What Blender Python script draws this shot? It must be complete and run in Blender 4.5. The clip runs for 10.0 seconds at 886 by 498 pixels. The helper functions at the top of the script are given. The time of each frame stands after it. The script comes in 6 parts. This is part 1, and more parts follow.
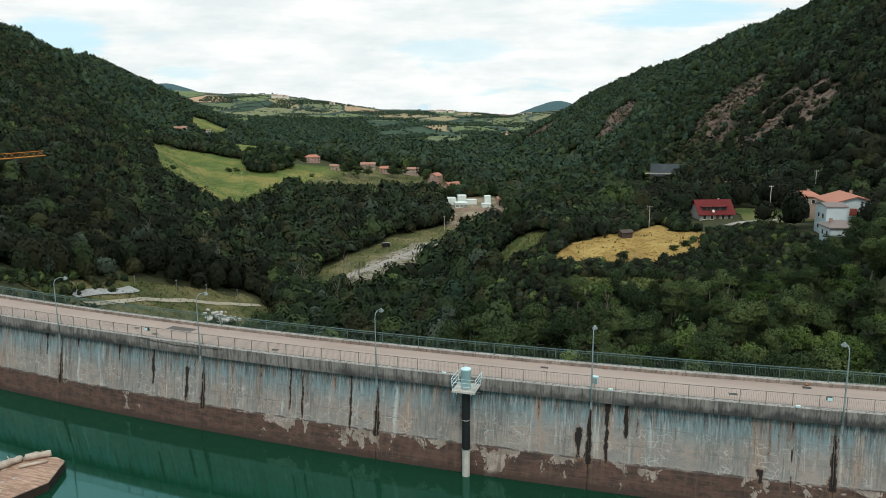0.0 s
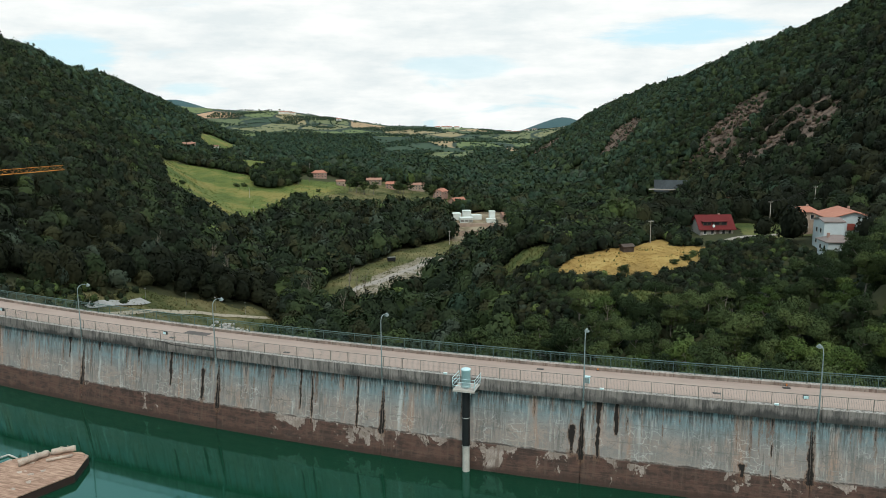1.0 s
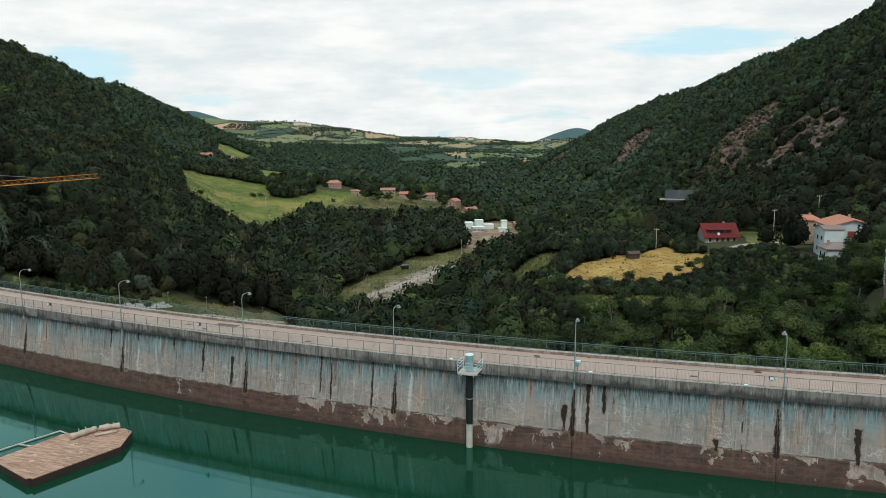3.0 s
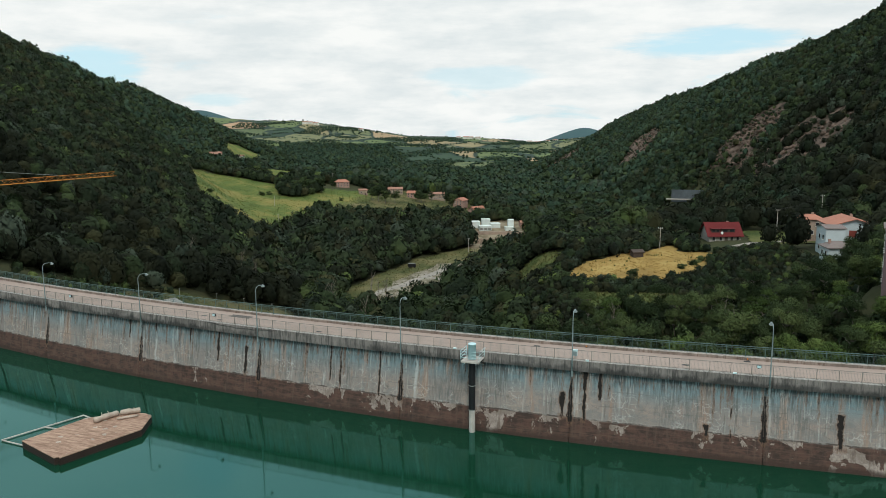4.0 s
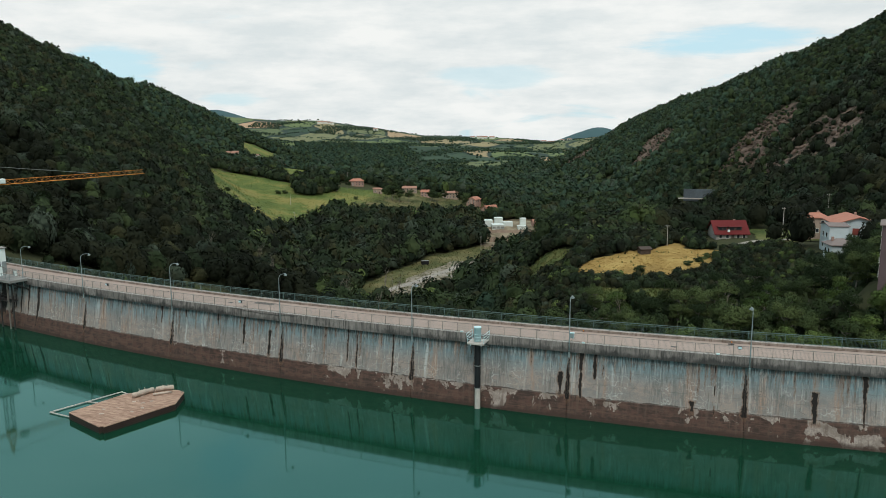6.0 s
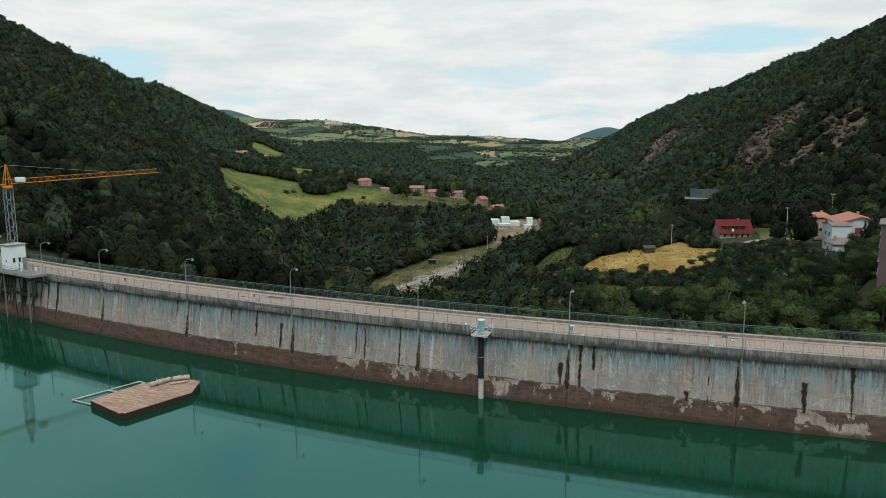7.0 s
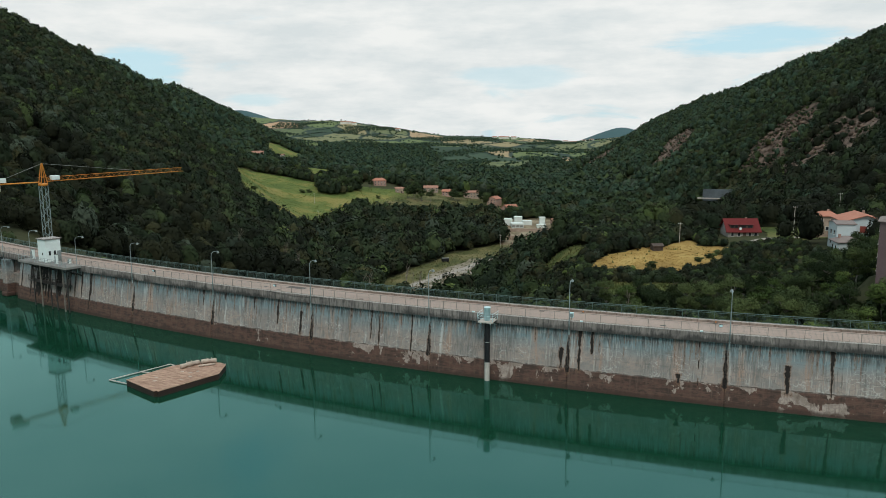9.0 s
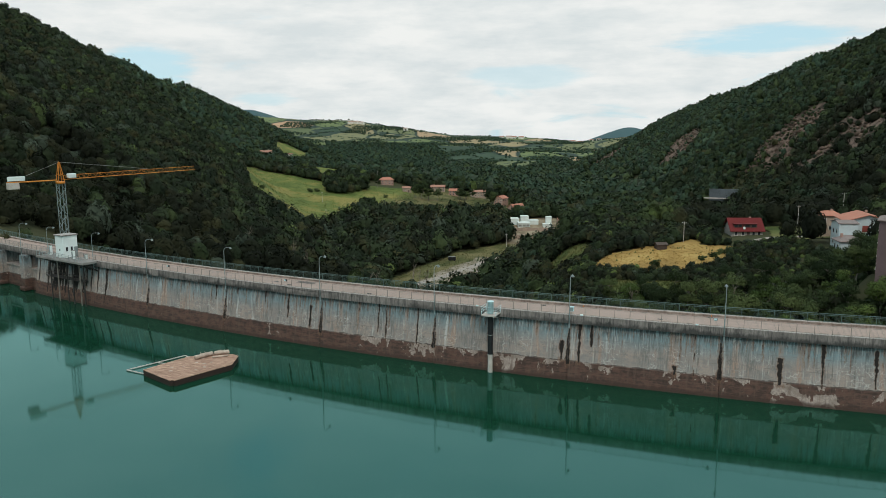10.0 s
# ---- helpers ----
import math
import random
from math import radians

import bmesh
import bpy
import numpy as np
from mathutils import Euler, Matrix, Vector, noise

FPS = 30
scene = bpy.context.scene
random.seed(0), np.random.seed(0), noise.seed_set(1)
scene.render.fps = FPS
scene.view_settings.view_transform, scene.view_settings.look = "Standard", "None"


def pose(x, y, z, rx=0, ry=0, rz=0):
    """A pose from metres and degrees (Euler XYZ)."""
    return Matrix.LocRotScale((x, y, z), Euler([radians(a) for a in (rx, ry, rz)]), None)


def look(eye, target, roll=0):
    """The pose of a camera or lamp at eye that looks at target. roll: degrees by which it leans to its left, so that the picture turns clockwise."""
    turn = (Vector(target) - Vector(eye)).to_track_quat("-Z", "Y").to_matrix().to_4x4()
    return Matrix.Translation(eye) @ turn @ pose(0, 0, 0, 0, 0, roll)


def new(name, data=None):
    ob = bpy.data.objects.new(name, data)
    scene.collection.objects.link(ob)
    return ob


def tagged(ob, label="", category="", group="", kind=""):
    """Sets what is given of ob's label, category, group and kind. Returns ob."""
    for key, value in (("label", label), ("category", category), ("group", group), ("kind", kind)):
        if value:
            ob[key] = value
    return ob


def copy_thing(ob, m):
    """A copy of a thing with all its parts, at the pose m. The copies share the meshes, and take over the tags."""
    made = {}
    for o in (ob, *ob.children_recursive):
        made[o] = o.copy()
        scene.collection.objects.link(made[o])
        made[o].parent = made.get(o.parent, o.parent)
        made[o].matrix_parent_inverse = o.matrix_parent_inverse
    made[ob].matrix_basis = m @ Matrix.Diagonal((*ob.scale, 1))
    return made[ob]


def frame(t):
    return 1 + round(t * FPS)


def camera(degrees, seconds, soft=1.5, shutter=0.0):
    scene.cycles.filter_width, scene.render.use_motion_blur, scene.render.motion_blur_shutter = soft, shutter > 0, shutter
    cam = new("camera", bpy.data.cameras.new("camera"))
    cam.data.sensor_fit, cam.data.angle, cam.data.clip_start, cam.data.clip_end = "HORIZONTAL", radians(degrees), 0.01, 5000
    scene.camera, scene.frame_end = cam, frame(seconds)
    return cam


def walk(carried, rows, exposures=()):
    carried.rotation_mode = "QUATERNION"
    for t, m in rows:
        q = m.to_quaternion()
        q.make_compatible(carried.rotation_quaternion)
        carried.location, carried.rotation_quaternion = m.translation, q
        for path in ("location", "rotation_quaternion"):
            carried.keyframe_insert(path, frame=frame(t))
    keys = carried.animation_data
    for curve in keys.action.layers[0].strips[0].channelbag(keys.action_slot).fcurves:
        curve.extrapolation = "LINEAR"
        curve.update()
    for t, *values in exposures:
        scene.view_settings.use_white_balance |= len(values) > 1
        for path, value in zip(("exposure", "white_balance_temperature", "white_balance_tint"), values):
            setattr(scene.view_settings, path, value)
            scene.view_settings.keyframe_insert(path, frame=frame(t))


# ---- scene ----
cam = camera(62.00, 10.0, soft=0.7)
# seconds, eye x y z, yaw, pitch, roll
ROWS = [
    (0.0, 25.87, -61.43, 32.93, 17.35, -11.05, 0.40),
    (0.5, 26.70, -63.45, 32.99, 17.56, -10.46, 0.37),
    (1.0, 27.58, -65.70, 33.04, 17.80, -9.82, 0.33),
    (1.5, 28.42, -67.61, 33.05, 18.06, -9.32, 0.36),
    (2.0, 29.28, -69.75, 33.09, 18.33, -9.09, 0.30),
    (2.5, 30.08, -71.55, 33.12, 18.58, -9.03, 0.36),
    (4.0, 32.54, -77.15, 33.17, 19.46, -9.03, 0.29),
    (4.5, 33.29, -78.79, 33.23, 19.72, -9.07, 0.28),
    (5.0, 34.13, -80.59, 33.22, 20.02, -9.07, 0.29),
    (5.5, 34.89, -82.20, 33.24, 20.28, -9.06, 0.29),
    (7.0, 37.27, -87.29, 33.38, 21.15, -9.08, 0.25),
    (7.5, 38.05, -88.79, 33.36, 21.43, -9.07, 0.25),
    (8.0, 38.85, -90.33, 33.36, 21.73, -9.06, 0.27),
    (8.5, 39.64, -92.02, 33.40, 21.98, -9.05, 0.23),
    (9.0, 40.46, -93.54, 33.37, 22.27, -9.04, 0.27),
    (9.5, 41.30, -95.10, 33.40, 22.56, -9.05, 0.26),
    (10.0, 42.12, -96.79, 33.43, 22.84, -9.07, 0.20),
]
walk(cam, [(t, pose(x, y, z, 90 + pitch, roll, yaw)) for t, x, y, z, yaw, pitch, roll in ROWS],
     exposures=[(0.0, 0.03), (3.0, -0.06), (10.0, -0.22)])

# ---- world, sun ----
SUN_ELEV, SUN_ROT = 50.0, 152.0
world = bpy.data.worlds.new("world")
scene.world = world
world.use_nodes = True
wn, wl = world.node_tree.nodes, world.node_tree.links
wn.clear()
w_out = wn.new("ShaderNodeOutputWorld")
w_bg = wn.new("ShaderNodeBackground")
w_bg.inputs["Strength"].default_value = 0.10
w_sky = wn.new("ShaderNodeTexSky")
w_sky.sky_type = "NISHITA"
w_sky.sun_disc = False
w_sky.sun_elevation, w_sky.sun_rotation = radians(SUN_ELEV), radians(SUN_ROT)
w_sky.air_density, w_sky.dust_density, w_sky.ozone_density = 1.0, 1.2, 1.2
GAPS = [(-0.6, 6.2, 7.0, 1.3, 0.95), (-44.6, 4.3, 4.0, 1.9, 0.9), (-16.6, 4.0, 5.5, 1.0, 0.5), (-36.1, 2.4, 2.6, 0.6, 0.6)]
# cloud deck: the view direction carried up to a flat layer
w_co = wn.new("ShaderNodeTexCoord")
w_sep = wn.new("ShaderNodeSeparateXYZ")
wl.new(w_co.outputs["Generated"], w_sep.inputs[0])


def w_math(op, a, b=None, c=None):
    n = wn.new("ShaderNodeMath")
    n.operation = op
    for i, v in enumerate((a, b, c)):
        if v is None:
            continue
        if isinstance(v, (int, float)):
            n.inputs[i].default_value = v
        else:
            wl.new(v, n.inputs[i])
    return n.outputs[0]


w_z = w_math("ADD", w_math("MAXIMUM", w_sep.outputs[2], 0.0), 0.30)
w_comb = wn.new("ShaderNodeCombineXYZ")
wl.new(w_math("DIVIDE", w_sep.outputs[0], w_z), w_comb.inputs[0])
wl.new(w_math("DIVIDE", w_sep.outputs[1], w_z), w_comb.inputs[1])
w_n1 = wn.new("ShaderNodeTexNoise")
w_n1.inputs["Scale"].default_value = 1.5
w_n1.inputs["Detail"].default_value = 9.0
w_n1.inputs["Roughness"].default_value = 0.55
w_n1.inputs["Distortion"].default_value = 0.35
wl.new(w_comb.outputs[0], w_n1.inputs["Vector"])
w_n2 = wn.new("ShaderNodeTexNoise")
w_n2.inputs["Scale"].default_value = 4.2
w_n2.inputs["Detail"].default_value = 8.0
w_n2.inputs["Roughness"].default_value = 0.6
wl.new(w_comb.outputs[0], w_n2.inputs["Vector"])
w_n3 = wn.new("ShaderNodeTexNoise")
w_n3.inputs["Scale"].default_value = 1.0
w_n3.inputs["Detail"].default_value = 7.0
w_n3.inputs["Roughness"].default_value = 0.6
w_long = wn.new("ShaderNodeVectorMath")
w_long.operation = "MULTIPLY"
w_long.inputs[1].default_value = (6.0, 6.0, 34.0)
wl.new(w_co.outputs["Generated"], w_long.inputs[0])
wl.new(w_long.outputs[0], w_n3.inputs["Vector"])
w_cov = wn.new("ShaderNodeMapRange")
w_cov.interpolation_type = "SMOOTHSTEP"
w_cov.inputs["From Min"].default_value, w_cov.inputs["From Max"].default_value = 0.31, 0.42
wl.new(w_n1.outputs["Fac"], w_cov.inputs["Value"])
w_hue = wn.new("ShaderNodeMix")
w_hue.data_type = "RGBA"
w_hue.inputs["A"].default_value = (8.0, 8.65, 8.75, 1)
w_hue.inputs["B"].default_value = (10.1, 10.3, 10.1, 1)
w_var = wn.new("ShaderNodeMapRange")
w_var.inputs["From Min"].default_value, w_var.inputs["From Max"].default_value = 0.40, 0.60
wl.new(w_math("ADD", w_math("MULTIPLY", w_n2.outputs["Fac"], 0.45), w_math("MULTIPLY", w_n3.outputs["Fac"], 0.55)), w_var.inputs["Value"])
wl.new(w_var.outputs[0], w_hue.inputs["Factor"])
w_mix = wn.new("ShaderNodeMix")
w_mix.data_type = "RGBA"
w_high = wn.new("ShaderNodeMapRange")
w_high.interpolation_type = "SMOOTHSTEP"
w_high.inputs["From Min"].default_value, w_high.inputs["From Max"].default_value = 0.24, 0.55
wl.new(w_sep.outputs[2], w_high.inputs["Value"])
# gaps in the deck: azimuth, elevation, half width, half height (degrees), depth
w_open = None
for az, el, hw, hh, deep in GAPS:
    c, h = radians(az), radians(el)
    mid = (math.sin(c) * math.cos(h), math.cos(c) * math.cos(h), math.sin(h))
    across = (math.cos(c), -math.sin(c), 0.0)
    upward = (-math.sin(c) * math.sin(h), -math.cos(c) * math.sin(h), math.cos(h))
    sides = []
    for axis, half in ((across, hw), (upward, hh)):
        dot = wn.new("ShaderNodeVectorMath")
        dot.operation = "DOT_PRODUCT"
        wl.new(w_co.outputs["Generated"], dot.inputs[0])
        dot.inputs[1].default_value = axis
        sides.append(w_math("POWER", w_math("DIVIDE", w_math("ABSOLUTE", dot.outputs["Value"]), math.tan(radians(half))), 2.0))
    ahead = wn.new("ShaderNodeVectorMath")
    ahead.operation = "DOT_PRODUCT"
    wl.new(w_co.outputs["Generated"], ahead.inputs[0])
    ahead.inputs[1].default_value = mid
    reach = w_math("SUBTRACT", w_math("SUBTRACT", 1.25, w_math("ADD", sides[0], sides[1])), w_math("MULTIPLY", w_math("SUBTRACT", w_n3.outputs["Fac"], 0.42), 3.2))
    spot = wn.new("ShaderNodeMapRange")
    spot.interpolation_type = "SMOOTHSTEP"
    spot.inputs["From Min"].default_value, spot.inputs["From Max"].default_value = 0.0, 0.9
    wl.new(w_math("MULTIPLY", reach, w_math("GREATER_THAN", ahead.outputs["Value"], 0.0)), spot.inputs["Value"])
    part_open = w_math("MULTIPLY", spot.outputs[0], deep)
    w_open = part_open if w_open is None else w_math("MAXIMUM", w_open, part_open)
w_cover = w_math("MULTIPLY", w_cov.outputs[0], w_math("SUBTRACT", 1.0, w_open))
# the deck thins and brightens towards the zenith
wl.new(w_math("MULTIPLY", w_cover, w_math("SUBTRACT", 1.0, w_math("MULTIPLY", w_high.outputs[0], 0.6))), w_mix.inputs["Factor"])
w_gain = wn.new("ShaderNodeMix")
w_gain.data_type = "RGBA"
w_gain.inputs["Factor"].default_value = 0.75
wl.new(w_sky.outputs[0], w_gain.inputs["A"])
w_gain.inputs["B"].default_value = (6.8, 10.0, 11.2, 1)
wl.new(w_gain.outputs["Result"], w_mix.inputs["A"])
wl.new(w_hue.outputs["Result"], w_mix.inputs["B"])
wl.new(w_mix.outputs["Result"], w_bg.inputs["Color"])
wl.new(w_math("ADD", 0.10, w_math("MULTIPLY", w_high.outputs[0], 0.04)), w_bg.inputs["Strength"])
wl.new(w_bg.outputs[0], w_out.inputs["Surface"])

sun = new("sun", bpy.data.lights.new("sun", "SUN"))
sun.data.energy, sun.data.angle, sun.data.color = 1.5, radians(11), (1.0, 0.91, 0.80)
_e, _r = radians(SUN_ELEV), radians(SUN_ROT)
sun.matrix_world = look((0, 0, 0), (-math.sin(_r) * math.cos(_e), -math.cos(_r) * math.cos(_e), -math.sin(_e)))
scene.view_settings.exposure = 0.0

# ---- materials ----


class Mat:
    """A node material with a Principled surface and a few short ways to feed it."""

    def __init__(self, name, color=(0.5, 0.5, 0.5), rough=0.8, metal=0.0, spec=0.3):
        self.m = bpy.data.materials.new(name)
        self.m.use_nodes = True
        self.n, self.l = self.m.node_tree.nodes, self.m.node_tree.links
        self.b = self.n["Principled BSDF"]
        self.b.inputs["Base Color"].default_value = (*color, 1)
        self.b.inputs["Roughness"].default_value = rough
        self.b.inputs["Metallic"].default_value = metal
        self.b.inputs["Specular IOR Level"].default_value = spec
        self.geo = None

    def pos(self, scale=(1, 1, 1)):
        if self.geo is None:
            self.geo = self.n.new("ShaderNodeNewGeometry")
        v = self.n.new("ShaderNodeVectorMath")
        v.operation = "MULTIPLY"
        self.l.new(self.geo.outputs["Position"], v.inputs[0])
        v.inputs[1].default_value = scale
        return v.outputs[0]

    def local(self, scale=(1, 1, 1)):
        t = self.n.new("ShaderNodeTexCoord")
        v = self.n.new("ShaderNodeVectorMath")
        v.operation = "MULTIPLY"
        self.l.new(t.outputs["Object"], v.inputs[0])
        v.inputs[1].default_value = scale
        return v.outputs[0]

    def noise(self, vec, scale=1.0, detail=4.0, rough=0.55, distort=0.0):
        t = self.n.new("ShaderNodeTexNoise")
        t.inputs["Scale"].default_value = scale
        t.inputs["Detail"].default_value = detail
        t.inputs["Roughness"].default_value = rough
        t.inputs["Distortion"].default_value = distort
        self.l.new(vec, t.inputs["Vector"])
        return t.outputs["Fac"]

    def voronoi(self, vec, scale=1.0, feature="F1", out="Distance"):
        t = self.n.new("ShaderNodeTexVoronoi")
        t.feature = feature
        t.inputs["Scale"].default_value = scale
        self.l.new(vec, t.inputs["Vector"])
        return t.outputs[out]

    def ramp(self, fac, stops, smooth=False):
        r = self.n.new("ShaderNodeValToRGB")
        e = r.color_ramp.elements
        while len(e) < len(stops):
            e.new(0.5)
        for el, (p, c) in zip(e, stops):
            el.position = p
            el.color = (*c, 1) if isinstance(c, tuple) else (c, c, c, 1)
        if smooth:
            r.color_ramp.interpolation = "EASE"
        self.l.new(fac, r.inputs[0])
        return r.outputs[0]

    def mix(self, fac, a, b, mode="MIX"):
        x = self.n.new("ShaderNodeMix")
        x.data_type = "RGBA"
        x.blend_type = mode
        x.clamp_factor = True
        for key, v in (("Factor", fac), ("A", a), ("B", b)):
            if isinstance(v, (int, float)):
                x.inputs[key].default_value = v if key == "Factor" else (v, v, v, 1)
            elif isinstance(v, tuple):
                x.inputs[key].default_value = (*v, 1)
            else:
                self.l.new(v, x.inputs[key])
        return x.outputs["Result"]

    def math(self, op, a, b=0.0, c=0.0):
        x = self.n.new("ShaderNodeMath")
        x.operation = op
        for i, v in enumerate((a, b, c)):
            if isinstance(v, (int, float)):
                x.inputs[i].default_value = v
            else:
                self.l.new(v, x.inputs[i])
        return x.outputs[0]

    def step(self, v, lo, hi):
        x = self.n.new("ShaderNodeMapRange")
        x.interpolation_type = "SMOOTHSTEP"
        x.inputs["From Min"].default_value, x.inputs["From Max"].default_value = lo, hi
        self.l.new(v, x.inputs["Value"])
        return x.outputs[0]

    def axis(self, i, vec=None):
        x = self.n.new("ShaderNodeSeparateXYZ")
        self.l.new(vec if vec is not None else self.pos(), x.inputs[0])
        return x.outputs[i]

    def random(self, what="object"):
        if what == "object":
            return self.n.new("ShaderNodeObjectInfo").outputs["Random"]
        if self.geo is None:
            self.geo = self.n.new("ShaderNodeNewGeometry")
        return self.geo.outputs["Random Per Island"]

    def color(self, c):
        self.l.new(c, self.b.inputs["Base Color"])
        return self

    def rough(self, r):
        self.l.new(r, self.b.inputs["Roughness"])
        return self

    def bump(self, h, strength=0.3, dist=0.02):
        x = self.n.new("ShaderNodeBump")
        x.inputs["Strength"].default_value = strength
        x.inputs["Distance"].default_value = dist
        self.l.new(h, x.inputs["Height"])
        self.l.new(x.outputs[0], self.b.inputs["Normal"])
        return self


def plain(name, color, rough=0.7, metal=0.0, var=0.25, scale=3.0, spec=0.3):
    """A surface of one colour with stains and grain on it."""
    k = Mat(name, color, rough, metal, spec)
    big = k.noise(k.pos(), scale * 0.25, 5, 0.6)
    fine = k.noise(k.pos(), scale * 6, 3, 0.6)
    f = k.math("ADD", k.math("MULTIPLY", big, 0.65), k.math("MULTIPLY", fine, 0.35))
    dark = tuple(c * (1 - var) for c in color)
    lite = tuple(min(1, c * (1 + var)) for c in color)
    k.color(k.ramp(f, [(0.32, dark), (0.68, lite)]))
    k.bump(fine, 0.2, 0.01)
    return k.m


def leaf_mat(name, dark, mid, lite, each="tint"):
    """Foliage: every tree has its own tone, every leaf clump varies round it, and tones drift over the slope."""
    k = Mat(name, mid, 0.75, 0, 0.06)
    if each == "tint":
        at = k.n.new("ShaderNodeAttribute")
        at.attribute_name = "tint"
        tree = at.outputs["Fac"]
    else:
        tree = k.random()
    slope = k.noise(k.pos(), 0.012, 3, 0.55)
    f = k.math("ADD", k.math("MULTIPLY", tree, 0.48), k.math("ADD", k.math("MULTIPLY", slope, 0.34), k.math("MULTIPLY", k.random("island"), 0.16)))
    hue = k.ramp(f, [(0.26, dark), (0.48, mid), (0.76, lite)])
    k.color(hue)
    thin = k.n.new("ShaderNodeBsdfTranslucent")
    k.l.new(hue, thin.inputs["Color"])
    both = k.n.new("ShaderNodeMixShader")
    both.inputs[0].default_value = 0.16
    k.l.new(k.b.outputs[0], both.inputs[1])
    k.l.new(thin.outputs[0], both.inputs[2])
    k.l.new(both.outputs[0], k.n["Material Output"].inputs["Surface"])
    return k.m


M_WATER = Mat("reservoir_water", (0.0015, 0.024, 0.007), 0.3, 0, 0.0)
_w = M_WATER
_w.color(_w.ramp(_w.noise(_w.pos(), 0.02, 3), [(0.3, (0.0050, 0.033, 0.0165)), (0.7, (0.0060, 0.039, 0.0195))]))
_w.bump(_w.noise(_w.pos((1, 1, 1)), 0.7, 3, 0.5), 0.012, 0.05)
# mirror layer, stronger at grazing angles and tinted by the green water
_gl = _w.n.new("ShaderNodeBsdfGlossy")
_gl.inputs["Color"].default_value = (0.50, 0.98, 1.0, 1)
_gl.inputs["Roughness"].default_value = 0.055
_fr = _w.n.new("ShaderNodeFresnel")
_fr.inputs["IOR"].default_value = 1.56
_ms = _w.n.new("ShaderNodeMixShader")
_w.l.new(_fr.outputs[0], _ms.inputs[0])
_w.l.new(_w.b.outputs[0], _ms.inputs[1])
_w.l.new(_gl.outputs[0], _ms.inputs[2])
_bp = [q for q in _w.n if q.bl_idname == "ShaderNodeBump"][0]
_w.l.new(_bp.outputs[0], _gl.inputs["Normal"])
_w.l.new(_ms.outputs[0], [q for q in _w.n if q.bl_idname == "ShaderNodeOutputMaterial"][0].inputs["Surface"])
M_WATER = M_WATER.m
M_LEAF_NEAR = leaf_mat("leaf_green", (0.0174, 0.0277, 0.0125), (0.0317, 0.0471, 0.0209), (0.0595, 0.0804, 0.0333))
M_LEAF_LIGHT = leaf_mat("leaf_light_green", (0.0414, 0.0610, 0.0214), (0.0725, 0.1026, 0.0321), (0.1294, 0.1635, 0.0523))
M_LEAF_WOODS = leaf_mat("leaf_woods", (0.0127, 0.0201, 0.0114), (0.0220, 0.0327, 0.0173), (0.0401, 0.0541, 0.0268))
# darker leaf: cloud and valley shade of the near slopes put into colour
M_LEAF_SHADED = leaf_mat("leaf_shaded_green", (0.0090, 0.0118, 0.0072), (0.0158, 0.0192, 0.0108), (0.0280, 0.0312, 0.0170))
M_LEAF_GREY = leaf_mat("leaf_grey_green", (0.0259, 0.0360, 0.0249), (0.0440, 0.0582, 0.0404), (0.0725, 0.0915, 0.0630))
M_LEAF_BROWN = leaf_mat("leaf_olive_brown", (0.0194, 0.0215, 0.0112), (0.0339, 0.0363, 0.0173), (0.0595, 0.0595, 0.0268))
# blue-green leaf: distance haze mixed into the colour, mainly for far woods
M_LEAF_HAZE = leaf_mat("leaf_haze_blue_green", (0.0207, 0.0388, 0.0249), (0.0337, 0.0582, 0.0368), (0.0556, 0.0859, 0.0511))
M_LEAF_TREE = leaf_mat("leaf_mid_green", (0.0181, 0.0292, 0.0125), (0.0362, 0.0541, 0.0214), (0.0776, 0.1026, 0.0368))
M_LEAF_SINGLE = leaf_mat("leaf_single_tree", (0.0186, 0.0304, 0.0134), (0.0421, 0.0624, 0.0252), (0.0937, 0.1213, 0.0445), "object")
M_LEAF_SINGLE_LIGHT = leaf_mat("leaf_single_light_tree", (0.0392, 0.0630, 0.0180), (0.0735, 0.1103, 0.0304), (0.1409, 0.1837, 0.0540), "object")
M_LEAF_SINGLE_GREY = leaf_mat("leaf_single_grey_tree", (0.0323, 0.0450, 0.0312), (0.0614, 0.0780, 0.0535), (0.1068, 0.1317, 0.0891), "object")
M_BARK = plain("bark", (0.17, 0.15, 0.13), 0.9, 0, 0.35, 4)

# ---- plan of the valley: a to the right of, d down the valley from, a point on the reservoir ----
PX, PY, PT = 34.1, -80.6, radians(20.0)
CT, ST = math.cos(PT), math.sin(PT)


def to_plan(x, y):
    return (x - PX) * CT + (y - PY) * ST, -(x - PX) * ST + (y - PY) * CT


def to_world(a, d):
    return PX + a * CT - d * ST, PY + a * ST + d * CT


def sstep(v, lo, hi):
    t = np.clip((np.asarray(v, float) - lo) / (hi - lo), 0, 1)
    return t * t * (3 - 2 * t)


def smax(p, q, k):
    h = np.clip(0.5 + 0.5 * (p - q) / k, 0, 1)
    return q * (1 - h) + p * h + k * h * (1 - h)


def wave(x, y, seed, size):
    """Cheap smooth unevenness, about -1 to 1."""
    r = np.random.RandomState(seed)
    out = 0
    for i in range(5):
        an, ph = r.uniform(0, 6.28), r.uniform(0, 6.28)
        k = 6.28 / (size * r.uniform(0.6, 1.7))
        out = out + np.sin((x * math.cos(an) + y * math.sin(an)) * k + ph + 0.7 * np.sin((x * math.sin(an) - y * math.cos(an)) * k * 0.7 + ph))
    return out / 2.6


def dam_y(x):
    return (np.asarray(x, float) - 10.0) ** 2 / 940.0


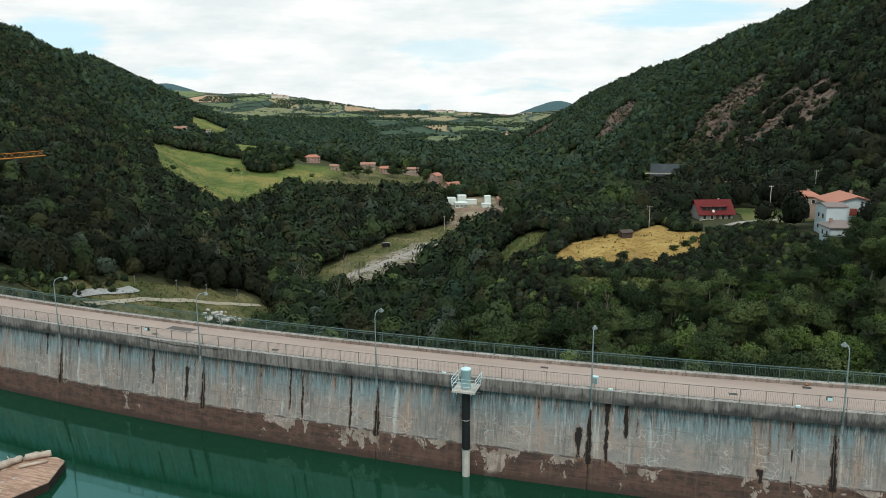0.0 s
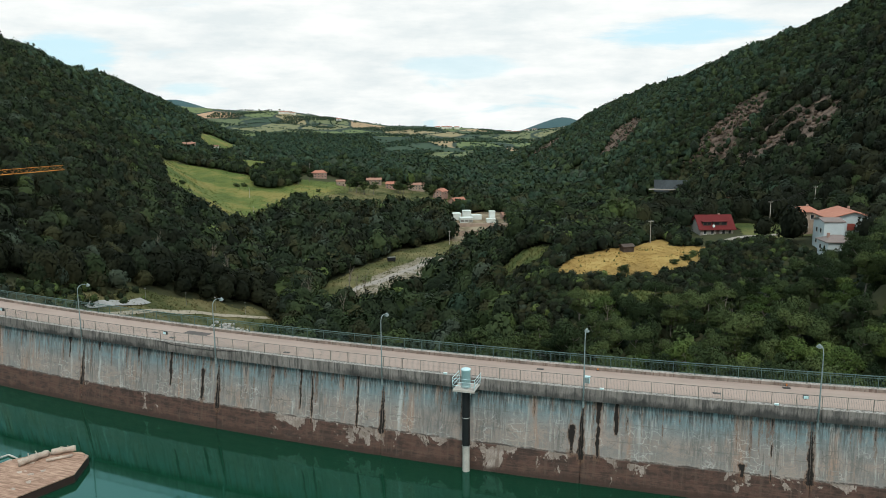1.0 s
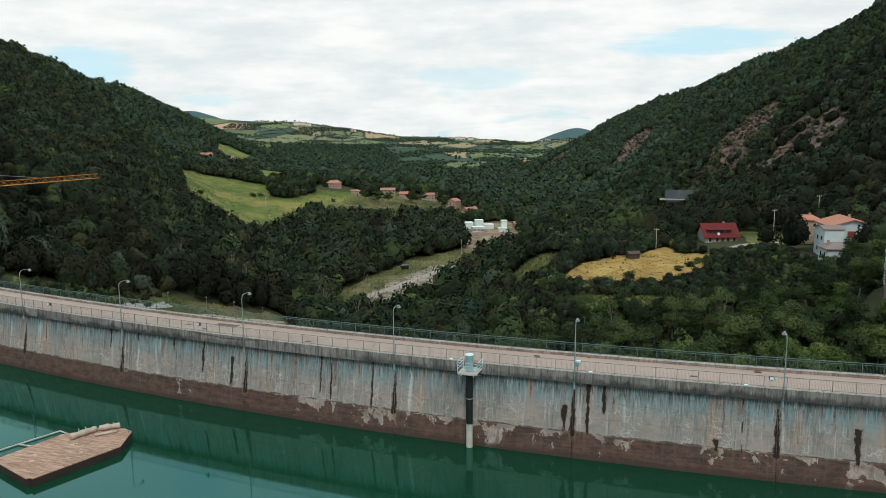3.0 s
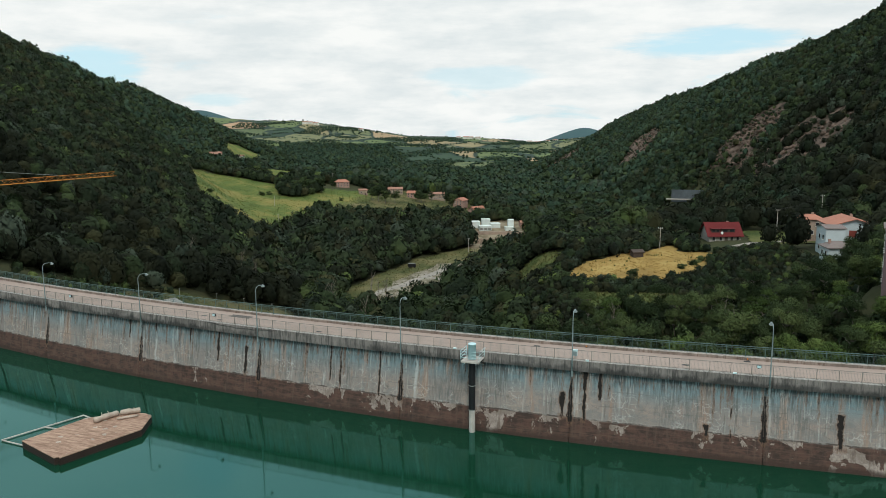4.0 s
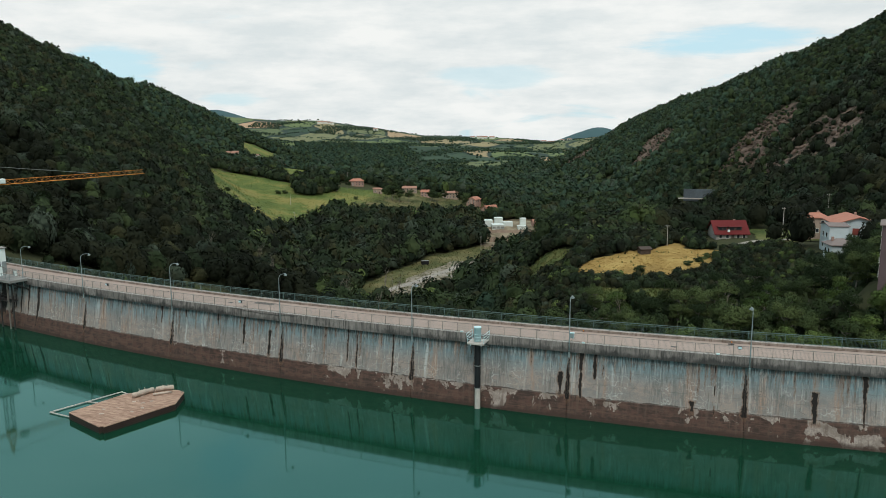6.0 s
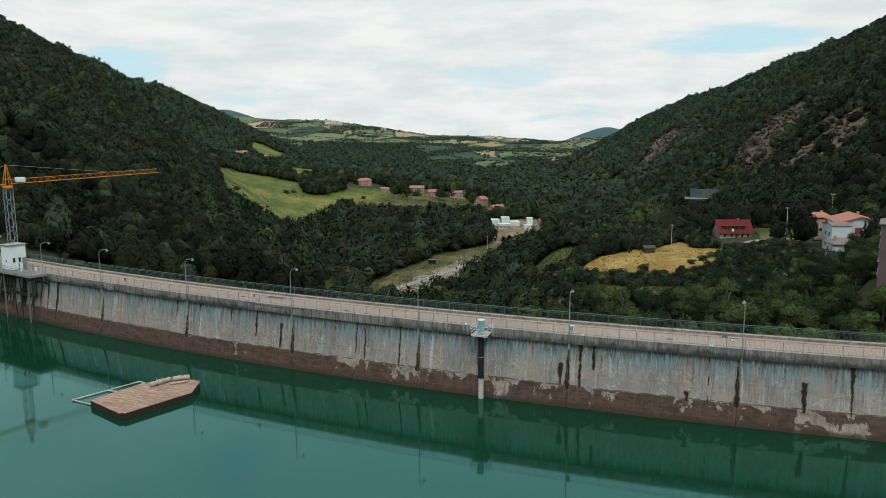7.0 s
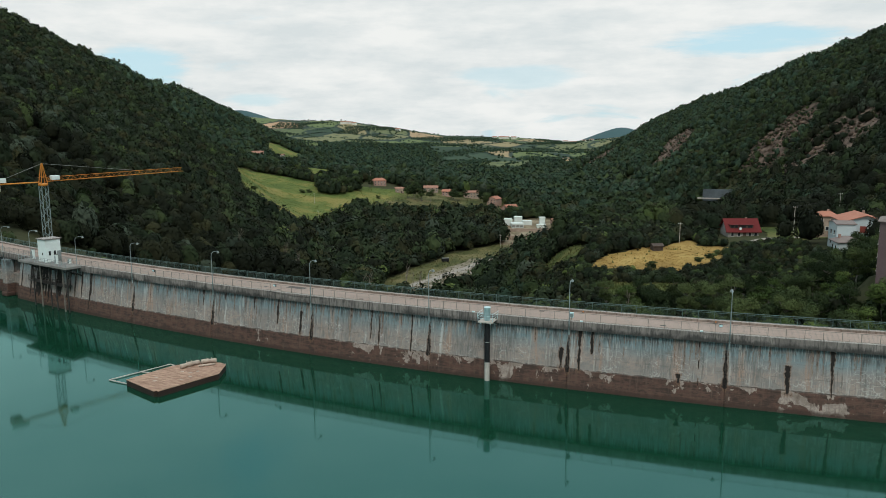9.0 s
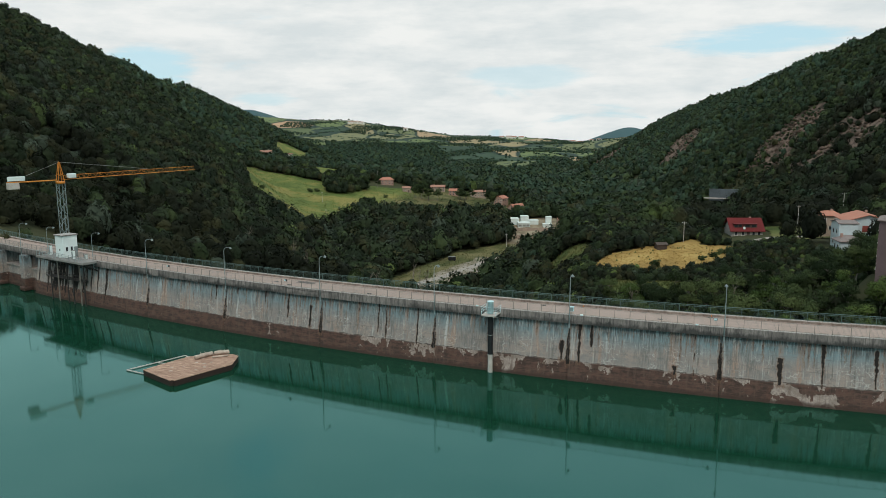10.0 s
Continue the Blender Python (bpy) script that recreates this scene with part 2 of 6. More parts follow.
def height(a, d):
    """Height of the ground over the water."""
    a, d = np.asarray(a, float), np.asarray(d, float)
    x, y = to_world(a, d)
    floor = np.interp(d, [0, 300, 430, 560, 700, 1000, 1350, 1500, 5000], [-50, -49, -46, -38, -42, -46, -45, -36, -20])
    # shelf with meadow and hamlet
    shelf = -22 - 0.1288 * (a + 102) + 0.0882 * (d - 786)
    w = sstep(d, 455, 540) * (1 - sstep(d, 820, 1000)) * (1 - sstep(a, -10 + 0.07 * (d - 500), 55 + 0.07 * (d - 500)))
    z = floor + (np.maximum(shelf, floor) - floor) * w
    # shelf with the dry field and the houses
    tz = np.interp(d, [60, 150, 190, 204, 215, 245, 285], [-26, -22, -20, -17, -15, -11, -8]) + 0.04 * (a - 60) + 5 * sstep(a, 74, 96) * (1 - sstep(d, 190, 215)) + 6 * sstep(a, 90, 125) * (1 - sstep(d, 225, 275))
    w = sstep(a, 2 + 0.05 * (d - 200), 46 + 0.02 * (d - 200)) * (1 - sstep(d, 300, 400))
    z = z + (tz - z) * w
    z = z + (-1.0 - z) * np.exp(-(((a - 103) / 10) ** 2 + ((d - 162) / 12) ** 2) ** 2)
    # right hill
    crest = np.interp(d, [-600, 0, 300, 600, 640, 700, 790, 860, 950, 1060, 1180, 1290, 1400, 1500, 1700, 2100], [150.0, 176.0, 174.0, 148.4, 145.0, 134.4, 122.2, 114.8, 110.9, 90.1, 87.3, 84.4, 72.4, 61.0, 26.0, -30.0])
    slope = np.interp(d, [0, 280, 600, 900, 1500], [0.70, 0.715, 0.915, 0.68, 0.5])
    ac = 395 + 5 * wave(d, 0 * d, 3, 300)
    rh = crest - slope * np.abs(ac - a) * np.where(a > ac, 0.35, 1) + 2.2 * wave(a, d, 5, 130) * sstep(a, 120, 200)
    rh = rh - 13 * np.exp(-(((a - 221) / 32) ** 2 + ((d - 580) / 44) ** 2))
    z = smax(z, rh, 10)
    # left hill
    crest = np.interp(d, [-600, 130, 400, 620, 720, 800, 870, 935, 1010, 1090, 1160, 1240, 1330, 1430, 1550, 2100], [140.0, 146.0, 147.0, 136.0, 125.8, 111.2, 110.5, 96.5, 94.2, 90.0, 73.8, 70.0, 42.0, 12.0, -12.0, -40.0])
    slope = np.interp(d, [0, 128, 250, 400, 560, 760, 1000, 1400], [0.44, 0.44, 0.52, 0.58, 0.6, 0.75, 0.6, 0.4])
    ac = -415 + 5 * wave(d, 0 * d, 8, 260)
    lh = crest - slope * np.abs(ac - a) * np.where(a < ac, 0.35, 1) + 2.0 * wave(a, d, 9, 120) * sstep(-a, 130, 200)
    z = smax(z, lh, 10)
    # farther hills
    q = a / np.maximum(d, 50)
    far = np.interp(q, [-0.9, -0.42, -0.30, -0.233, -0.17, -0.10, -0.034, 0.05, 0.09, 0.135, 0.165, 0.22, 0.4, 0.9],
                    [150, 120, 97, 81, 79, 44, 17, 10, 1, -14, -2, 15, 60, 120])
    far = 33 + (far - 33) * 0.833
    s = 0.5 * sstep(d, 1450, 2550) + 0.5 * np.clip((d - 1500) / 1000, 0, 1)
    z = np.maximum(z, -60 + 0 * z) * (1 - s) + far * s - 40 * sstep(d, 2560, 3000) + 7 * wave(a, d, 14, 420) * sstep(d, 1500, 1900) * (1 - sstep(d, 2300, 2500))
    blue = 160 - 1500 * (np.sqrt((q + 0.316) ** 2 + 0.0002) - 0.014)
    blue = np.maximum(blue, 52 - 1900 * (np.sqrt((q - 0.199) ** 2 + 0.00025) - 0.0158))
    z = z + np.maximum(blue - z, 0) * sstep(d, 3300, 4200)
    # reservoir bed
    up = (1 - sstep(y - dam_y(x), 1.2, 4.5)) * sstep(a, -185, -150) * (1 - sstep(a, 120, 170))
    z = z + (np.minimum(z, -14) - z) * up
    return z


def mesh_object(name, verts, faces, mats, mat_index=None, smooth=False, parent=None, normals=None, tint=None):
    """One mesh object out of arrays; faces all have the same number of corners."""
    verts, faces = np.asarray(verts, np.float32), np.asarray(faces, np.int32)
    me = bpy.data.meshes.new(name)
    k = faces.shape[1]
    me.vertices.add(len(verts))
    me.vertices.foreach_set("co", verts.ravel())
    me.loops.add(faces.size)
    me.loops.foreach_set("vertex_index", faces.ravel())
    me.polygons.add(len(faces))
    me.polygons.foreach_set("loop_start", np.arange(0, faces.size, k, dtype=np.int32))
    for m in mats:
        me.materials.append(m)
    if mat_index is not None:
        me.polygons.foreach_set("material_index", np.asarray(mat_index, np.int32))
    me.update(calc_edges=True)
    if smooth:
        me.polygons.foreach_set("use_smooth", np.ones(len(faces), bool))
    if normals is not None:
        at = me.attributes.new("custom_normal", "FLOAT_VECTOR", "POINT")
        at.data.foreach_set("vector", np.asarray(normals, np.float32).ravel())
    if tint is not None:
        at = me.attributes.new("tint", "FLOAT", "POINT")
        at.data.foreach_set("value", np.asarray(tint, np.float32))
    ob = new(name, me)
    ob.parent = parent
    return ob


def part(name, bm, material, parent=None, label=""):
    """Links a bmesh as one mesh object, under a thing or part where one is given."""
    me = bpy.data.meshes.new(name)
    bm.normal_update()
    bm.to_mesh(me)
    bm.free()
    me.materials.append(material)
    ob = new(name, me)
    ob.parent = parent
    return tagged(ob, label)


def thing(name, m, label, category, group="", kind=""):
    ob = new(name)
    ob.empty_display_size = 0.3
    ob.matrix_world = m
    return tagged(ob, label, category, group, kind)


def add_box(bm, cx, cy, cz, sx, sy, sz, bevel=0.0, m=None):
    r = bmesh.ops.create_cube(bm, size=1.0)
    mat = Matrix.Translation((cx, cy, cz)) @ Matrix.Diagonal((sx, sy, sz, 1))
    if m is not None:
        mat = m @ mat
    bmesh.ops.transform(bm, matrix=mat, verts=r["verts"])
    if bevel:
        edges = list({e for v in r["verts"] for e in v.link_edges})
        bmesh.ops.bevel(bm, geom=edges, offset=bevel, segments=1, affect="EDGES")
    return bm


def add_tube(bm, p, q, r1, r2=None, n=8, caps=True):
    p, q = Vector(p), Vector(q)
    r2 = r1 if r2 is None else r2
    turn = (q - p).to_track_quat("Z", "Y").to_matrix().to_4x4()
    bmesh.ops.create_cone(bm, cap_ends=caps, segments=n, radius1=r1, radius2=r2, depth=(q - p).length,
                          matrix=Matrix.Translation((p + q) / 2) @ turn)
    return bm


def box(*args, **kw):
    return add_box(bmesh.new(), *args, **kw)


def tube(*args, **kw):
    return add_tube(bmesh.new(), *args, **kw)

# ---- ground ----
def ground_sheet():
    ds = np.concatenate([np.linspace(-500, 60, 30), np.linspace(70, 700, 130), 700 * (4850 / 700) ** np.linspace(0.01, 1, 110)])
    qs = np.sinh(np.linspace(-1.9, 1.9, 230)) / np.sinh(1.9) * 1.25
    D = ds[:, None] + 0 * qs[None]
    A = qs[None] * (260 + 0.85 * np.abs(ds)[:, None])
    Z = height(A, D) + 0.5 * wave(A, D, 21, 35)
    X, Y = to_world(A, D)
    n, m = D.shape
    i = (np.arange(n - 1)[:, None] * m + np.arange(m - 1)[None]).ravel()
    f = np.stack([i, i + 1, i + 1 + m, i + m], 1)
    return mesh_object("ground", np.stack([X, Y, Z], -1).reshape(-1, 3), f, [M_GROUND], smooth=True)


k = Mat("valley_ground", (0.08, 0.09, 0.04), 0.95, 0, 0.1)
_p = k.pos()
_fine = k.noise(_p, 0.35, 6, 0.7)
_near = k.mix(_fine, (0.022, 0.026, 0.013), (0.075, 0.075, 0.036))
# farther off: a patchwork of fields, woods and ploughed earth
_fv = k.n.new("ShaderNodeVectorMath")
_fv.operation = "ADD"
_fn = k.n.new("ShaderNodeTexNoise")
_fn.inputs["Scale"].default_value = 0.004
k.l.new(_p, _fn.inputs["Vector"])
_fs = k.n.new("ShaderNodeVectorMath")
_fs.operation = "SCALE"
_fs.inputs["Scale"].default_value = 160.0
k.l.new(_fn.outputs["Color"], _fs.inputs[0])
k.l.new(_fs.outputs[0], _fv.inputs[0])
_plan = k.n.new("ShaderNodeCombineXYZ")
for _i, _ax in enumerate(((CT, ST, 0), (-ST * 0.5, CT * 0.5, 0))):
    _dot = k.n.new("ShaderNodeVectorMath")
    _dot.operation = "DOT_PRODUCT"
    k.l.new(_p, _dot.inputs[0])
    _dot.inputs[1].default_value = _ax
    k.l.new(_dot.outputs["Value"], _plan.inputs[_i])
k.l.new(_plan.outputs[0], _fv.inputs[1])
_cell = k.voronoi(_fv.outputs[0], 0.0085, "F1", "Color")
_sep = k.n.new("ShaderNodeSeparateColor")
k.l.new(_cell, _sep.inputs[0])
_field = k.ramp(_sep.outputs[0], [(0.0, (0.034, 0.055, 0.036)), (0.18, (0.044, 0.070, 0.044)), (0.21, (0.118, 0.138, 0.066)), (0.44, (0.185, 0.180, 0.095)),
                                   (0.48, (0.260, 0.210, 0.115)), (0.66, (0.420, 0.265, 0.165)), (0.68, (0.040, 0.066, 0.042)), (0.78, (0.058, 0.085, 0.052)), (0.81, (0.125, 0.155, 0.065))])
_fw = k.noise(_p, 0.035, 6, 0.7)
_field = k.mix(k.step(_fw, 0.57, 0.61), _field, (0.026, 0.044, 0.033))
_edge = k.voronoi(_fv.outputs[0], 0.0085, "DISTANCE_TO_EDGE")
_field = k.mix(k.math("SUBTRACT", 1.0, k.step(_edge, 0.02, 0.07)), _field, (0.030, 0.048, 0.038))
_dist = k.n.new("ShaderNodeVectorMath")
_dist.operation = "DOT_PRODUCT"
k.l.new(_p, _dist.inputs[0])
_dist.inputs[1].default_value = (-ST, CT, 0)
# past about 2750 m, haze blue is painted into the ground colour
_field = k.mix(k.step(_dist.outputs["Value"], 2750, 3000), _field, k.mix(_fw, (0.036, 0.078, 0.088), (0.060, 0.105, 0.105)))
_col = k.mix(k.step(_dist.outputs["Value"], 1330, 1430), _near, _field)
k.color(_col)
M_GROUND = k.m
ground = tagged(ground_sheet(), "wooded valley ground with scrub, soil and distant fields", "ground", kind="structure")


def dam_strip(x0, x1, profile, step=2.0):
    """A body along the dam's axis: profile points (offset downstream, z), closed."""
    xs = np.linspace(x0, x1, max(2, int((x1 - x0) / step) + 1))
    bm = bmesh.new()
    rings = []
    for x in xs:
        t = (x - 10) / 470.0
        nx, ny = -t / math.hypot(1, t), 1 / math.hypot(1, t)
        y = float(dam_y(x))
        rings.append([bm.verts.new((x + nx * o, y + ny * o, z)) for o, z in profile])
    k = len(profile)
    for r0, r1 in zip(rings, rings[1:]):
        for i in range(k):
            bm.faces.new((r0[i], r1[i], r1[(i + 1) % k], r0[(i + 1) % k]))
    bm.faces.new(rings[0])
    bm.faces.new(rings[-1][::-1])
    bmesh.ops.recalc_face_normals(bm, faces=bm.faces)
    return bm


def water_sheet():
    bm = bmesh.new()
    xs = np.linspace(-330, 200, 60)
    top = [bm.verts.new((x, float(dam_y(x)) + 0.6, WATER_Z)) for x in xs]
    low = [bm.verts.new((x, -600, WATER_Z)) for x in xs]
    for i in range(len(xs) - 1):
        bm.faces.new((low[i], low[i + 1], top[i + 1], top[i]))
    return bm


WATER_Z = -0.35
water = tagged(part("water", water_sheet(), M_WATER), "calm green reservoir water mirroring the dam", "water", kind="structure")

# ---- open land: meadow, fields, tracks, bare slopes (a, d outlines) ----
def inside(poly, a, d):
    a, d = np.asarray(a, float), np.asarray(d, float)
    hit = np.zeros(a.shape, bool)
    for (x0, y0), (x1, y1) in zip(poly, poly[1:] + poly[:1]):
        c = (y0 > d) != (y1 > d)
        hit ^= c & (a < (x1 - x0) * (d - y0) / ((y1 - y0) or 1e-9) + x0)
    return hit


MEADOW = [(-194, 590), (-236, 690), (-240, 765), (-205, 756), (-160, 742), (-150, 705), (-115, 755), (-58, 765), (-66, 715), (-98, 660), (-108, 600), (-106, 545), (-125, 480), (-160, 500)]
HIGH_MEADOW = [(-294, 1040), (-282, 1064), (-246, 1078), (-240, 1040), (-258, 975), (-274, 980)]
SIDE_MEADOW = [(-172, 765), (-146, 783), (-188, 905), (-206, 890)]
HAMLET_MEADOW = [(-100, 655), (-62, 770), (-36, 795), (34, 795), (44, 700), (28, 604), (-30, 600), (-78, 618)]
FIELD = [(41, 236), (51, 252), (65, 257), (80, 258), (96, 254), (89, 240), (84, 233), (70, 229), (59, 228), (50, 229)]
FIELD_END = [(72, 258), (87, 270), (84, 256)]
GLADE = [(31, 292), (44, 272), (51, 257), (38, 253), (29, 270)]
STRIP = [(41, 221), (71, 214), (69, 205), (52, 203), (43, 207)]
LOWZONE = [(26, 200), (92, 198), (112, 212), (116, 216), (112, 262), (98, 270), (90, 276), (26, 300)]
GARDEN = [(112, 258), (130, 250), (140, 268), (134, 284), (116, 286)]
COPSE = [(-143, 686), (-148, 715), (-146, 750), (-148, 780), (-128, 785), (-120, 765), (-113, 726), (-125, 694)]
RIVERBED = [(-52, 338), (-46, 383), (-22, 436), (-10, 456), (20, 482), (42, 472), (26, 440), (20, 408), (8, 384), (2, 358), (-12, 330), (-34, 322)]
BANK = [(-104, 204), (-96, 262), (-66, 308), (-50, 300), (-46, 240), (-60, 212), (-80, 200)]
BANK_FOOT = [(-128, 150), (-108, 204), (-46, 240), (-46, 190), (-58, 150)]
ROADSIDE = [(188, 560), (240, 536), (246, 640), (188, 642)]
YARD = [(22, 462), (62, 466), (70, 600), (20, 600)]
SCREES = [[(172, 1300), (184, 1230), (238, 1240), (256, 1290), (252, 1372), (210, 1345)],
          [(208, 872), (232, 862), (262, 872), (282, 940), (286, 1030), (262, 1000), (228, 905)],
          [(232, 640), (250, 612), (290, 602), (298, 640), (284, 668), (262, 676)],
          [(232, 606), (190, 452), (198, 422), (216, 408), (228, 402), (250, 446), (266, 500), (262, 525), (262, 572), (256, 616)]]


def patch(name, poly, material, label, res, lift=0.35, ragged=3.0, kind="structure"):
    """A sheet laid on the ground, kept to an outline with an uneven edge."""
    P = np.array(poly, float)
    a0, d0 = P.min(0) - ragged
    a1, d1 = P.max(0) + ragged
    na, nd = int((a1 - a0) / res) + 2, int((d1 - d0) / res) + 2
    A, D = np.meshgrid(a0 + res * np.arange(na), d0 + res * np.arange(nd))
    ca, cd = A[:-1, :-1] + res / 2, D[:-1, :-1] + res / 2
    ok = inside(poly, ca + ragged * wave(ca, cd, 51, ragged * 5) * 0.5, cd + ragged * wave(ca, cd, 52, ragged * 5) * 0.5)
    X, Y = to_world(A, D)
    Z = height(A, D) + 0.5 * wave(A, D, 21, 35) + lift
    V = np.stack([X, Y, Z], -1).reshape(-1, 3)
    i = (np.arange(nd - 1)[:, None] * na + np.arange(na - 1)[None])[ok]
    F = np.stack([i, i + 1, i + 1 + na, i + na], 1)
    used = np.unique(F)
    remap = np.zeros(len(V), int)
    remap[used] = np.arange(len(used))
    ob = mesh_object(name, V[used], remap[F], [material], smooth=True)
    return tagged(ob, label, name.split("_")[0], kind=kind)


def ribbon(name, line, width, material, label, lift=0.55):
    """A track along a plan line."""
    L = [Vector((*p, 0)) for p in line]
    pts = []
    for p, q in zip(L, L[1:]):
        n = max(2, int((q - p).length / 3))
        pts += [p.lerp(q, i / n) for i in range(n)]
    pts.append(L[-1])
    V = []
    for i, p in enumerate(pts):
        t = (pts[min(i + 1, len(pts) - 1)] - pts[max(i - 1, 0)]).normalized()
        nrm = Vector((-t.y, t.x, 0)) * (width / 2 * (1 + 0.06 * math.sin(i * 1.3)))
        for s in (-1, 1):
            q = p + nrm * s
            x, y = to_world(q.x, q.y)
            V.append((x, y, float(height(q.x, q.y) + 0.5 * wave(q.x, q.y, 21, 35)) + lift))
    F = [(2 * i, 2 * i + 1, 2 * i + 3, 2 * i + 2) for i in range(len(pts) - 1)]
    return tagged(mesh_object(name, V, F, [material]), label, "track", kind="structure")


def grass_mat(name, c0, c1, c2, scale=0.05):
    k = Mat(name, c1, 0.95, 0, 0.1)
    b = k.noise(k.pos(), scale, 4, 0.6)
    f = k.noise(k.pos(), 1.4, 6, 0.75)
    s = k.noise(k.pos((1, 0.15, 1)), 0.5, 4, 0.6)
    v = k.math("ADD", k.math("MULTIPLY", b, 0.6), k.math("ADD", k.math("MULTIPLY", f, 0.25), k.math("MULTIPLY", s, 0.15)))
    k.color(k.ramp(v, [(0.41, c0), (0.49, c1), (0.57, c2)]))
    k.bump(f, 0.6, 0.15)
    return k.m


M_GRASS = grass_mat("meadow_grass", (0.068, 0.098, 0.026), (0.104, 0.130, 0.034), (0.215, 0.180, 0.058), 0.022)
M_GRASS2 = grass_mat("rough_grass", (0.050, 0.058, 0.021), (0.088, 0.088, 0.034), (0.150, 0.128, 0.060), 0.06)
M_GRASS3 = grass_mat("damp_grass", (0.045, 0.062, 0.020), (0.075, 0.092, 0.030), (0.125, 0.12, 0.045), 0.06)
M_STRAW = grass_mat("dry_field", (0.235, 0.150, 0.050), (0.300, 0.192, 0.062), (0.370, 0.255, 0.090), 0.09)
M_SOIL = grass_mat("bare_soil", (0.11, 0.085, 0.055), (0.20, 0.155, 0.10), (0.28, 0.23, 0.16), 0.08)
M_GRAVEL = plain("pale_gravel", (0.27, 0.235, 0.20), 0.95, 0, 0.25, 1.0)
M_WORKS = grass_mat("works_gravel", (0.11, 0.095, 0.06), (0.19, 0.16, 0.115), (0.30, 0.26, 0.21), 0.12)
M_APRON = plain("old_grey_concrete", (0.32, 0.31, 0.29), 0.95, 0, 0.25, 1.0)
M_PATH = plain("sandy_path", (0.33, 0.28, 0.21), 0.95, 0, 0.2, 1.0)
M_SCREE = grass_mat("bare_rock_slope", (0.042, 0.032, 0.022), (0.084, 0.058, 0.044), (0.165, 0.117, 0.091), 0.12)

patch("meadow", MEADOW, M_GRASS, "sloping green meadow with yellowing patches", 1.8)
patch("meadow", HIGH_MEADOW, M_GRASS, "small bright meadow high on the slope", 2.5)
patch("meadow", SIDE_MEADOW, M_GRASS, "narrow meadow strip above the large one", 2.5)
patch("meadow", HAMLET_MEADOW, M_GRASS2, "rough meadow below the hamlet", 1.8)
patch("field", FIELD, M_STRAW, "dry yellow hay field with ragged edges", 0.8, 0.35, 1.6)
patch("field", FIELD_END, M_STRAW, "narrow end of the dry hay field", 0.8, 0.37, 1.0)
patch("field", GLADE, M_GRASS3, "green glade between trees", 1.0)
patch("field", STRIP, M_GRASS3, "green grass strip below the hay field", 0.9)
patch("garden", GARDEN, M_GRASS3, "grassy mound behind the red-roofed house", 1.0)
patch("riverbank", RIVERBED, M_GRASS2, "rough grass flat by the river works", 1.2)
patch("gravel", [(-40, 350), (-26, 384), (-14, 414), (2, 438), (14, 440), (16, 422), (6, 396), (-8, 376), (-24, 352)], M_WORKS, "trampled bare ground beside the track", 1.0, 0.45)
patch("bank", BANK, M_GRASS2, "grassy bank below the dam", 1.0)
patch("yard", YARD, M_SOIL, "bare earth yard below the white plant", 1.4, 0.35, 2.0)
for i, sc in enumerate(SCREES):
    patch("scree", sc, M_SCREE, "bare eroded rock slope among shrubs", 2.2, 0.5, 10.0)
ribbon("track", [(-42, 335), (-36, 350), (-28, 371), (-15, 390), (-4, 409), (7, 432), (21, 445), (34, 458)], 5.0, M_GRAVEL, "pale concrete track leading to the works")
ribbon("track", [(-6, 404), (2, 398), (10, 402)], 3.0, M_GRAVEL, "pale branch of the track", 0.6)
ribbon("track", [(-88, 216), (-86, 235), (-85, 250), (-78, 269), (-60, 302)], 2.2, M_PATH, "pale gravel path along the grassy bank")
ribbon("apron", [(-93, 218), (-92, 236), (-90, 256)], 3.4, M_APRON, "old grey concrete apron beside the path", 0.7)
ribbon("lane", [(104, 258), (113, 262), (122, 262), (130, 262), (142, 282), (150, 300)], 3.0, M_GRAVEL, "pale lane between the houses")


def boulder_heap(name, a, d, ra, rd, n, s0, s1, material, label, seed):
    r = np.random.RandomState(seed)
    bm = bmesh.new()
    bmesh.ops.create_icosphere(bm, subdivisions=1, radius=1.0)
    tv = np.array([v.co for v in bm.verts])
    tf = np.array([[v.index for v in f.verts] for f in bm.faces])
    bm.free()
    V, F = [], []
    for i in range(n):
        aa, dd = a + r.normal() * ra, d + r.normal() * rd
        x, y = to_world(aa, dd)
        s = r.uniform(s0, s1)
        v = tv * r.uniform(0.6, 1.2, (len(tv), 1)) * np.array([s, s * r.uniform(.6, 1), s * r.uniform(.5, .8)])
        th = r.uniform(0, 6.28)
        c, q = math.cos(th), math.sin(th)
        v = np.stack([v[:, 0] * c - v[:, 1] * q, v[:, 0] * q + v[:, 1] * c, v[:, 2]], 1)
        F.append(tf + i * len(tv))
        V.append(v + np.array([x, y, float(height(aa, dd)) + 0.4 + s * 0.25]))
    return tagged(mesh_object(name, np.concatenate(V), np.concatenate(F), [material]), label, "rocks", kind="stuff")


M_ROCK = plain("pale_rock", (0.42, 0.40, 0.37), 0.9, 0, 0.35, 1.0)
boulder_heap("boulders", -63, 266, 3.5, 5, 70, 0.5, 1.3, M_ROCK, "heap of pale boulders on the bank", 61)
boulder_heap("boulders", -30, 362, 3.0, 5, 25, 0.4, 1.0, M_ROCK, "pale stones beside the track", 62)
for i, sc in enumerate(SCREES):
    c = np.mean(sc, 0)
    sp = np.std(sc, 0)
    boulder_heap("rocks", c[0], c[1], sp[0] * 0.7, sp[1] * 0.7, 200, 0.8, 2.6, M_SCREE, "broken rock ledges on the bare slope", 63 + i)

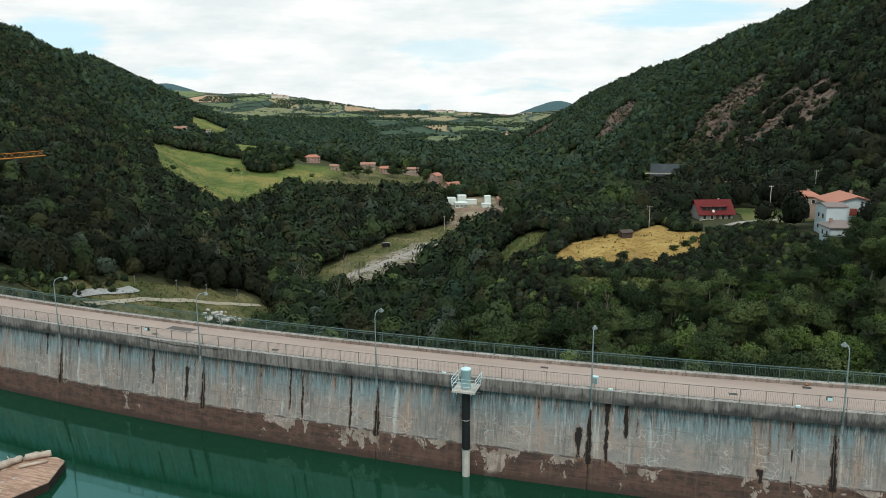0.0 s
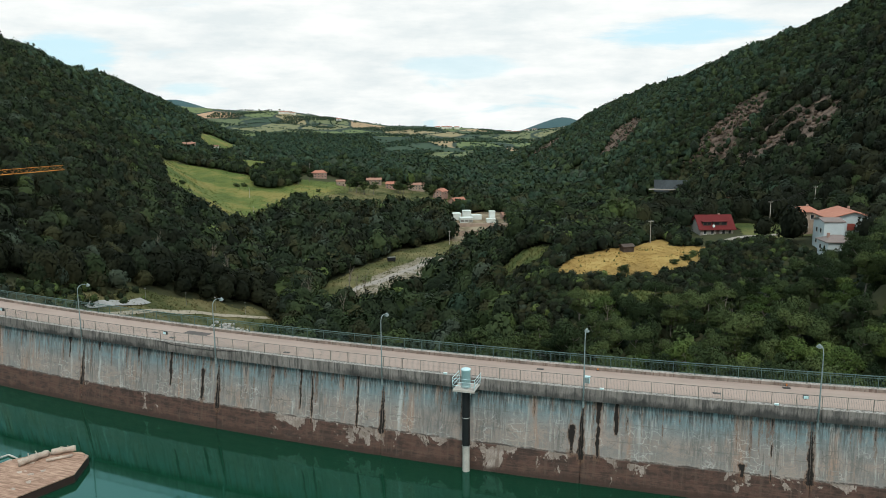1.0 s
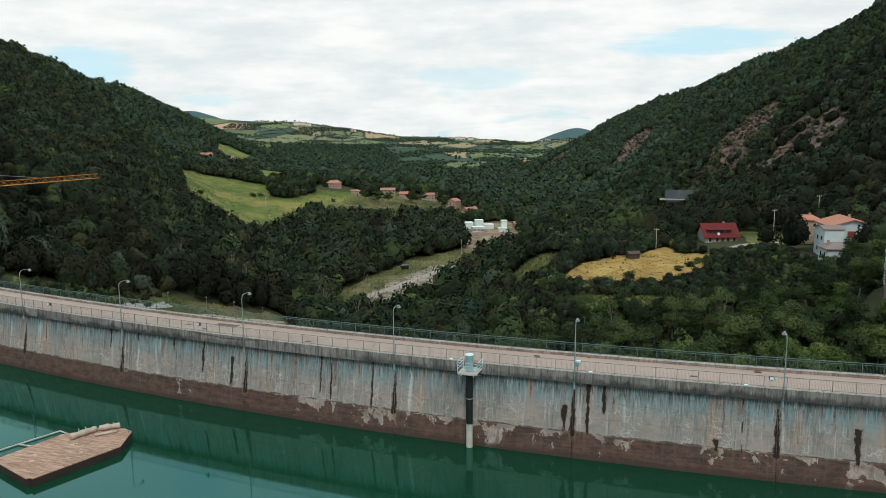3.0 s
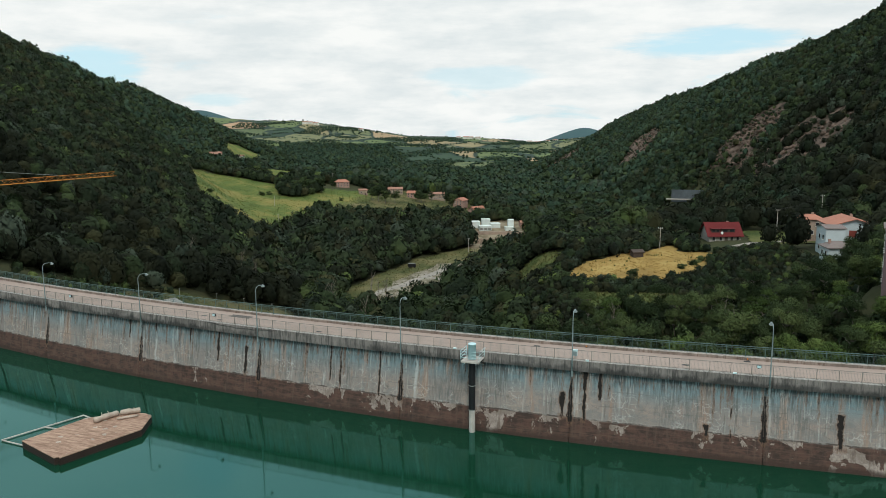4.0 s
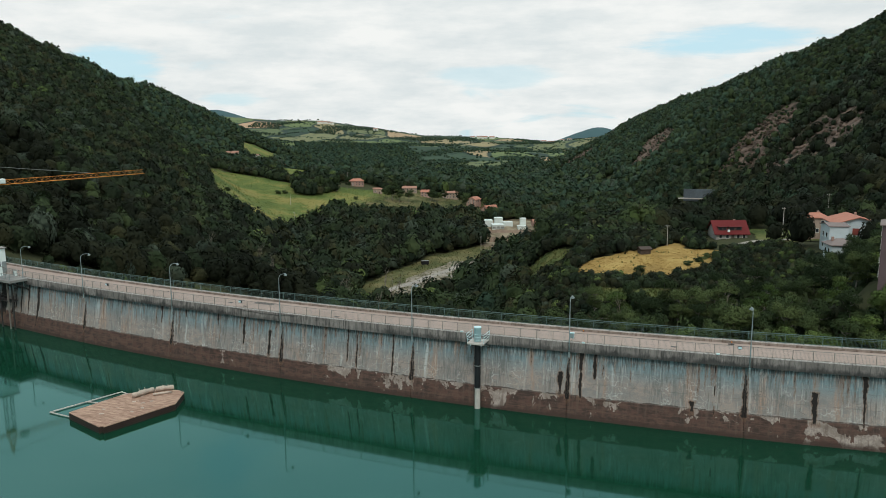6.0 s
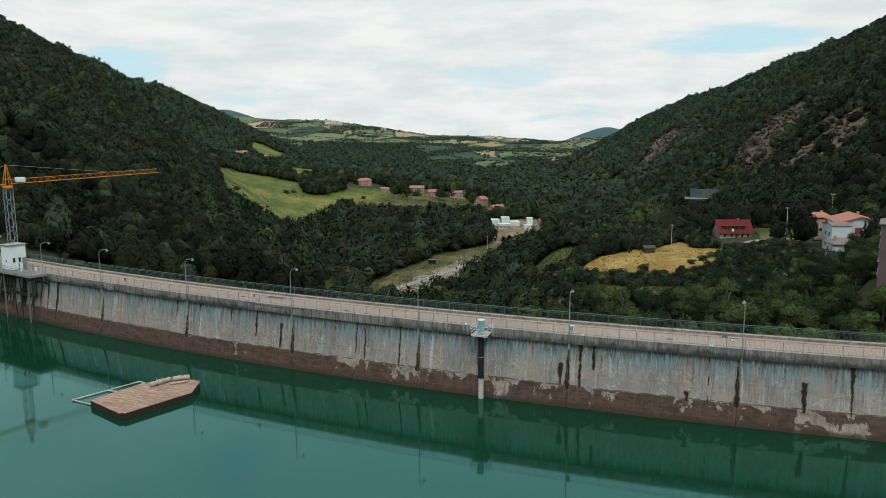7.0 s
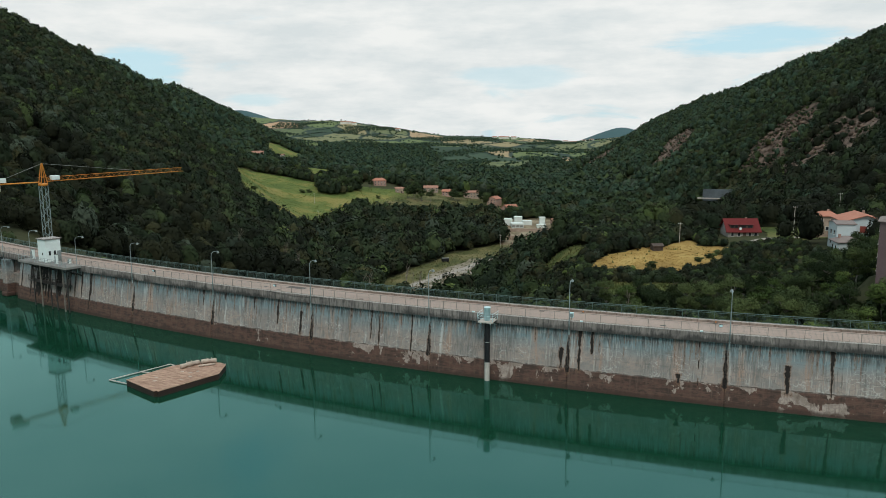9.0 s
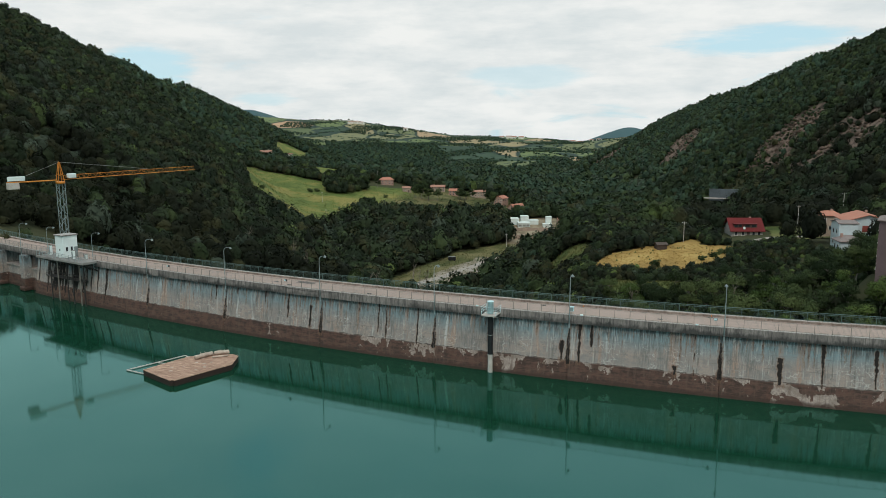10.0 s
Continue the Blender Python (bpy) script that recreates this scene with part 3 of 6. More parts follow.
# ---- dam ----
def frame_at(x):
    """Pose on the dam's axis at x: local x along the crest, local y downstream, z up."""
    t = math.atan((x - 10) / 470.0)
    return pose(x, float(dam_y(x)), 0, 0, 0, math.degrees(t))


def dam_wall_mat():
    k = Mat("dam_face_concrete", (0.42, 0.44, 0.42), 0.88, 0, 0.25)
    p = k.pos()
    z = k.axis(2)
    run = k.pos((1, 0.3, 0.055))
    soft = k.noise(p, 0.22, 4, 0.6)
    mid = k.noise(k.pos((1, 1, 1.6)), 0.9, 6, 0.68)
    grain = k.noise(p, 7.0, 5, 0.72)
    r1 = k.noise(run, 0.9, 5, 0.62)
    r2 = k.noise(run, 2.6, 5, 0.65)
    r3 = k.noise(k.pos((1, 0.3, 0.12)), 0.55, 5, 0.65)
    r4 = k.noise(k.pos((1, 0.3, 0.09)), 6.0, 6, 0.72)
    clump = k.noise(k.pos((1, 1, 0.3)), 0.28, 3, 0.6)
    # pale blue above, warmer grey below
    col = k.mix(k.step(soft, 0.36, 0.62), (0.255, 0.212, 0.188), (0.325, 0.246, 0.205))
    col = k.mix(k.math("MULTIPLY", k.step(k.math("ADD", z, k.math("MULTIPLY", soft, 2.0)), 4.8, 7.5), 0.86), col, (0.140, 0.232, 0.256))
    col = k.mix(k.math("MULTIPLY", k.step(mid, 0.46, 0.62), 0.6), col, (0.165, 0.160, 0.155))
    col = k.mix(k.math("MULTIPLY", k.step(grain, 0.42, 0.64), 0.5), col, (0.20, 0.205, 0.20))
    # lime and rust runs
    col = k.mix(k.math("MULTIPLY", k.step(r3, 0.55, 0.66), 0.5), col, (0.36, 0.205, 0.135))
    col = k.mix(k.math("MULTIPLY", k.step(r1, 0.58, 0.70), 0.4), col, (0.60, 0.61, 0.58))
    # narrow runs, dark and pale, from the crest down
    r5 = k.noise(k.pos((1, 0.3, 0.022)), 3.1, 4, 0.6)
    r6 = k.noise(k.pos((1, 0.3, 0.03)), 4.3, 3, 0.6)
    often = k.noise(k.pos((1, 1, 0.12)), 0.16, 3, 0.6)
    col = k.mix(k.math("MULTIPLY", k.math("MULTIPLY", k.step(r5, 0.55, 0.60), k.step(often, 0.44, 0.58)), 0.55), col, (0.085, 0.083, 0.080))
    col = k.mix(k.math("MULTIPLY", k.math("MULTIPLY", k.step(r6, 0.58, 0.64), k.step(mid, 0.42, 0.54)), 0.32), col, (0.50, 0.48, 0.44))
    # dark drips: short ones everywhere below the coping, longer ones in clumps
    top = k.step(k.math("ADD", z, k.math("MULTIPLY", r1, 9.0)), 9.6, 12.6)
    top2 = k.step(k.math("ADD", z, k.math("MULTIPLY", r2, 3.0)), 7.3, 8.7)
    col = k.mix(k.math("MULTIPLY", k.math("MULTIPLY", k.step(r4, 0.44, 0.58), k.step(clump, 0.46, 0.60)), 0.65), col, (0.12, 0.12, 0.115))
    col = k.mix(k.math("MULTIPLY", k.math("MULTIPLY", k.step(r2, 0.52, 0.64), top), 0.85), col, (0.075, 0.08, 0.078))
    col = k.mix(k.math("MULTIPLY", k.math("MULTIPLY", k.step(r4, 0.41, 0.55), top2), 0.85), col, (0.05, 0.055, 0.055))
    dusk = k.math("SUBTRACT", 1.0, k.step(k.math("ADD", z, k.math("MULTIPLY", r3, 2.6)), 3.6, 5.0))
    col = k.mix(k.math("MULTIPLY", dusk, 0.3), col, (0.25, 0.225, 0.205))
    # crack lines, some dark, some filled with lime
    warp = k.n.new("ShaderNodeVectorMath")
    warp.operation = "ADD"
    nz = k.n.new("ShaderNodeTexNoise")
    nz.inputs["Scale"].default_value = 1.1
    nz.inputs["Detail"].default_value = 4.0
    k.l.new(p, nz.inputs["Vector"])
    k.l.new(nz.outputs["Color"], warp.inputs[0])
    k.l.new(k.pos((0.85, 0.85, 1.35)), warp.inputs[1])
    vor = k.voronoi(warp.outputs[0], 1.25, "DISTANCE_TO_EDGE")
    crack = k.math("SUBTRACT", 1.0, k.step(vor, 0.012, 0.045))
    low = k.math("SUBTRACT", 1.0, k.step(z, 4.6, 6.2))
    where = k.math("MULTIPLY", k.step(k.noise(p, 0.33, 4), 0.46, 0.58), low)
    col = k.mix(k.math("MULTIPLY", crack, k.math("MULTIPLY", where, 0.28)), col, (0.72, 0.71, 0.66))
    where2 = k.math("MULTIPLY", k.step(k.noise(p, 0.45, 4), 0.52, 0.62), low)
    col = k.mix(k.math("MULTIPLY", crack, k.math("MULTIPLY", where2, 0.7)), col, (0.12, 0.11, 0.10))
    # pour lines
    for lift in (3.95, 5.6, 6.9):
        zz = k.math("ABSOLUTE", k.math("SUBTRACT", k.math("ADD", z, k.math("MULTIPLY", soft, 0.15)), lift))
        ln = k.math("MULTIPLY", k.math("SUBTRACT", 1.0, k.step(zz, 0.015, 0.06)), k.step(k.noise(p, 0.6, 4), 0.44, 0.60))
        col = k.mix(k.math("MULTIPLY", ln, 0.6), col, (0.14, 0.13, 0.12))
    # zone of the changing water level
    edge = k.math("ADD", z, k.math("MULTIPLY", k.math("SUBTRACT", k.noise(p, 0.9, 5, 0.7), 0.5), 0.35))
    blot = k.noise(k.pos((1, 1, 0.8)), 0.42, 7, 0.66, 0.4)
    big = k.noise(p, 0.05, 2)
    tide = k.noise(k.pos((0.05, 0.05, 1)), 4.5, 4, 0.6)
    band = k.mix(k.step(mid, 0.38, 0.62), (0.38, 0.305, 0.265), (0.24, 0.185, 0.155))
    band = k.mix(k.math("MULTIPLY", k.step(grain, 0.42, 0.62), 0.5), band, (0.16, 0.12, 0.10))
    cover = k.math("ADD", blot, k.math("MULTIPLY", big, 0.40))
    cover = k.math("SUBTRACT", cover, k.math("MULTIPLY", z, 0.03))
    # the far bays are almost wholly brown, the nearer ones flaked pale
    cover = k.math("ADD", cover, k.math("MULTIPLY", k.math("SUBTRACT", 1.0, k.step(k.axis(0), -60, 5)), 0.13))
    brown = k.mix(k.step(mid, 0.4, 0.62), (0.072, 0.030, 0.0205), (0.027, 0.0135, 0.010))
    brown = k.mix(k.math("MULTIPLY", k.step(tide, 0.45, 0.6), 0.35), brown, (0.125, 0.066, 0.046))
    band = k.mix(k.math("MULTIPLY", k.step(cover, 0.592, 0.614), 0.95), band, brown)
    band = k.mix(k.math("MULTIPLY", k.step(r2, 0.52, 0.64), 0.55), band, (0.10, 0.06, 0.045))
    wet = k.math("SUBTRACT", 1.0, k.step(k.math("ADD", z, k.math("MULTIPLY", r1, 1.3)), 0.55, 1.05))
    band = k.mix(k.math("MULTIPLY", wet, 0.85), band, (0.040, 0.020, 0.014))
    col = k.mix(k.math("MULTIPLY", k.math("SUBTRACT", 1.0, k.step(edge, 2.2, 2.40)), 0.95), col, band)
    rim = k.math("SUBTRACT", 1.0, k.step(k.math("ABSOLUTE", k.math("SUBTRACT", edge, 2.34)), 0.02, 0.12))
    col = k.mix(k.math("MULTIPLY", rim, k.math("MULTIPLY", k.step(k.noise(p, 0.8, 5, 0.7), 0.40, 0.55), 0.85)), col, (0.05, 0.036, 0.03))
    # leaks below the joints, with ragged borders
    at = k.n.new("ShaderNodeAttribute")
    at.attribute_name = "leak"
    rag = k.noise(k.pos((1, 1, 0.10)), 10.0, 7, 0.8)
    rag2 = k.noise(k.pos((1, 1, 0.5)), 1.6, 4, 0.7)
    leak = k.math("ADD", at.outputs["Fac"], k.math("ADD", k.math("MULTIPLY", k.math("SUBTRACT", rag, 0.5), 2.1), k.math("MULTIPLY", k.math("SUBTRACT", rag2, 0.5), 0.6)))
    gate = k.step(at.outputs["Fac"], 0.02, 0.2)
    col = k.mix(k.math("MULTIPLY", k.math("MULTIPLY", k.step(leak, 0.10, 0.45), gate), 0.65), col, (0.17, 0.095, 0.062))
    col = k.mix(k.math("MULTIPLY", k.step(leak, 0.46, 0.66), gate), col, (0.018, 0.014, 0.012))
    k.color(col)
    k.bump(k.math("ADD", grain, k.math("MULTIPLY", crack, -0.6)), 0.45, 0.025)
    return k.m


def coping_mat(name="coping_concrete", lite=(0.300, 0.262, 0.240), dark=(0.030, 0.030, 0.029), lo=0.42, hi=0.58):
    k = Mat(name, lite, 0.9, 0, 0.25)
    g = k.noise(k.pos(), 6.0, 5, 0.7)
    r = k.noise(k.pos((1, 0.4, 0.12)), 1.7, 6, 0.68)
    b = k.noise(k.pos(), 0.35, 4, 0.6)
    col = k.mix(k.step(b, 0.35, 0.65), tuple(c * 0.5 for c in lite), lite)
    col = k.mix(k.math("MULTIPLY", g, 0.4), col, tuple(c * 0.5 for c in lite))
    f = k.math("ADD", k.math("MULTIPLY", r, 0.7), k.math("MULTIPLY", b, 0.3))
    col = k.mix(k.math("MULTIPLY", k.step(f, lo + 0.03, hi + 0.06), 0.7), col, dark)
    blob = k.noise(k.pos((1, 1, 1.4)), 0.9, 6, 0.72)
    col = k.mix(k.math("MULTIPLY", k.step(blob, 0.55, 0.68), 0.4), col, dark)
    drip = k.noise(k.pos((1, 0.4, 0.08)), 4.5, 6, 0.7)
    col = k.mix(k.math("MULTIPLY", k.step(drip, 0.50, 0.62), 0.6), col, dark)
    creep = k.math("ADD", k.axis(2), k.math("MULTIPLY", k.noise(k.pos((1, 1, 0.35)), 0.7, 6, 0.72), 2.6))
    col = k.mix(k.math("MULTIPLY", k.math("MULTIPLY", k.math("SUBTRACT", 1.0, k.step(creep, 8.95, 9.55)), k.step(k.noise(k.pos(), 0.06, 3, 0.6), 0.40, 0.56)), 0.8), col, dark)
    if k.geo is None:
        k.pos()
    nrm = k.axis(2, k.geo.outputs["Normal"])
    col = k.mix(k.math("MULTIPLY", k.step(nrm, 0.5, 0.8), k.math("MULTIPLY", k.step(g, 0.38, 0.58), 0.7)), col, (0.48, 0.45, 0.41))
    k.color(col)
    k.bump(g, 0.3, 0.015)
    return k.m


def road_mat():
    k = Mat("crest_asphalt", (0.3, 0.24, 0.2), 0.95, 0, 0.2)
    p = k.pos()
    b = k.noise(p, 0.12, 4, 0.6)
    g = k.noise(p, 9.0, 4, 0.75)
    w = k.noise(k.pos((0.06, 0.9, 1)), 1.0, 4, 0.6)
    col = k.mix(b, (0.345, 0.252, 0.207), (0.445, 0.342, 0.29))
    col = k.mix(k.math("MULTIPLY", k.step(w, 0.45, 0.7), 0.3), col, (0.22, 0.165, 0.14))
    col = k.mix(k.math("MULTIPLY", g, 0.35), col, (0.16, 0.13, 0.115))
    k.color(col)
    k.bump(g, 0.35, 0.01)
    return k.m


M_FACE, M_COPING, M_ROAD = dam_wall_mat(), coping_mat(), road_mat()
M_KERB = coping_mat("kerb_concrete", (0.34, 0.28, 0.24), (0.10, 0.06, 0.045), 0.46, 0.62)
M_STEEL = plain("galvanised_steel", (0.26, 0.26, 0.24), 0.55, 0.6, 0.3, 3)
M_RUSTY = plain("weathered_railing_paint", (0.20, 0.18, 0.155), 0.7, 0.2, 0.35, 3)
M_GREENRAIL = plain("green_railing_paint", (0.095, 0.150, 0.140), 0.6, 0.2, 0.3, 2)
M_LAMP = plain("pale_blue_pole_paint", (0.235, 0.275, 0.275), 0.5, 0.3, 0.25, 3)
M_TANK = plain("pale_blue_tank_paint", (0.50, 0.66, 0.68), 0.45, 0, 0.12, 2)
M_WHITE = plain("white_wall_paint", (0.66, 0.72, 0.70), 0.8, 0, 0.14, 1.2)
M_BLACK = plain("black_pipe_coat", (0.010, 0.010, 0.011), 0.6, 0, 0.4, 3)
M_PALE = plain("pale_concrete", (0.42, 0.38, 0.34), 0.9, 0, 0.35, 2)
# concrete darkened to hold the shade of the spillway bays
M_BAY_SHADE = plain("bay_shade_concrete", (0.07, 0.062, 0.056), 0.9, 0, 0.35, 2)
M_DARK = plain("dark_opening", (0.02, 0.022, 0.024), 0.5, 0, 0.3, 2)
M_STEELDARK = plain("dark_wet_steel", (0.055, 0.05, 0.047), 0.6, 0.4, 0.35, 3)

JOINTS = [-98, -80, -60, -40.3, -20.1, -0.1, 19.9, 39.4, 60, 82]
# leaks away from the joints: x, upper z, lower z, half width
LEAKS = [(-42.6, 7.6, 4.9, 0.22), (-37.7, 7.2, 6.0, 0.14), (-22.2, 5.9, 2.7, 0.30), (-26.7, 7.6, 3.6, 0.22), (-9.6, 7.6, 3.2, 0.15), (-8.2, 7.2, 1.8, 0.13),
         (-2.9, 7.6, 2.2, 0.17), (19.0, 4.9, 2.5, 0.30), (21.4, 7.7, 2.3, 0.26), (23.0, 7.5, 4.5, 0.24), (33.9, 3.0, 2.0, 0.30), (36.2, 7.4, 0.2, 0.05),
         (46.4, 5.2, 2.0, 0.42), (51.2, 7.5, 2.0, 0.22), (57.0, 7.0, 2.4, 0.20), (-31.5, 7.5, 5.2, 0.14)]


def leak_value(x, z):
    v = np.zeros_like(x)
    r = np.random.RandomState(4)
    runs = [(j, 6.5, 1.9, 0.22, True) for j in JOINTS[1:]] + [(*s, False) for s in LEAKS]
    # the damp stretch below the intake and round the spillway pier
    runs += [(xx, 7.5, r.uniform(0.6, 4), r.uniform(0.12, 0.3), False) for xx in r.uniform(-97, -72, 16)]
    runs += [(xx, 7.5, r.uniform(0.4, 2.6), r.uniform(0.25, 0.6), False) for xx in r.uniform(-96, -81, 18)]
    faint = [(xx, 7.5, r.uniform(3.4, 6.2), r.uniform(0.06, 0.16)) for xx in r.uniform(-74, 75, 120)]
    for xx, hi, lo, w in faint:
        v = np.maximum(v, 0.46 * np.clip(1.2 - np.abs(x - xx) / w * 0.7, 0, 1) * sstep(z, lo - 1.2, lo + 1.0))
    for xx, hi, lo, w, widen in runs:
        t = np.clip((hi - z) / (hi - lo), 0, 1)
        half = w * ((0.35 + 1.1 * t) if widen else (0.8 + 0.25 * np.sin(t * 5 + xx)) * (1 - 0.55 * t ** 2)) * (1 + 0.22 * wave(z, x * 0, int(abs(xx) * 10), 0.7))
        body = np.clip(1.25 - np.abs(x - xx - 0.03 * np.sin(z * 2.7 + xx * 3)) / half * 0.7, 0, 1)
        body *= sstep(z, lo - 0.25, lo + 0.1) * (1 - sstep(z, hi - 0.1, hi + 0.35))
        v = np.maximum(v, body)
        if widen or w > 0.25:
            foot = np.clip(1 - np.hypot((x - xx) / (w * 2.2), (z - lo + 0.1) / 0.6), 0, 1)
            v = np.maximum(v, foot * 0.62)
    return v


dam = thing("dam", pose(0, 0, 0), "tall curved concrete dam wall with dark leak stains", "dam", kind="structure")
core = part("core", dam_strip(-98, 110, [(1.2, -20), (1.2, 7.5), (6.0, 7.5), (30, -45), (2, -45)], 4), M_PALE, dam)


def dam_block(x0, x1):
    """One pour of the face between two joints, with a fine skin for its stains."""
    g = 0.02
    nx, nz = max(2, int((x1 - x0) / 0.13)), 84
    xs = np.linspace(x0 + g, x1 - g, nx)
    zs = np.linspace(-3.0, 7.5, nz)
    X, Z = np.meshgrid(xs, zs)
    off = 0.35 - 0.165 * (7.5 - Z) + 0.02 * wave(X, Z, 41, 3.0) - 0.05 * (1 - sstep(Z, 2.30, 2.40))
    off[:, 0] += 0.06
    off[:, -1] += 0.06
    t = (X - 10) / 470.0
    h = np.hypot(1, t)
    V = np.stack([X - t / h * off, dam_y(X) + off / h, Z], -1).reshape(-1, 3)
    i = (np.arange(nz - 1)[:, None] * nx + np.arange(nx - 1)[None]).ravel()
    F = np.stack([i, i + 1, i + 1 + nx, i + nx], 1)
    # sides and back, so that the block has depth
    n = len(V)
    cx = np.array([x0 + g, x1 - g, x1 - g, x0 + g])
    cz = np.array([-3.0, -3.0, 7.5, 7.5])
    tb = (cx - 10) / 470.0
    back = np.stack([cx - tb * 1.18, dam_y(cx) + 1.18, cz], 1)
    V = np.concatenate([V, back])
    c = [0, nx - 1, n - 1, n - nx]
    F = np.concatenate([F, [[c[1], c[0], n, n + 1], [c[2], c[1], n + 1, n + 2], [c[3], c[2], n + 2, n + 3], [c[0], c[3], n + 3, n]]])
    ob = mesh_object("wall_panel", V, F, [M_FACE], smooth=False, parent=dam)
    at = ob.data.attributes.new("leak", "FLOAT", "POINT")
    at.data.foreach_set("value", np.concatenate([leak_value(X.ravel(), Z.ravel()), np.zeros(4)]).astype(np.float32))


for x0, x1 in zip(JOINTS, JOINTS[1:]):
    dam_block(x0, x1)

# spillway stretch: sill wall, beam and piers with open bays
part("sill", dam_strip(-150, -98.4, [(0.35, -6), (0.35, 4.2), (0.1, 4.25), (0.1, 4.5), (3.4, 4.5), (3.4, -6)], 4), M_FACE, dam, "pale concrete spillway sill")
part("beam", dam_strip(-150, -98, [(0.3, 7.35), (0.3, 7.56), (6.6, 7.56), (6.6, 7.35)], 4), M_COPING, dam)
# back of the bays: recess shade put into its dark colour
part("bay_back", dam_strip(-150, -98, [(3.4, -20), (3.4, 7.35), (6.6, 7.35), (20, -20)], 4), M_BAY_SHADE, dam)


def pier(x, w, label):
    bm = bmesh.new()
    m = frame_at(x)
    add_box(bm, 0, -0.4, 2.2, w, 1.8, 10.4, 0.12, m)
    add_box(bm, 0, -0.8, 0.1, w + 0.4, 1.8, 0.9, 0.15, m)
    add_box(bm, 0, 2.0, 5.6, w * 0.5, 2.9, 3.9, 0.0, m)
    return part("pier", bm, M_FACE, dam, label)


for px_, pw in ((-102.2, 1.9), (-113.5, 1.7), (-126.0, 1.7), (-138.5, 1.7)):
    pier(px_, pw, "stained concrete spillway pier")

coping = thing("coping", pose(0, 0, 0), "grey-black weathered concrete coping along the dam's crest", "coping", kind="structure")
for i in range(25):
    x0 = -150 + i * 10
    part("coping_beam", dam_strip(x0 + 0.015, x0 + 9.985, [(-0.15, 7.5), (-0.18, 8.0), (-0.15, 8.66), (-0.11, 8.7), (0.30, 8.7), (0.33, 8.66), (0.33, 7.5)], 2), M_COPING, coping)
road = tagged(part("road", dam_strip(-150, 105, [(0.33, 7.57), (0.33, 8.58), (2.9, 8.63), (5.5, 8.58), (5.5, 7.57)], 2), M_ROAD), "pinkish grey worn asphalt road on the dam", "road", kind="structure")
kerb = thing("kerb", pose(0, 0, 0), "low brown-stained concrete kerb wall on the downstream edge", "kerb", kind="structure")
for i in range(51):
    x0 = -150 + i * 5
    dz = random.uniform(-0.012, 0.012)
    part("kerb_stone", dam_strip(x0 + 0.01, x0 + 4.99, [(5.5, 8.4), (5.5, 8.88 + dz), (5.54, 8.92 + dz), (6.03, 8.92 + dz), (6.07, 8.88 + dz), (6.07, 7.6)], 2.5), M_KERB, kerb)


# road marks: manholes and darker repairs
def road_plate(x, off, sx, sy, name, label, material, rise=0.006):
    t = thing(name, frame_at(x) @ pose(0, off, 8.6), label, name.replace("_", " "))
    part("cover", box(0, 0, rise, sx, sy, 0.02, 0.004), material, t)
    part("rim", box(0, 0, rise - 0.006, sx + 0.1, sy + 0.1, 0.016, 0.004), M_STEELDARK, t)


for x, off in ((-27.5, 1.4), (-31.0, 2.4), (15.2, 4.3), (31.7, 1.9), (38.1, 4.9), (-12.0, 1.3)):
    road_plate(x, off, 0.6, 0.32, "drain_grate", "dark iron drain grate set in the road", M_STEELDARK, 0.03)


M_PATCH = plain("fresh_asphalt_patch", (0.10, 0.085, 0.078), 0.9, 0, 0.3, 2)
patch_ = thing("road_repair", frame_at(-26) @ pose(0, 3.9, 8.6), "dark asphalt repair patch on the road", "repair patch")
part("slab", box(0, 0, 0.014, 3.4, 1.1, 0.03, 0.01), M_PATCH, patch_)
M_ORANGE = plain("orange_marker", (0.55, 0.20, 0.05), 0.6, 0, 0.2, 3)


def crest_box(x):
    t = thing("junction_box", frame_at(x) @ pose(0, -0.08, 8.7), "small white junction box on the coping", "junction box", "junction boxes along the coping")
    part("body", box(0, 0, 0.07, 0.34, 0.16, 0.14, 0.02), M_TANK, t)
    part("lid", box(0, 0, 0.15, 0.38, 0.20, 0.03, 0.01), M_WHITE, t)


def kerb_marker(x):
    t = thing("kerb_marker", frame_at(x) @ pose(0, 5.44, 8.6), "small orange marker post at the kerb", "marker")
    part("body", box(0, 0, 0.12, 0.14, 0.08, 0.22, 0.02), M_ORANGE, t)
    part("base", box(0, 0, 0.02, 0.3, 0.12, 0.05, 0.01), M_STEELDARK, t)


for x in (6.6, 21.6, 36.4):
    crest_box(x)
for x in (20.8, 38.2):
    kerb_marker(x)


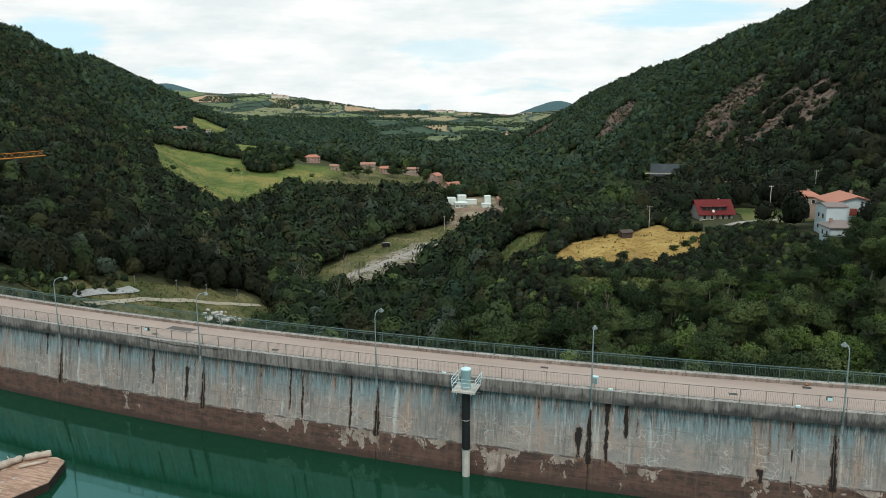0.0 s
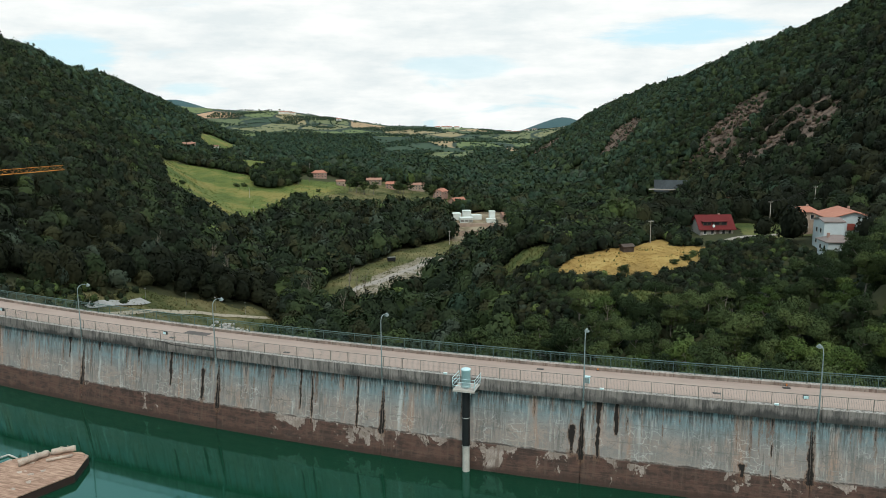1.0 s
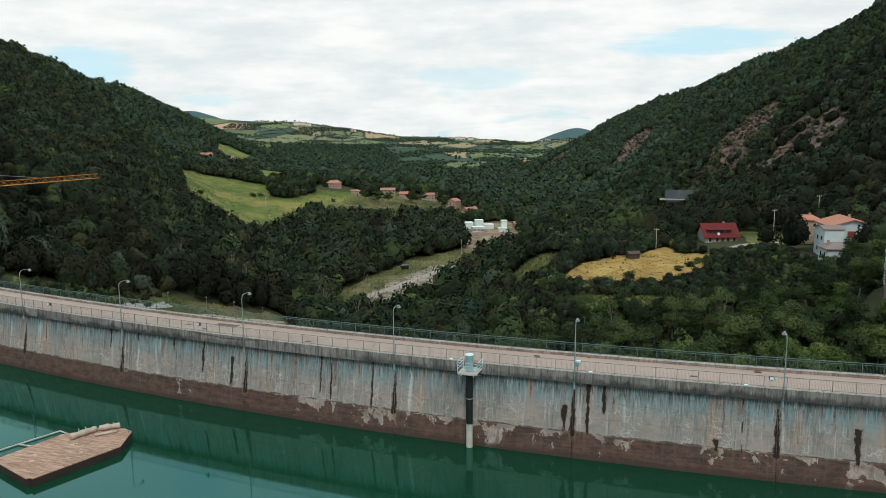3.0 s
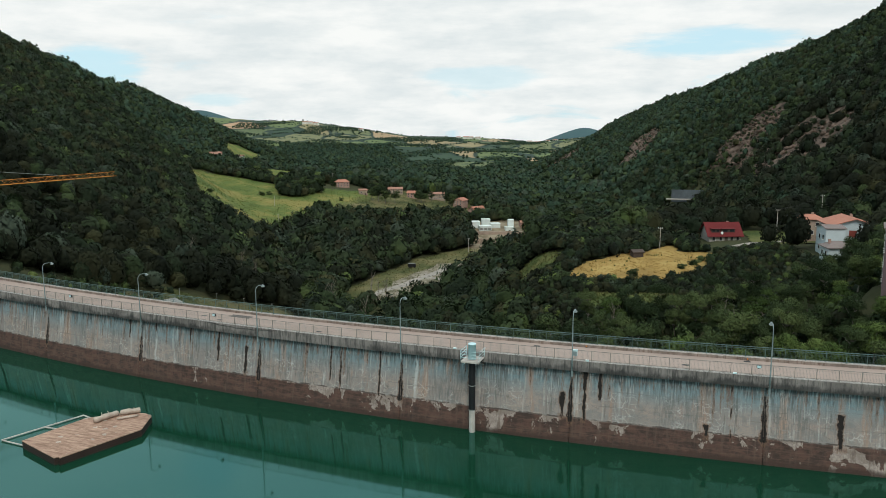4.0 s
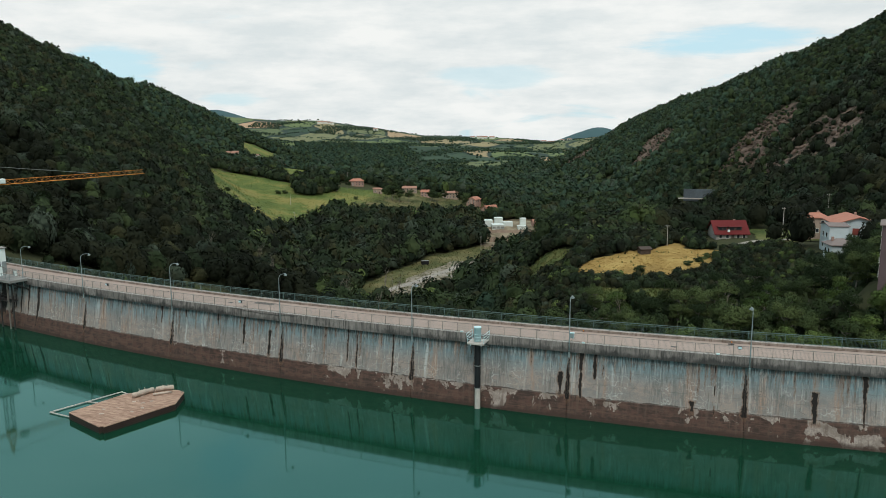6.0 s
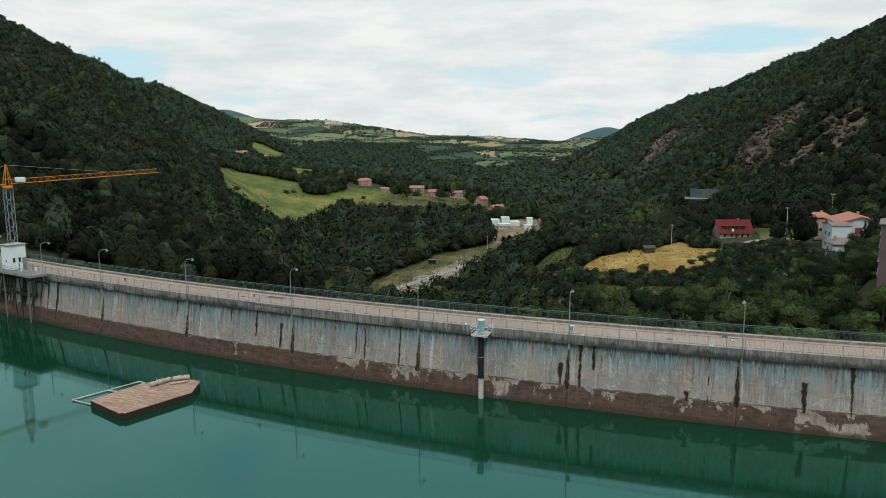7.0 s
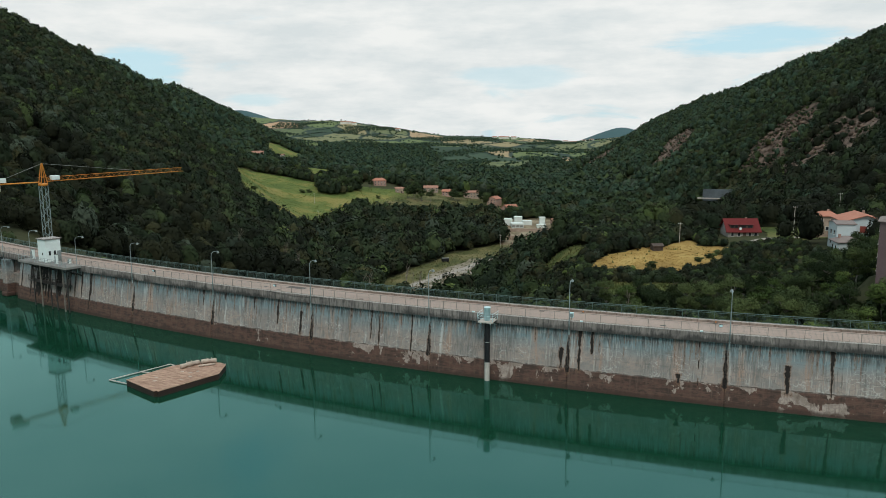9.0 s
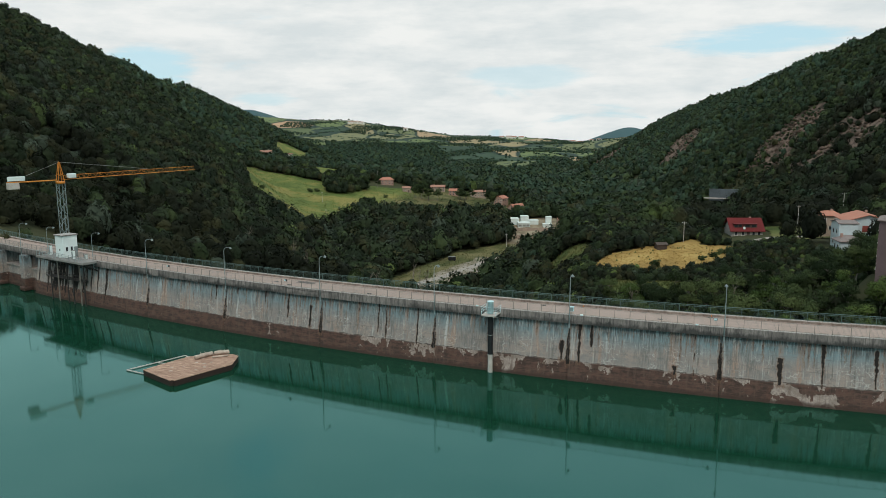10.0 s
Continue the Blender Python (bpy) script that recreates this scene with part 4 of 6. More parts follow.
# ---- railings ----
def railing(name, label, off, base, x0, x1, material, tall, heads):
    """Posts every two metres; the thin bars between them are one mesh."""
    r = thing(name, pose(0, 0, 0), label, "railing", kind="structure")
    bm = bmesh.new()
    add_box(bm, 0, 0, tall / 2, 0.055, 0.055, tall)
    add_box(bm, 0, 0, 0.012, 0.14, 0.14, 0.024)
    post = part("post", bm, material, r)
    post.matrix_world = frame_at(x0) @ pose(0, off, base)
    n = int((x1 - x0) / 2)
    for i in range(1, n + 1):
        o = new("post", post.data)
        o.parent = r
        o.matrix_world = frame_at(x0 + 2 * i) @ pose(random.uniform(-0.02, 0.02), off, base, random.uniform(-0.6, 0.6), random.uniform(-0.6, 0.6), 0)
    xe = x0 + 2 * n
    for k, (zz, w, h) in enumerate(heads):
        part("top_rail" if k == 0 else "rail", dam_strip(x0, xe, [(off - w / 2, base + zz - h / 2), (off - w / 2, base + zz + h / 2), (off + w / 2, base + zz + h / 2), (off + w / 2, base + zz - h / 2)], 2), material, r)
    xs = np.arange(x0 + 0.13, xe, 0.13)
    xs = xs[np.abs((xs - x0 + 1) % 2 - 1) > 0.06]
    t = (xs - 10) / 470.0
    cx, cy = xs - t * off, dam_y(xs) + off
    s, lo, hi = 0.0065, base + heads[-1][0], base + heads[0][0]
    c = np.array([(-s, -s), (s, -s), (s, s), (-s, s)])
    V = np.stack([np.stack([cx[:, None] + c[None, :, 0], cy[:, None] + c[None, :, 1], np.full((len(xs), 4), zz)], -1) for zz in (lo, hi)], 1).reshape(-1, 3)
    q = np.array([[0, 1, 5, 4], [1, 2, 6, 5], [2, 3, 7, 6], [3, 0, 4, 7]])
    F = (np.arange(len(xs))[:, None, None] * 8 + q[None]).reshape(-1, 4)
    tagged(mesh_object("balusters", V, F, [M_STEEL if off < 1 else material], parent=r), "thin upright bars between the posts", kind="stuff")
    return r


railing("railing", "thin brown-grey steel railing on the water side", 0.10, 8.7, -146, 76, M_RUSTY, 1.1, [(1.1, 0.05, 0.04), (0.10, 0.03, 0.03)])
railing("railing", "green painted steel railing on the downstream kerb", 5.78, 8.92, -146, 76, M_GREENRAIL, 1.12, [(1.12, 0.07, 0.06), (0.92, 0.035, 0.035), (0.10, 0.035, 0.035)])


# ---- lamps on the dam ----
def sweep(points, radii, n=8):
    bm = bmesh.new()
    pts = [Vector(p) for p in points]
    rings = []
    for i, p in enumerate(pts):
        d = (pts[min(i + 1, len(pts) - 1)] - pts[max(i - 1, 0)]).normalized()
        q = d.to_track_quat("Z", "Y")
        rad = radii[i] if hasattr(radii, "__len__") else radii
        rings.append([bm.verts.new(p + q @ Vector((rad * math.cos(a), rad * math.sin(a), 0))) for a in np.linspace(0, 2 * math.pi, n, endpoint=False)])
    for r0, r1 in zip(rings, rings[1:]):
        for i in range(n):
            bm.faces.new((r0[i], r0[(i + 1) % n], r1[(i + 1) % n], r1[i]))
    bm.faces.new(rings[0][::-1])
    bm.faces.new(rings[-1])
    for f in bm.faces:
        f.smooth = True
    return bm


def lathe(profile, n=20):
    """A turned body from (radius, z) pairs."""
    bm = bmesh.new()
    rings = [[bm.verts.new((r * math.cos(a), r * math.sin(a), z)) for a in np.linspace(0, 2 * math.pi, n, endpoint=False)] for r, z in profile]
    for r0, r1 in zip(rings, rings[1:]):
        for i in range(n):
            f = bm.faces.new((r0[i], r0[(i + 1) % n], r1[(i + 1) % n], r1[i]))
            f.smooth = True
    bm.faces.new(rings[0][::-1])
    bm.faces.new(rings[-1])
    return bm


def street_lamp(m):
    """Bracketed to the coping's face; the arm bends over the road."""
    t = thing("street_lamp", m, "pale blue steel street lamp with bent arm on the coping", "street lamp", "lamps along the dam")
    pts = [(0, 0, 0), (0, 0, 2.2), (0, 0, 4.6), (0, 0, 6.0)]
    pts += [(0, 0.62 - 0.62 * math.cos(a), 6.38 + 0.62 * math.sin(a)) for a in np.linspace(0.15, math.pi / 2, 7)] + [(0, 1.0, 6.99), (0, 1.4, 6.93)]
    part("pole", sweep(pts, [0.075, 0.07, 0.06, 0.048] + [0.042] * 7 + [0.04, 0.035]), M_LAMP, t)
    part("base_sleeve", tube((0, 0, -0.12), (0, 0, 0.5), 0.115, 0.105, 10), M_LAMP, t)
    part("bracket", box(0, 0.10, 0.62, 0.24, 0.16, 0.10, 0.01), M_STEEL, t)
    part("bracket", box(0, 0.05, 1.35, 0.22, 0.16, 0.10, 0.01), M_STEEL, t)
    hd = lathe([(0.03, 0.16), (0.09, 0.14), (0.12, 0.05), (0.24, -0.10), (0.25, -0.13), (0.22, -0.13)], 14)
    bmesh.ops.transform(hd, matrix=pose(0, 1.52, 6.84, 14, 0, 0), verts=hd.verts)
    head = part("head", hd, M_LAMP, t)
    gl = lathe([(0.21, -0.13), (0.17, -0.20), (0.08, -0.24)], 14)
    bmesh.ops.transform(gl, matrix=pose(0, 1.52, 6.84, 14, 0, 0), verts=gl.verts)
    part("glass", gl, M_PALE, head)
    return t


lamp = street_lamp(frame_at(-0.05) @ pose(0, -0.29, 7.04))
for x in (-104.0, -92.5, -76.2, -59.9, -40.0, -20.1, 20.0, 39.7):
    copy_thing(lamp, frame_at(x) @ pose(0, -0.29, 7.04))


# ---- gauge tank on its bracket platform, with the pipe down into the water ----
def gauge_tank():
    t = thing("gauge_tank", frame_at(9.1) @ pose(0, -1.45, 8.12), "pale blue cylindrical tank on a railed platform fixed to the dam", "tank")
    part("drum", lathe([(0.40, 0.02), (0.43, 0.03), (0.43, 1.72), (0.47, 1.74), (0.47, 1.80), (0.44, 1.84), (0.1, 1.87)], 28), M_TANK, t)
    pf = bmesh.new()
    add_box(pf, 0, 0.3, -0.06, 2.1, 2.3, 0.12, 0.02)
    add_box(pf, 0, -0.8, -0.12, 2.14, 0.12, 0.2, 0.01)
    plat = part("platform", pf, M_PALE, t, "pale steel and concrete platform slab")
    for x in (-0.85, 0.85):
        part("strut", tube((x, -0.7, -0.15), (x, 1.7, -1.0), 0.05, n=6), M_STEEL, t)
        part("hanger_bolt", tube((x * 0.8, -0.75, -0.4), (x * 0.8, -0.75, -0.1), 0.035, n=6), M_TANK, t)
    for x in (-1.02, 1.02):
        for y in (-0.82, 1.25):
            part("post", tube((x, y, 0), (x * 1.08, y * 1.1, 1.1), 0.03, n=6), M_TANK, t)
        for z in (0.4, 0.75, 1.1):
            part("side_rail", tube((x * (1 + 0.073 * z), -0.82 * (1 + 0.09 * z), z), (x * (1 + 0.073 * z), 1.25 * (1 + 0.09 * z), z), 0.026, n=6), M_TANK, t)
    for z in (0.4, 0.75, 1.1):
        part("front_rail", tube((-1.02 - 0.08 * z, -0.82 * (1 + 0.09 * z), z), (1.02 + 0.08 * z, -0.82 * (1 + 0.09 * z), z), 0.022, n=6), M_TANK, t)
    up = part("pipe", tube((0, 0, -5.9), (0, 0, -0.1), 0.37, n=24), M_BLACK, t, "black coated upper pipe")
    for z in (-5.85, -3.0):
        part("pipe_ring", lathe([(0.38, z - 0.05), (0.40, z - 0.04), (0.40, z + 0.04), (0.38, z + 0.05)], 24), M_STEEL, up)
    part("pipe_foot", tube((0, 0, -10.5), (0, 0, -5.9), 0.35, n=24), M_PALE, t, "pale lime-crusted lower pipe in the water")
    return t


gauge_tank()


# ---- switch boxes, floodlights and a loose cable on the railing ----
def switch_box(x):
    t = thing("switch_box", frame_at(x) @ pose(0, 0.0, 9.2), "pale blue electric cabinet fixed to the railing", "electric box")
    part("body", box(0, 0, 0.28, 0.5, 0.24, 0.6, 0.03), M_TANK, t)
    part("lid", box(0, 0, 0.62, 0.6, 0.32, 0.08, 0.02), M_TANK, t)
    part("door", box(0, -0.13, 0.26, 0.42, 0.02, 0.48, 0.008), M_LAMP, t)
    part("bracket", box(0, 0.1, -0.22, 0.08, 0.08, 0.5, 0.0), M_STEEL, t)


def floodlight(x):
    t = thing("floodlight", frame_at(x) @ pose(0, -0.17, 9.55), "small dark floodlight clamped on the railing", "floodlight")
    part("housing", box(0, -0.10, 0.18, 0.46, 0.26, 0.34, 0.05), M_STEELDARK, t)
    part("glass", box(0, -0.24, 0.18, 0.38, 0.02, 0.26, 0.005), M_TANK, t)
    part("clamp", box(0, 0.12, 0.0, 0.1, 0.3, 0.2, 0.01), M_STEEL, t)


switch_box(20.25)
for x in (-26.9, 38.6, -54.0):
    floodlight(x)
_cb = [(-28 + i * 0.9, -0.22, 8.62 - 0.28 * math.sin(math.pi * i / 12) + 0.05 * math.sin(i * 2.1)) for i in range(13)]
cable = thing("cable", pose(0, 0, 0), "loose dark cable sagging along the coping", "cable")
part("strand", sweep([frame_at(x) @ Vector((0, y, z)) for x, y, z in _cb], 0.03, 6), M_STEELDARK, cable)


# ---- intake platform with the cabin ----
M_DECK = plain("dark_deck_concrete", (0.20, 0.19, 0.175), 0.9, 0, 0.35, 1.5)


def intake():
    m = frame_at(-83.5)
    t = thing("intake_platform", m, "stained concrete intake platform with steel guides and gangway", "platform")
    bm = bmesh.new()
    add_box(bm, 0, -1.4, 8.45, 17.0, 3.4, 0.45, 0.05)
    part("deck", bm, M_DECK, t)
    for x in (-7.5, -4.2, -0.8, 2.4, 5.6, 8.0):
        part("bracket", sweep([(x, 0.2, 6.6), (x, -1.0, 7.4), (x, -2.7, 8.2)], 0.11, 6), M_STEELDARK, t)
    for x in (-5.5, -2.8, 0.6, 2.6, 5.2, 6.6):
        part("guide", box(x, -1.9, 3.2, 0.18, 0.22, 10.4, 0.02), M_STEELDARK if x not in (-2.8, 5.2) else M_RUSTY, t)
    part("gangway", box(-1.5, -0.9, 4.35, 13.5, 1.3, 0.14, 0.02), M_STEELDARK, t)
    for z in (4.9, 5.4):
        part("gangway_rail", tube((-8.2, -1.5, z), (5.2, -1.5, z), 0.04, n=6), M_STEELDARK, t)
    for x in (-8.2, -6.0, -3.8, -1.6, 0.6, 2.8, 5.0):
        part("gangway_post", tube((x, -1.5, 4.35), (x, -1.5, 5.45), 0.04, n=6), M_STEELDARK, t)
    for x in np.arange(-8.4, 8.5, 1.2):
        part("post", box(float(x), -3.0, 9.2, 0.05, 0.05, 1.1), M_LAMP, t)
    for z in (9.15, 9.45, 9.75):
        part("rail", tube((-8.4, -3.0, z), (8.4, -3.0, z), 0.028, n=6), M_LAMP, t)
    for x in (-8.4, 8.4):
        part("side_rail", tube((x, -3.0, 9.75), (x, 0.2, 9.75), 0.028, n=6), M_LAMP, t)
    return t


def cabin():
    m = frame_at(-84.9) @ pose(0, -0.45, 8.675)
    t = thing("cabin", m, "small white rendered control cabin with flat grey roof", "cabin")
    bm = bmesh.new()
    add_box(bm, 0, 0, 2.2, 2.8, 3.0, 4.4, 0.03)
    part("wall", bm, M_WHITE, t)
    part("roof", box(0, 0, 4.50, 3.2, 3.4, 0.2, 0.03), M_COPING, t, "flat grey concrete roof slab")
    # windows on the side along the crest, a hatch on the water side
    for y in (-0.75, 0.25):
        w = part("window", box(1.41, y, 1.75, 0.06, 0.55, 0.95, 0.01), M_WHITE, t)
        part("pane", box(1.435, y, 1.75, 0.03, 0.42, 0.82), M_DARK, w)
    d = part("door", box(1.41, 1.1, 1.05, 0.06, 0.8, 2.05, 0.01), M_LAMP, t)
    part("handle", box(1.46, 0.82, 1.05, 0.04, 0.05, 0.16), M_STEELDARK, d)
    part("vent", box(0.2, -1.52, 1.6, 0.3, 0.06, 0.42, 0.01), M_STEELDARK, t)
    return t


intake()
cabin()


def hoist_post(x, off, h):
    t = thing("cabinet", frame_at(x) @ pose(0, off, 8.675), "narrow white equipment cabinet on the platform", "cabinet", "cabinets by the cabin")
    part("body", box(0, 0, h / 2, 0.5, 0.5, h, 0.03), M_WHITE, t)
    part("cap", box(0, 0, h + 0.03, 0.58, 0.58, 0.08, 0.01), M_STEEL, t)
    part("door", box(0, -0.26, h / 2, 0.38, 0.02, h * 0.8, 0.005), M_LAMP, t)


hoist_post(-81.0, -1.4, 1.7)
hoist_post(-90.2, -0.9, 1.9)
hoist_post(-79.0, 0.0, 0.9)


# ---- tower crane on the crest ----
M_CRANE = plain("orange_crane_paint", (0.52, 0.19, 0.025), 0.5, 0.1, 0.2, 1.5)
M_MAST = plain("grey_mast_paint", (0.20, 0.25, 0.25), 0.55, 0.3, 0.25, 1.5)


def lattice(bm, p, q, w, h, step, r=0.06, tri=False):
    """A lattice beam from p to q: chords and zigzag braces."""
    p, q = Vector(p), Vector(q)
    d = (q - p).normalized()
    side = d.cross(Vector((0, 0, 1))) if abs(d.z) < 0.9 else Vector((1, 0, 0))
    side.normalize()
    up = side.cross(d).normalized()
    if tri:
        cs = [side * (w / 2), side * (-w / 2), up * h]
    else:
        cs = [side * (w / 2) + up * (h / 2), side * (-w / 2) + up * (h / 2), side * (-w / 2) - up * (h / 2), side * (w / 2) - up * (h / 2)]
    for c in cs:
        add_tube(bm, p + c, q + c, r, n=4)
    n = max(2, int((q - p).length / step))
    for i in range(n):
        a, b = p + (q - p) * (i / n), p + (q - p) * ((i + 1) / n)
        for j in range(len(cs)):
            c0, c1 = cs[j], cs[(j + 1) % len(cs)]
            if i % 2:
                c0, c1 = c1, c0
            add_tube(bm, a + c0, b + c1, r * 0.6, n=4)
    return bm


def tower_crane():
    yaw = math.degrees(math.atan2(30.8, 8.0)) - 90
    t = thing("tower_crane", pose(-90.9, 13.9, 8.6, 0, 0, yaw), "orange tower crane with grey lattice mast standing on the dam", "crane")
    part("mast", lattice(bmesh.new(), (0, 0, 0), (0, 0, 14.4), 1.25, 1.25, 1.2, 0.075), M_MAST, t, "grey lattice mast")
    part("base", box(0, 0, 0.2, 2.6, 2.6, 0.4, 0.05), M_PALE, t)
    part("slewing_ring", lathe([(0.7, 14.3), (0.9, 14.4), (0.9, 14.75), (0.7, 14.85)], 16), M_CRANE, t)
    ap = bmesh.new()
    for x, y in ((-0.6, -0.6), (0.6, -0.6), (0.6, 0.6), (-0.6, 0.6)):
        add_tube(ap, (x, y, 14.8), (x * 0.15, y * 0.15, 18.8), 0.08, n=5)
        add_tube(ap, (x, y, 16.0), (-y * 0.85, x * 0.85, 16.4), 0.05, n=4)
    add_tube(ap, (-0.2, 0, 18.8), (0.2, 0, 18.8), 0.12, n=6)
    part("tower_head", ap, M_CRANE, t)
    part("jib", lattice(bmesh.new(), (0, 0.7, 15.2), (0, 32.0, 15.9), 0.9, 0.85, 1.25, 0.05, True), M_CRANE, t)
    cj = bmesh.new()
    for x in (-0.5, 0.5):
        add_tube(cj, (x, -0.5, 15.1), (x, -10.2, 15.1), 0.11, n=5)
    for y in np.arange(-1.5, -10.0, -1.5):
        add_tube(cj, (-0.5, float(y), 15.1), (0.5, float(y) - 0.7, 15.1), 0.06, n=4)
    part("counter_jib", cj, M_CRANE, t)
    cw = part("counterweight", box(0, -9.3, 14.4, 1.5, 1.9, 1.3, 0.05), M_PALE, t, "grey concrete counterweight blocks")
    part("sign_board", box(0, -8.6, 15.8, 0.5, 3.2, 0.9, 0.04), M_WHITE, t, "white sign board on the counter jib")
    part("cab", box(0.2, 2.3, 15.9, 1.1, 1.6, 0.95, 0.1), M_WHITE, t)
    for y0, z0 in ((-7.5, 16.0), (20.0, 16.6)):
        part("tie_rod", tube((0, 0, 18.8), (0, y0, z0), 0.045, n=5), M_STEEL, t)
    return t


tower_crane()


# ---- raft ----
M_RAFT = Mat("raft_timber", (0.45, 0.30, 0.22), 0.9, 0, 0.2)
_k = M_RAFT
_f = _k.noise(_k.local((0.35, 3.0, 1)), 1.6, 6, 0.7)
_b = _k.noise(_k.local(), 0.5, 5, 0.65)
_c = _k.mix(_k.step(_f, 0.30, 0.70), (0.20, 0.115, 0.080), (0.47, 0.305, 0.22))
_c = _k.mix(_k.math("MULTIPLY", _k.step(_b, 0.5, 0.7), 0.5), _c, (0.22, 0.12, 0.085))
_c = _k.mix(_k.math("MULTIPLY", _k.step(_k.noise(_k.local(), 1.3, 6, 0.7), 0.62, 0.68), 0.5), _c, (0.55, 0.45, 0.38))
_k.color(_c).bump(_f, 0.3, 0.02)
M_RAFT = _k.m
M_RAFTSIDE = plain("wet_rusty_side", (0.030, 0.016, 0.012), 0.7, 0, 0.4, 2)
M_LOG = plain("bleached_log", (0.40, 0.32, 0.26), 0.9, 0, 0.5, 3)


def prism(bm, outline, z0, z1):
    lo = [bm.verts.new((x, y, z0)) for x, y in outline]
    hi = [bm.verts.new((x, y, z1)) for x, y in outline]
    n = len(outline)
    for i in range(n):
        bm.faces.new((lo[i], lo[(i + 1) % n], hi[(i + 1) % n], hi[i]))
    bm.faces.new(hi)
    bm.faces.new(lo[::-1])
    bmesh.ops.recalc_face_normals(bm, faces=bm.faces)
    return bm


def raft():
    t = thing("raft", pose(-30.1, -16.85, WATER_Z), "rust-brown flat raft with a pointed end floating on the reservoir", "raft")
    out = [(1.3, -6.6), (1.55, -6.25), (1.9, -6.45), (4.6, 2.2), (2.9, 5.8), (1.6, 6.2), (-1.6, 5.2), (-3.9, 2.5), (-5.4, -4.5)]
    hull = prism(bmesh.new(), out, -0.5, 0.74)
    part("hull", hull, M_RAFTSIDE, t, "wet dark rusty hull side")
    top = prism(bmesh.new(), [(x * 1.004, y * 1.004) for x, y in out], 0.744, 0.86)
    bmesh.ops.bevel(top, geom=[e for e in top.edges], offset=0.025, segments=1, affect="EDGES")
    part("deck", top, M_RAFT, t, "pale brown weathered deck")
    c = [Vector(v) for v in ((-5.7, -4.15, 0.12), (-9.2, -3.85, 0.12), (-6.3, 4.75, 0.12), (-4.2, 4.2, 0.12))]
    for p, q in zip(c, c[1:]):
        part("frame_pipe", tube(p, q, 0.09, n=6), M_PALE, t, "pale pipe frame awash beside the deck")
    part("frame_pipe", tube((c[1] + c[2]) / 2, (-4.6, 0.6, 0.12), 0.09, n=6), M_PALE, t, "pale pipe frame awash beside the deck")
    part("ring", sweep([(3.2 + 0.22 * math.cos(a), 5.2, 1.05 + 0.22 * math.sin(a)) for a in np.linspace(0, 5.9, 12)], 0.025, 5), M_STEEL, t)
    for i in range(9):
        x, y = random.uniform(-4, 3), random.uniform(-4, 3)
        part("crust", prism(bmesh.new(), [(x + random.uniform(.1, .5) * math.cos(a), y + random.uniform(.1, .35) * math.sin(a)) for a in np.linspace(0, 5.6, 8)], 0.862, 0.885), M_LOG, t)
    return t


raft()


def log(p, q, r, label):
    t = thing("log", pose(0, 0, 0), label, "log", "logs on the raft")
    n = 9
    pts = [Vector(p).lerp(Vector(q), i / n) + Vector((random.uniform(-.06, .06), random.uniform(-.06, .06), random.uniform(-.02, .02))) for i in range(n + 1)]
    bm = sweep(pts, [r * random.uniform(0.86, 1.1) for _ in pts], 11)
    for v in bm.verts:
        v.co += Vector((random.uniform(-1, 1), random.uniform(-1, 1), random.uniform(-1, 1))) * r * 0.09
    trunk = part("trunk", bm, M_LOG, t)
    for i in (3, 6):
        part("stub", tube(pts[i], pts[i] + Vector((random.uniform(-.3, .3), random.uniform(-.3, .3), r * 1.5)), r * 0.25, r * 0.12, 6), M_LOG, trunk)


log((-31.80, -14.95, 0.85), (-30.95, -12.30, 0.85), 0.34, "thick bleached log on the raft's deck")
log((-30.80, -12.10, 0.83), (-29.10, -10.65, 0.83), 0.32, "thick bleached log on the raft's deck")
log((-30.00, -13.45, 0.65), (-28.50, -11.75, 0.65), 0.14, "thin bleached log on the raft's deck")

# ---- houses and works ----
def tile_mat(name, c0, c1):
    k = Mat(name, c0, 0.85, 0, 0.2)
    g = k.noise(k.pos(), 1.2, 5, 0.7)
    b = k.noise(k.pos(), 0.25, 3)
    k.color(k.mix(k.math("MULTIPLY", b, 0.6), k.mix(g, c0, c1), tuple(x * 0.55 for x in c0)))
    k.bump(g, 0.5, 0.05)
    return k.m


M_TILE = tile_mat("orange_roof_tiles", (0.38, 0.14, 0.09), (0.54, 0.26, 0.18))
M_TILE2 = tile_mat("old_roof_tiles", (0.33, 0.16, 0.11), (0.44, 0.25, 0.185))
M_REDROOF = tile_mat("dark_red_sheet_roof", (0.125, 0.017, 0.018), (0.175, 0.030, 0.028))
M_GREYROOF = tile_mat("grey_brown_roof", (0.20, 0.155, 0.14), (0.28, 0.23, 0.21))
M_PLASTER = plain("pale_blue_white_plaster", (0.47, 0.535, 0.545), 0.85, 0, 0.12, 0.8)
M_STONE = plain("warm_stone_wall", (0.33, 0.25, 0.195), 0.9, 0, 0.3, 1.2)
M_PINK = plain("pink_brick_wall", (0.36, 0.225, 0.18), 0.9, 0, 0.25, 1.2)
M_MAUVE = plain("mauve_plaster", (0.125, 0.090, 0.094), 0.9, 0, 0.2, 0.8)
M_CREAM = plain("cream_plaster", (0.62, 0.60, 0.54), 0.85, 0, 0.15, 0.8)
M_PLANT = plain("white_plant_wall", (0.60, 0.64, 0.60), 0.8, 0, 0.12, 0.6)
M_PANE = Mat("window_glass", (0.02, 0.025, 0.03), 0.08, 0, 0.6).m
M_GREYWALL = plain("weathered_grey_plaster", (0.27, 0.25, 0.225), 0.9, 0, 0.25, 0.9)
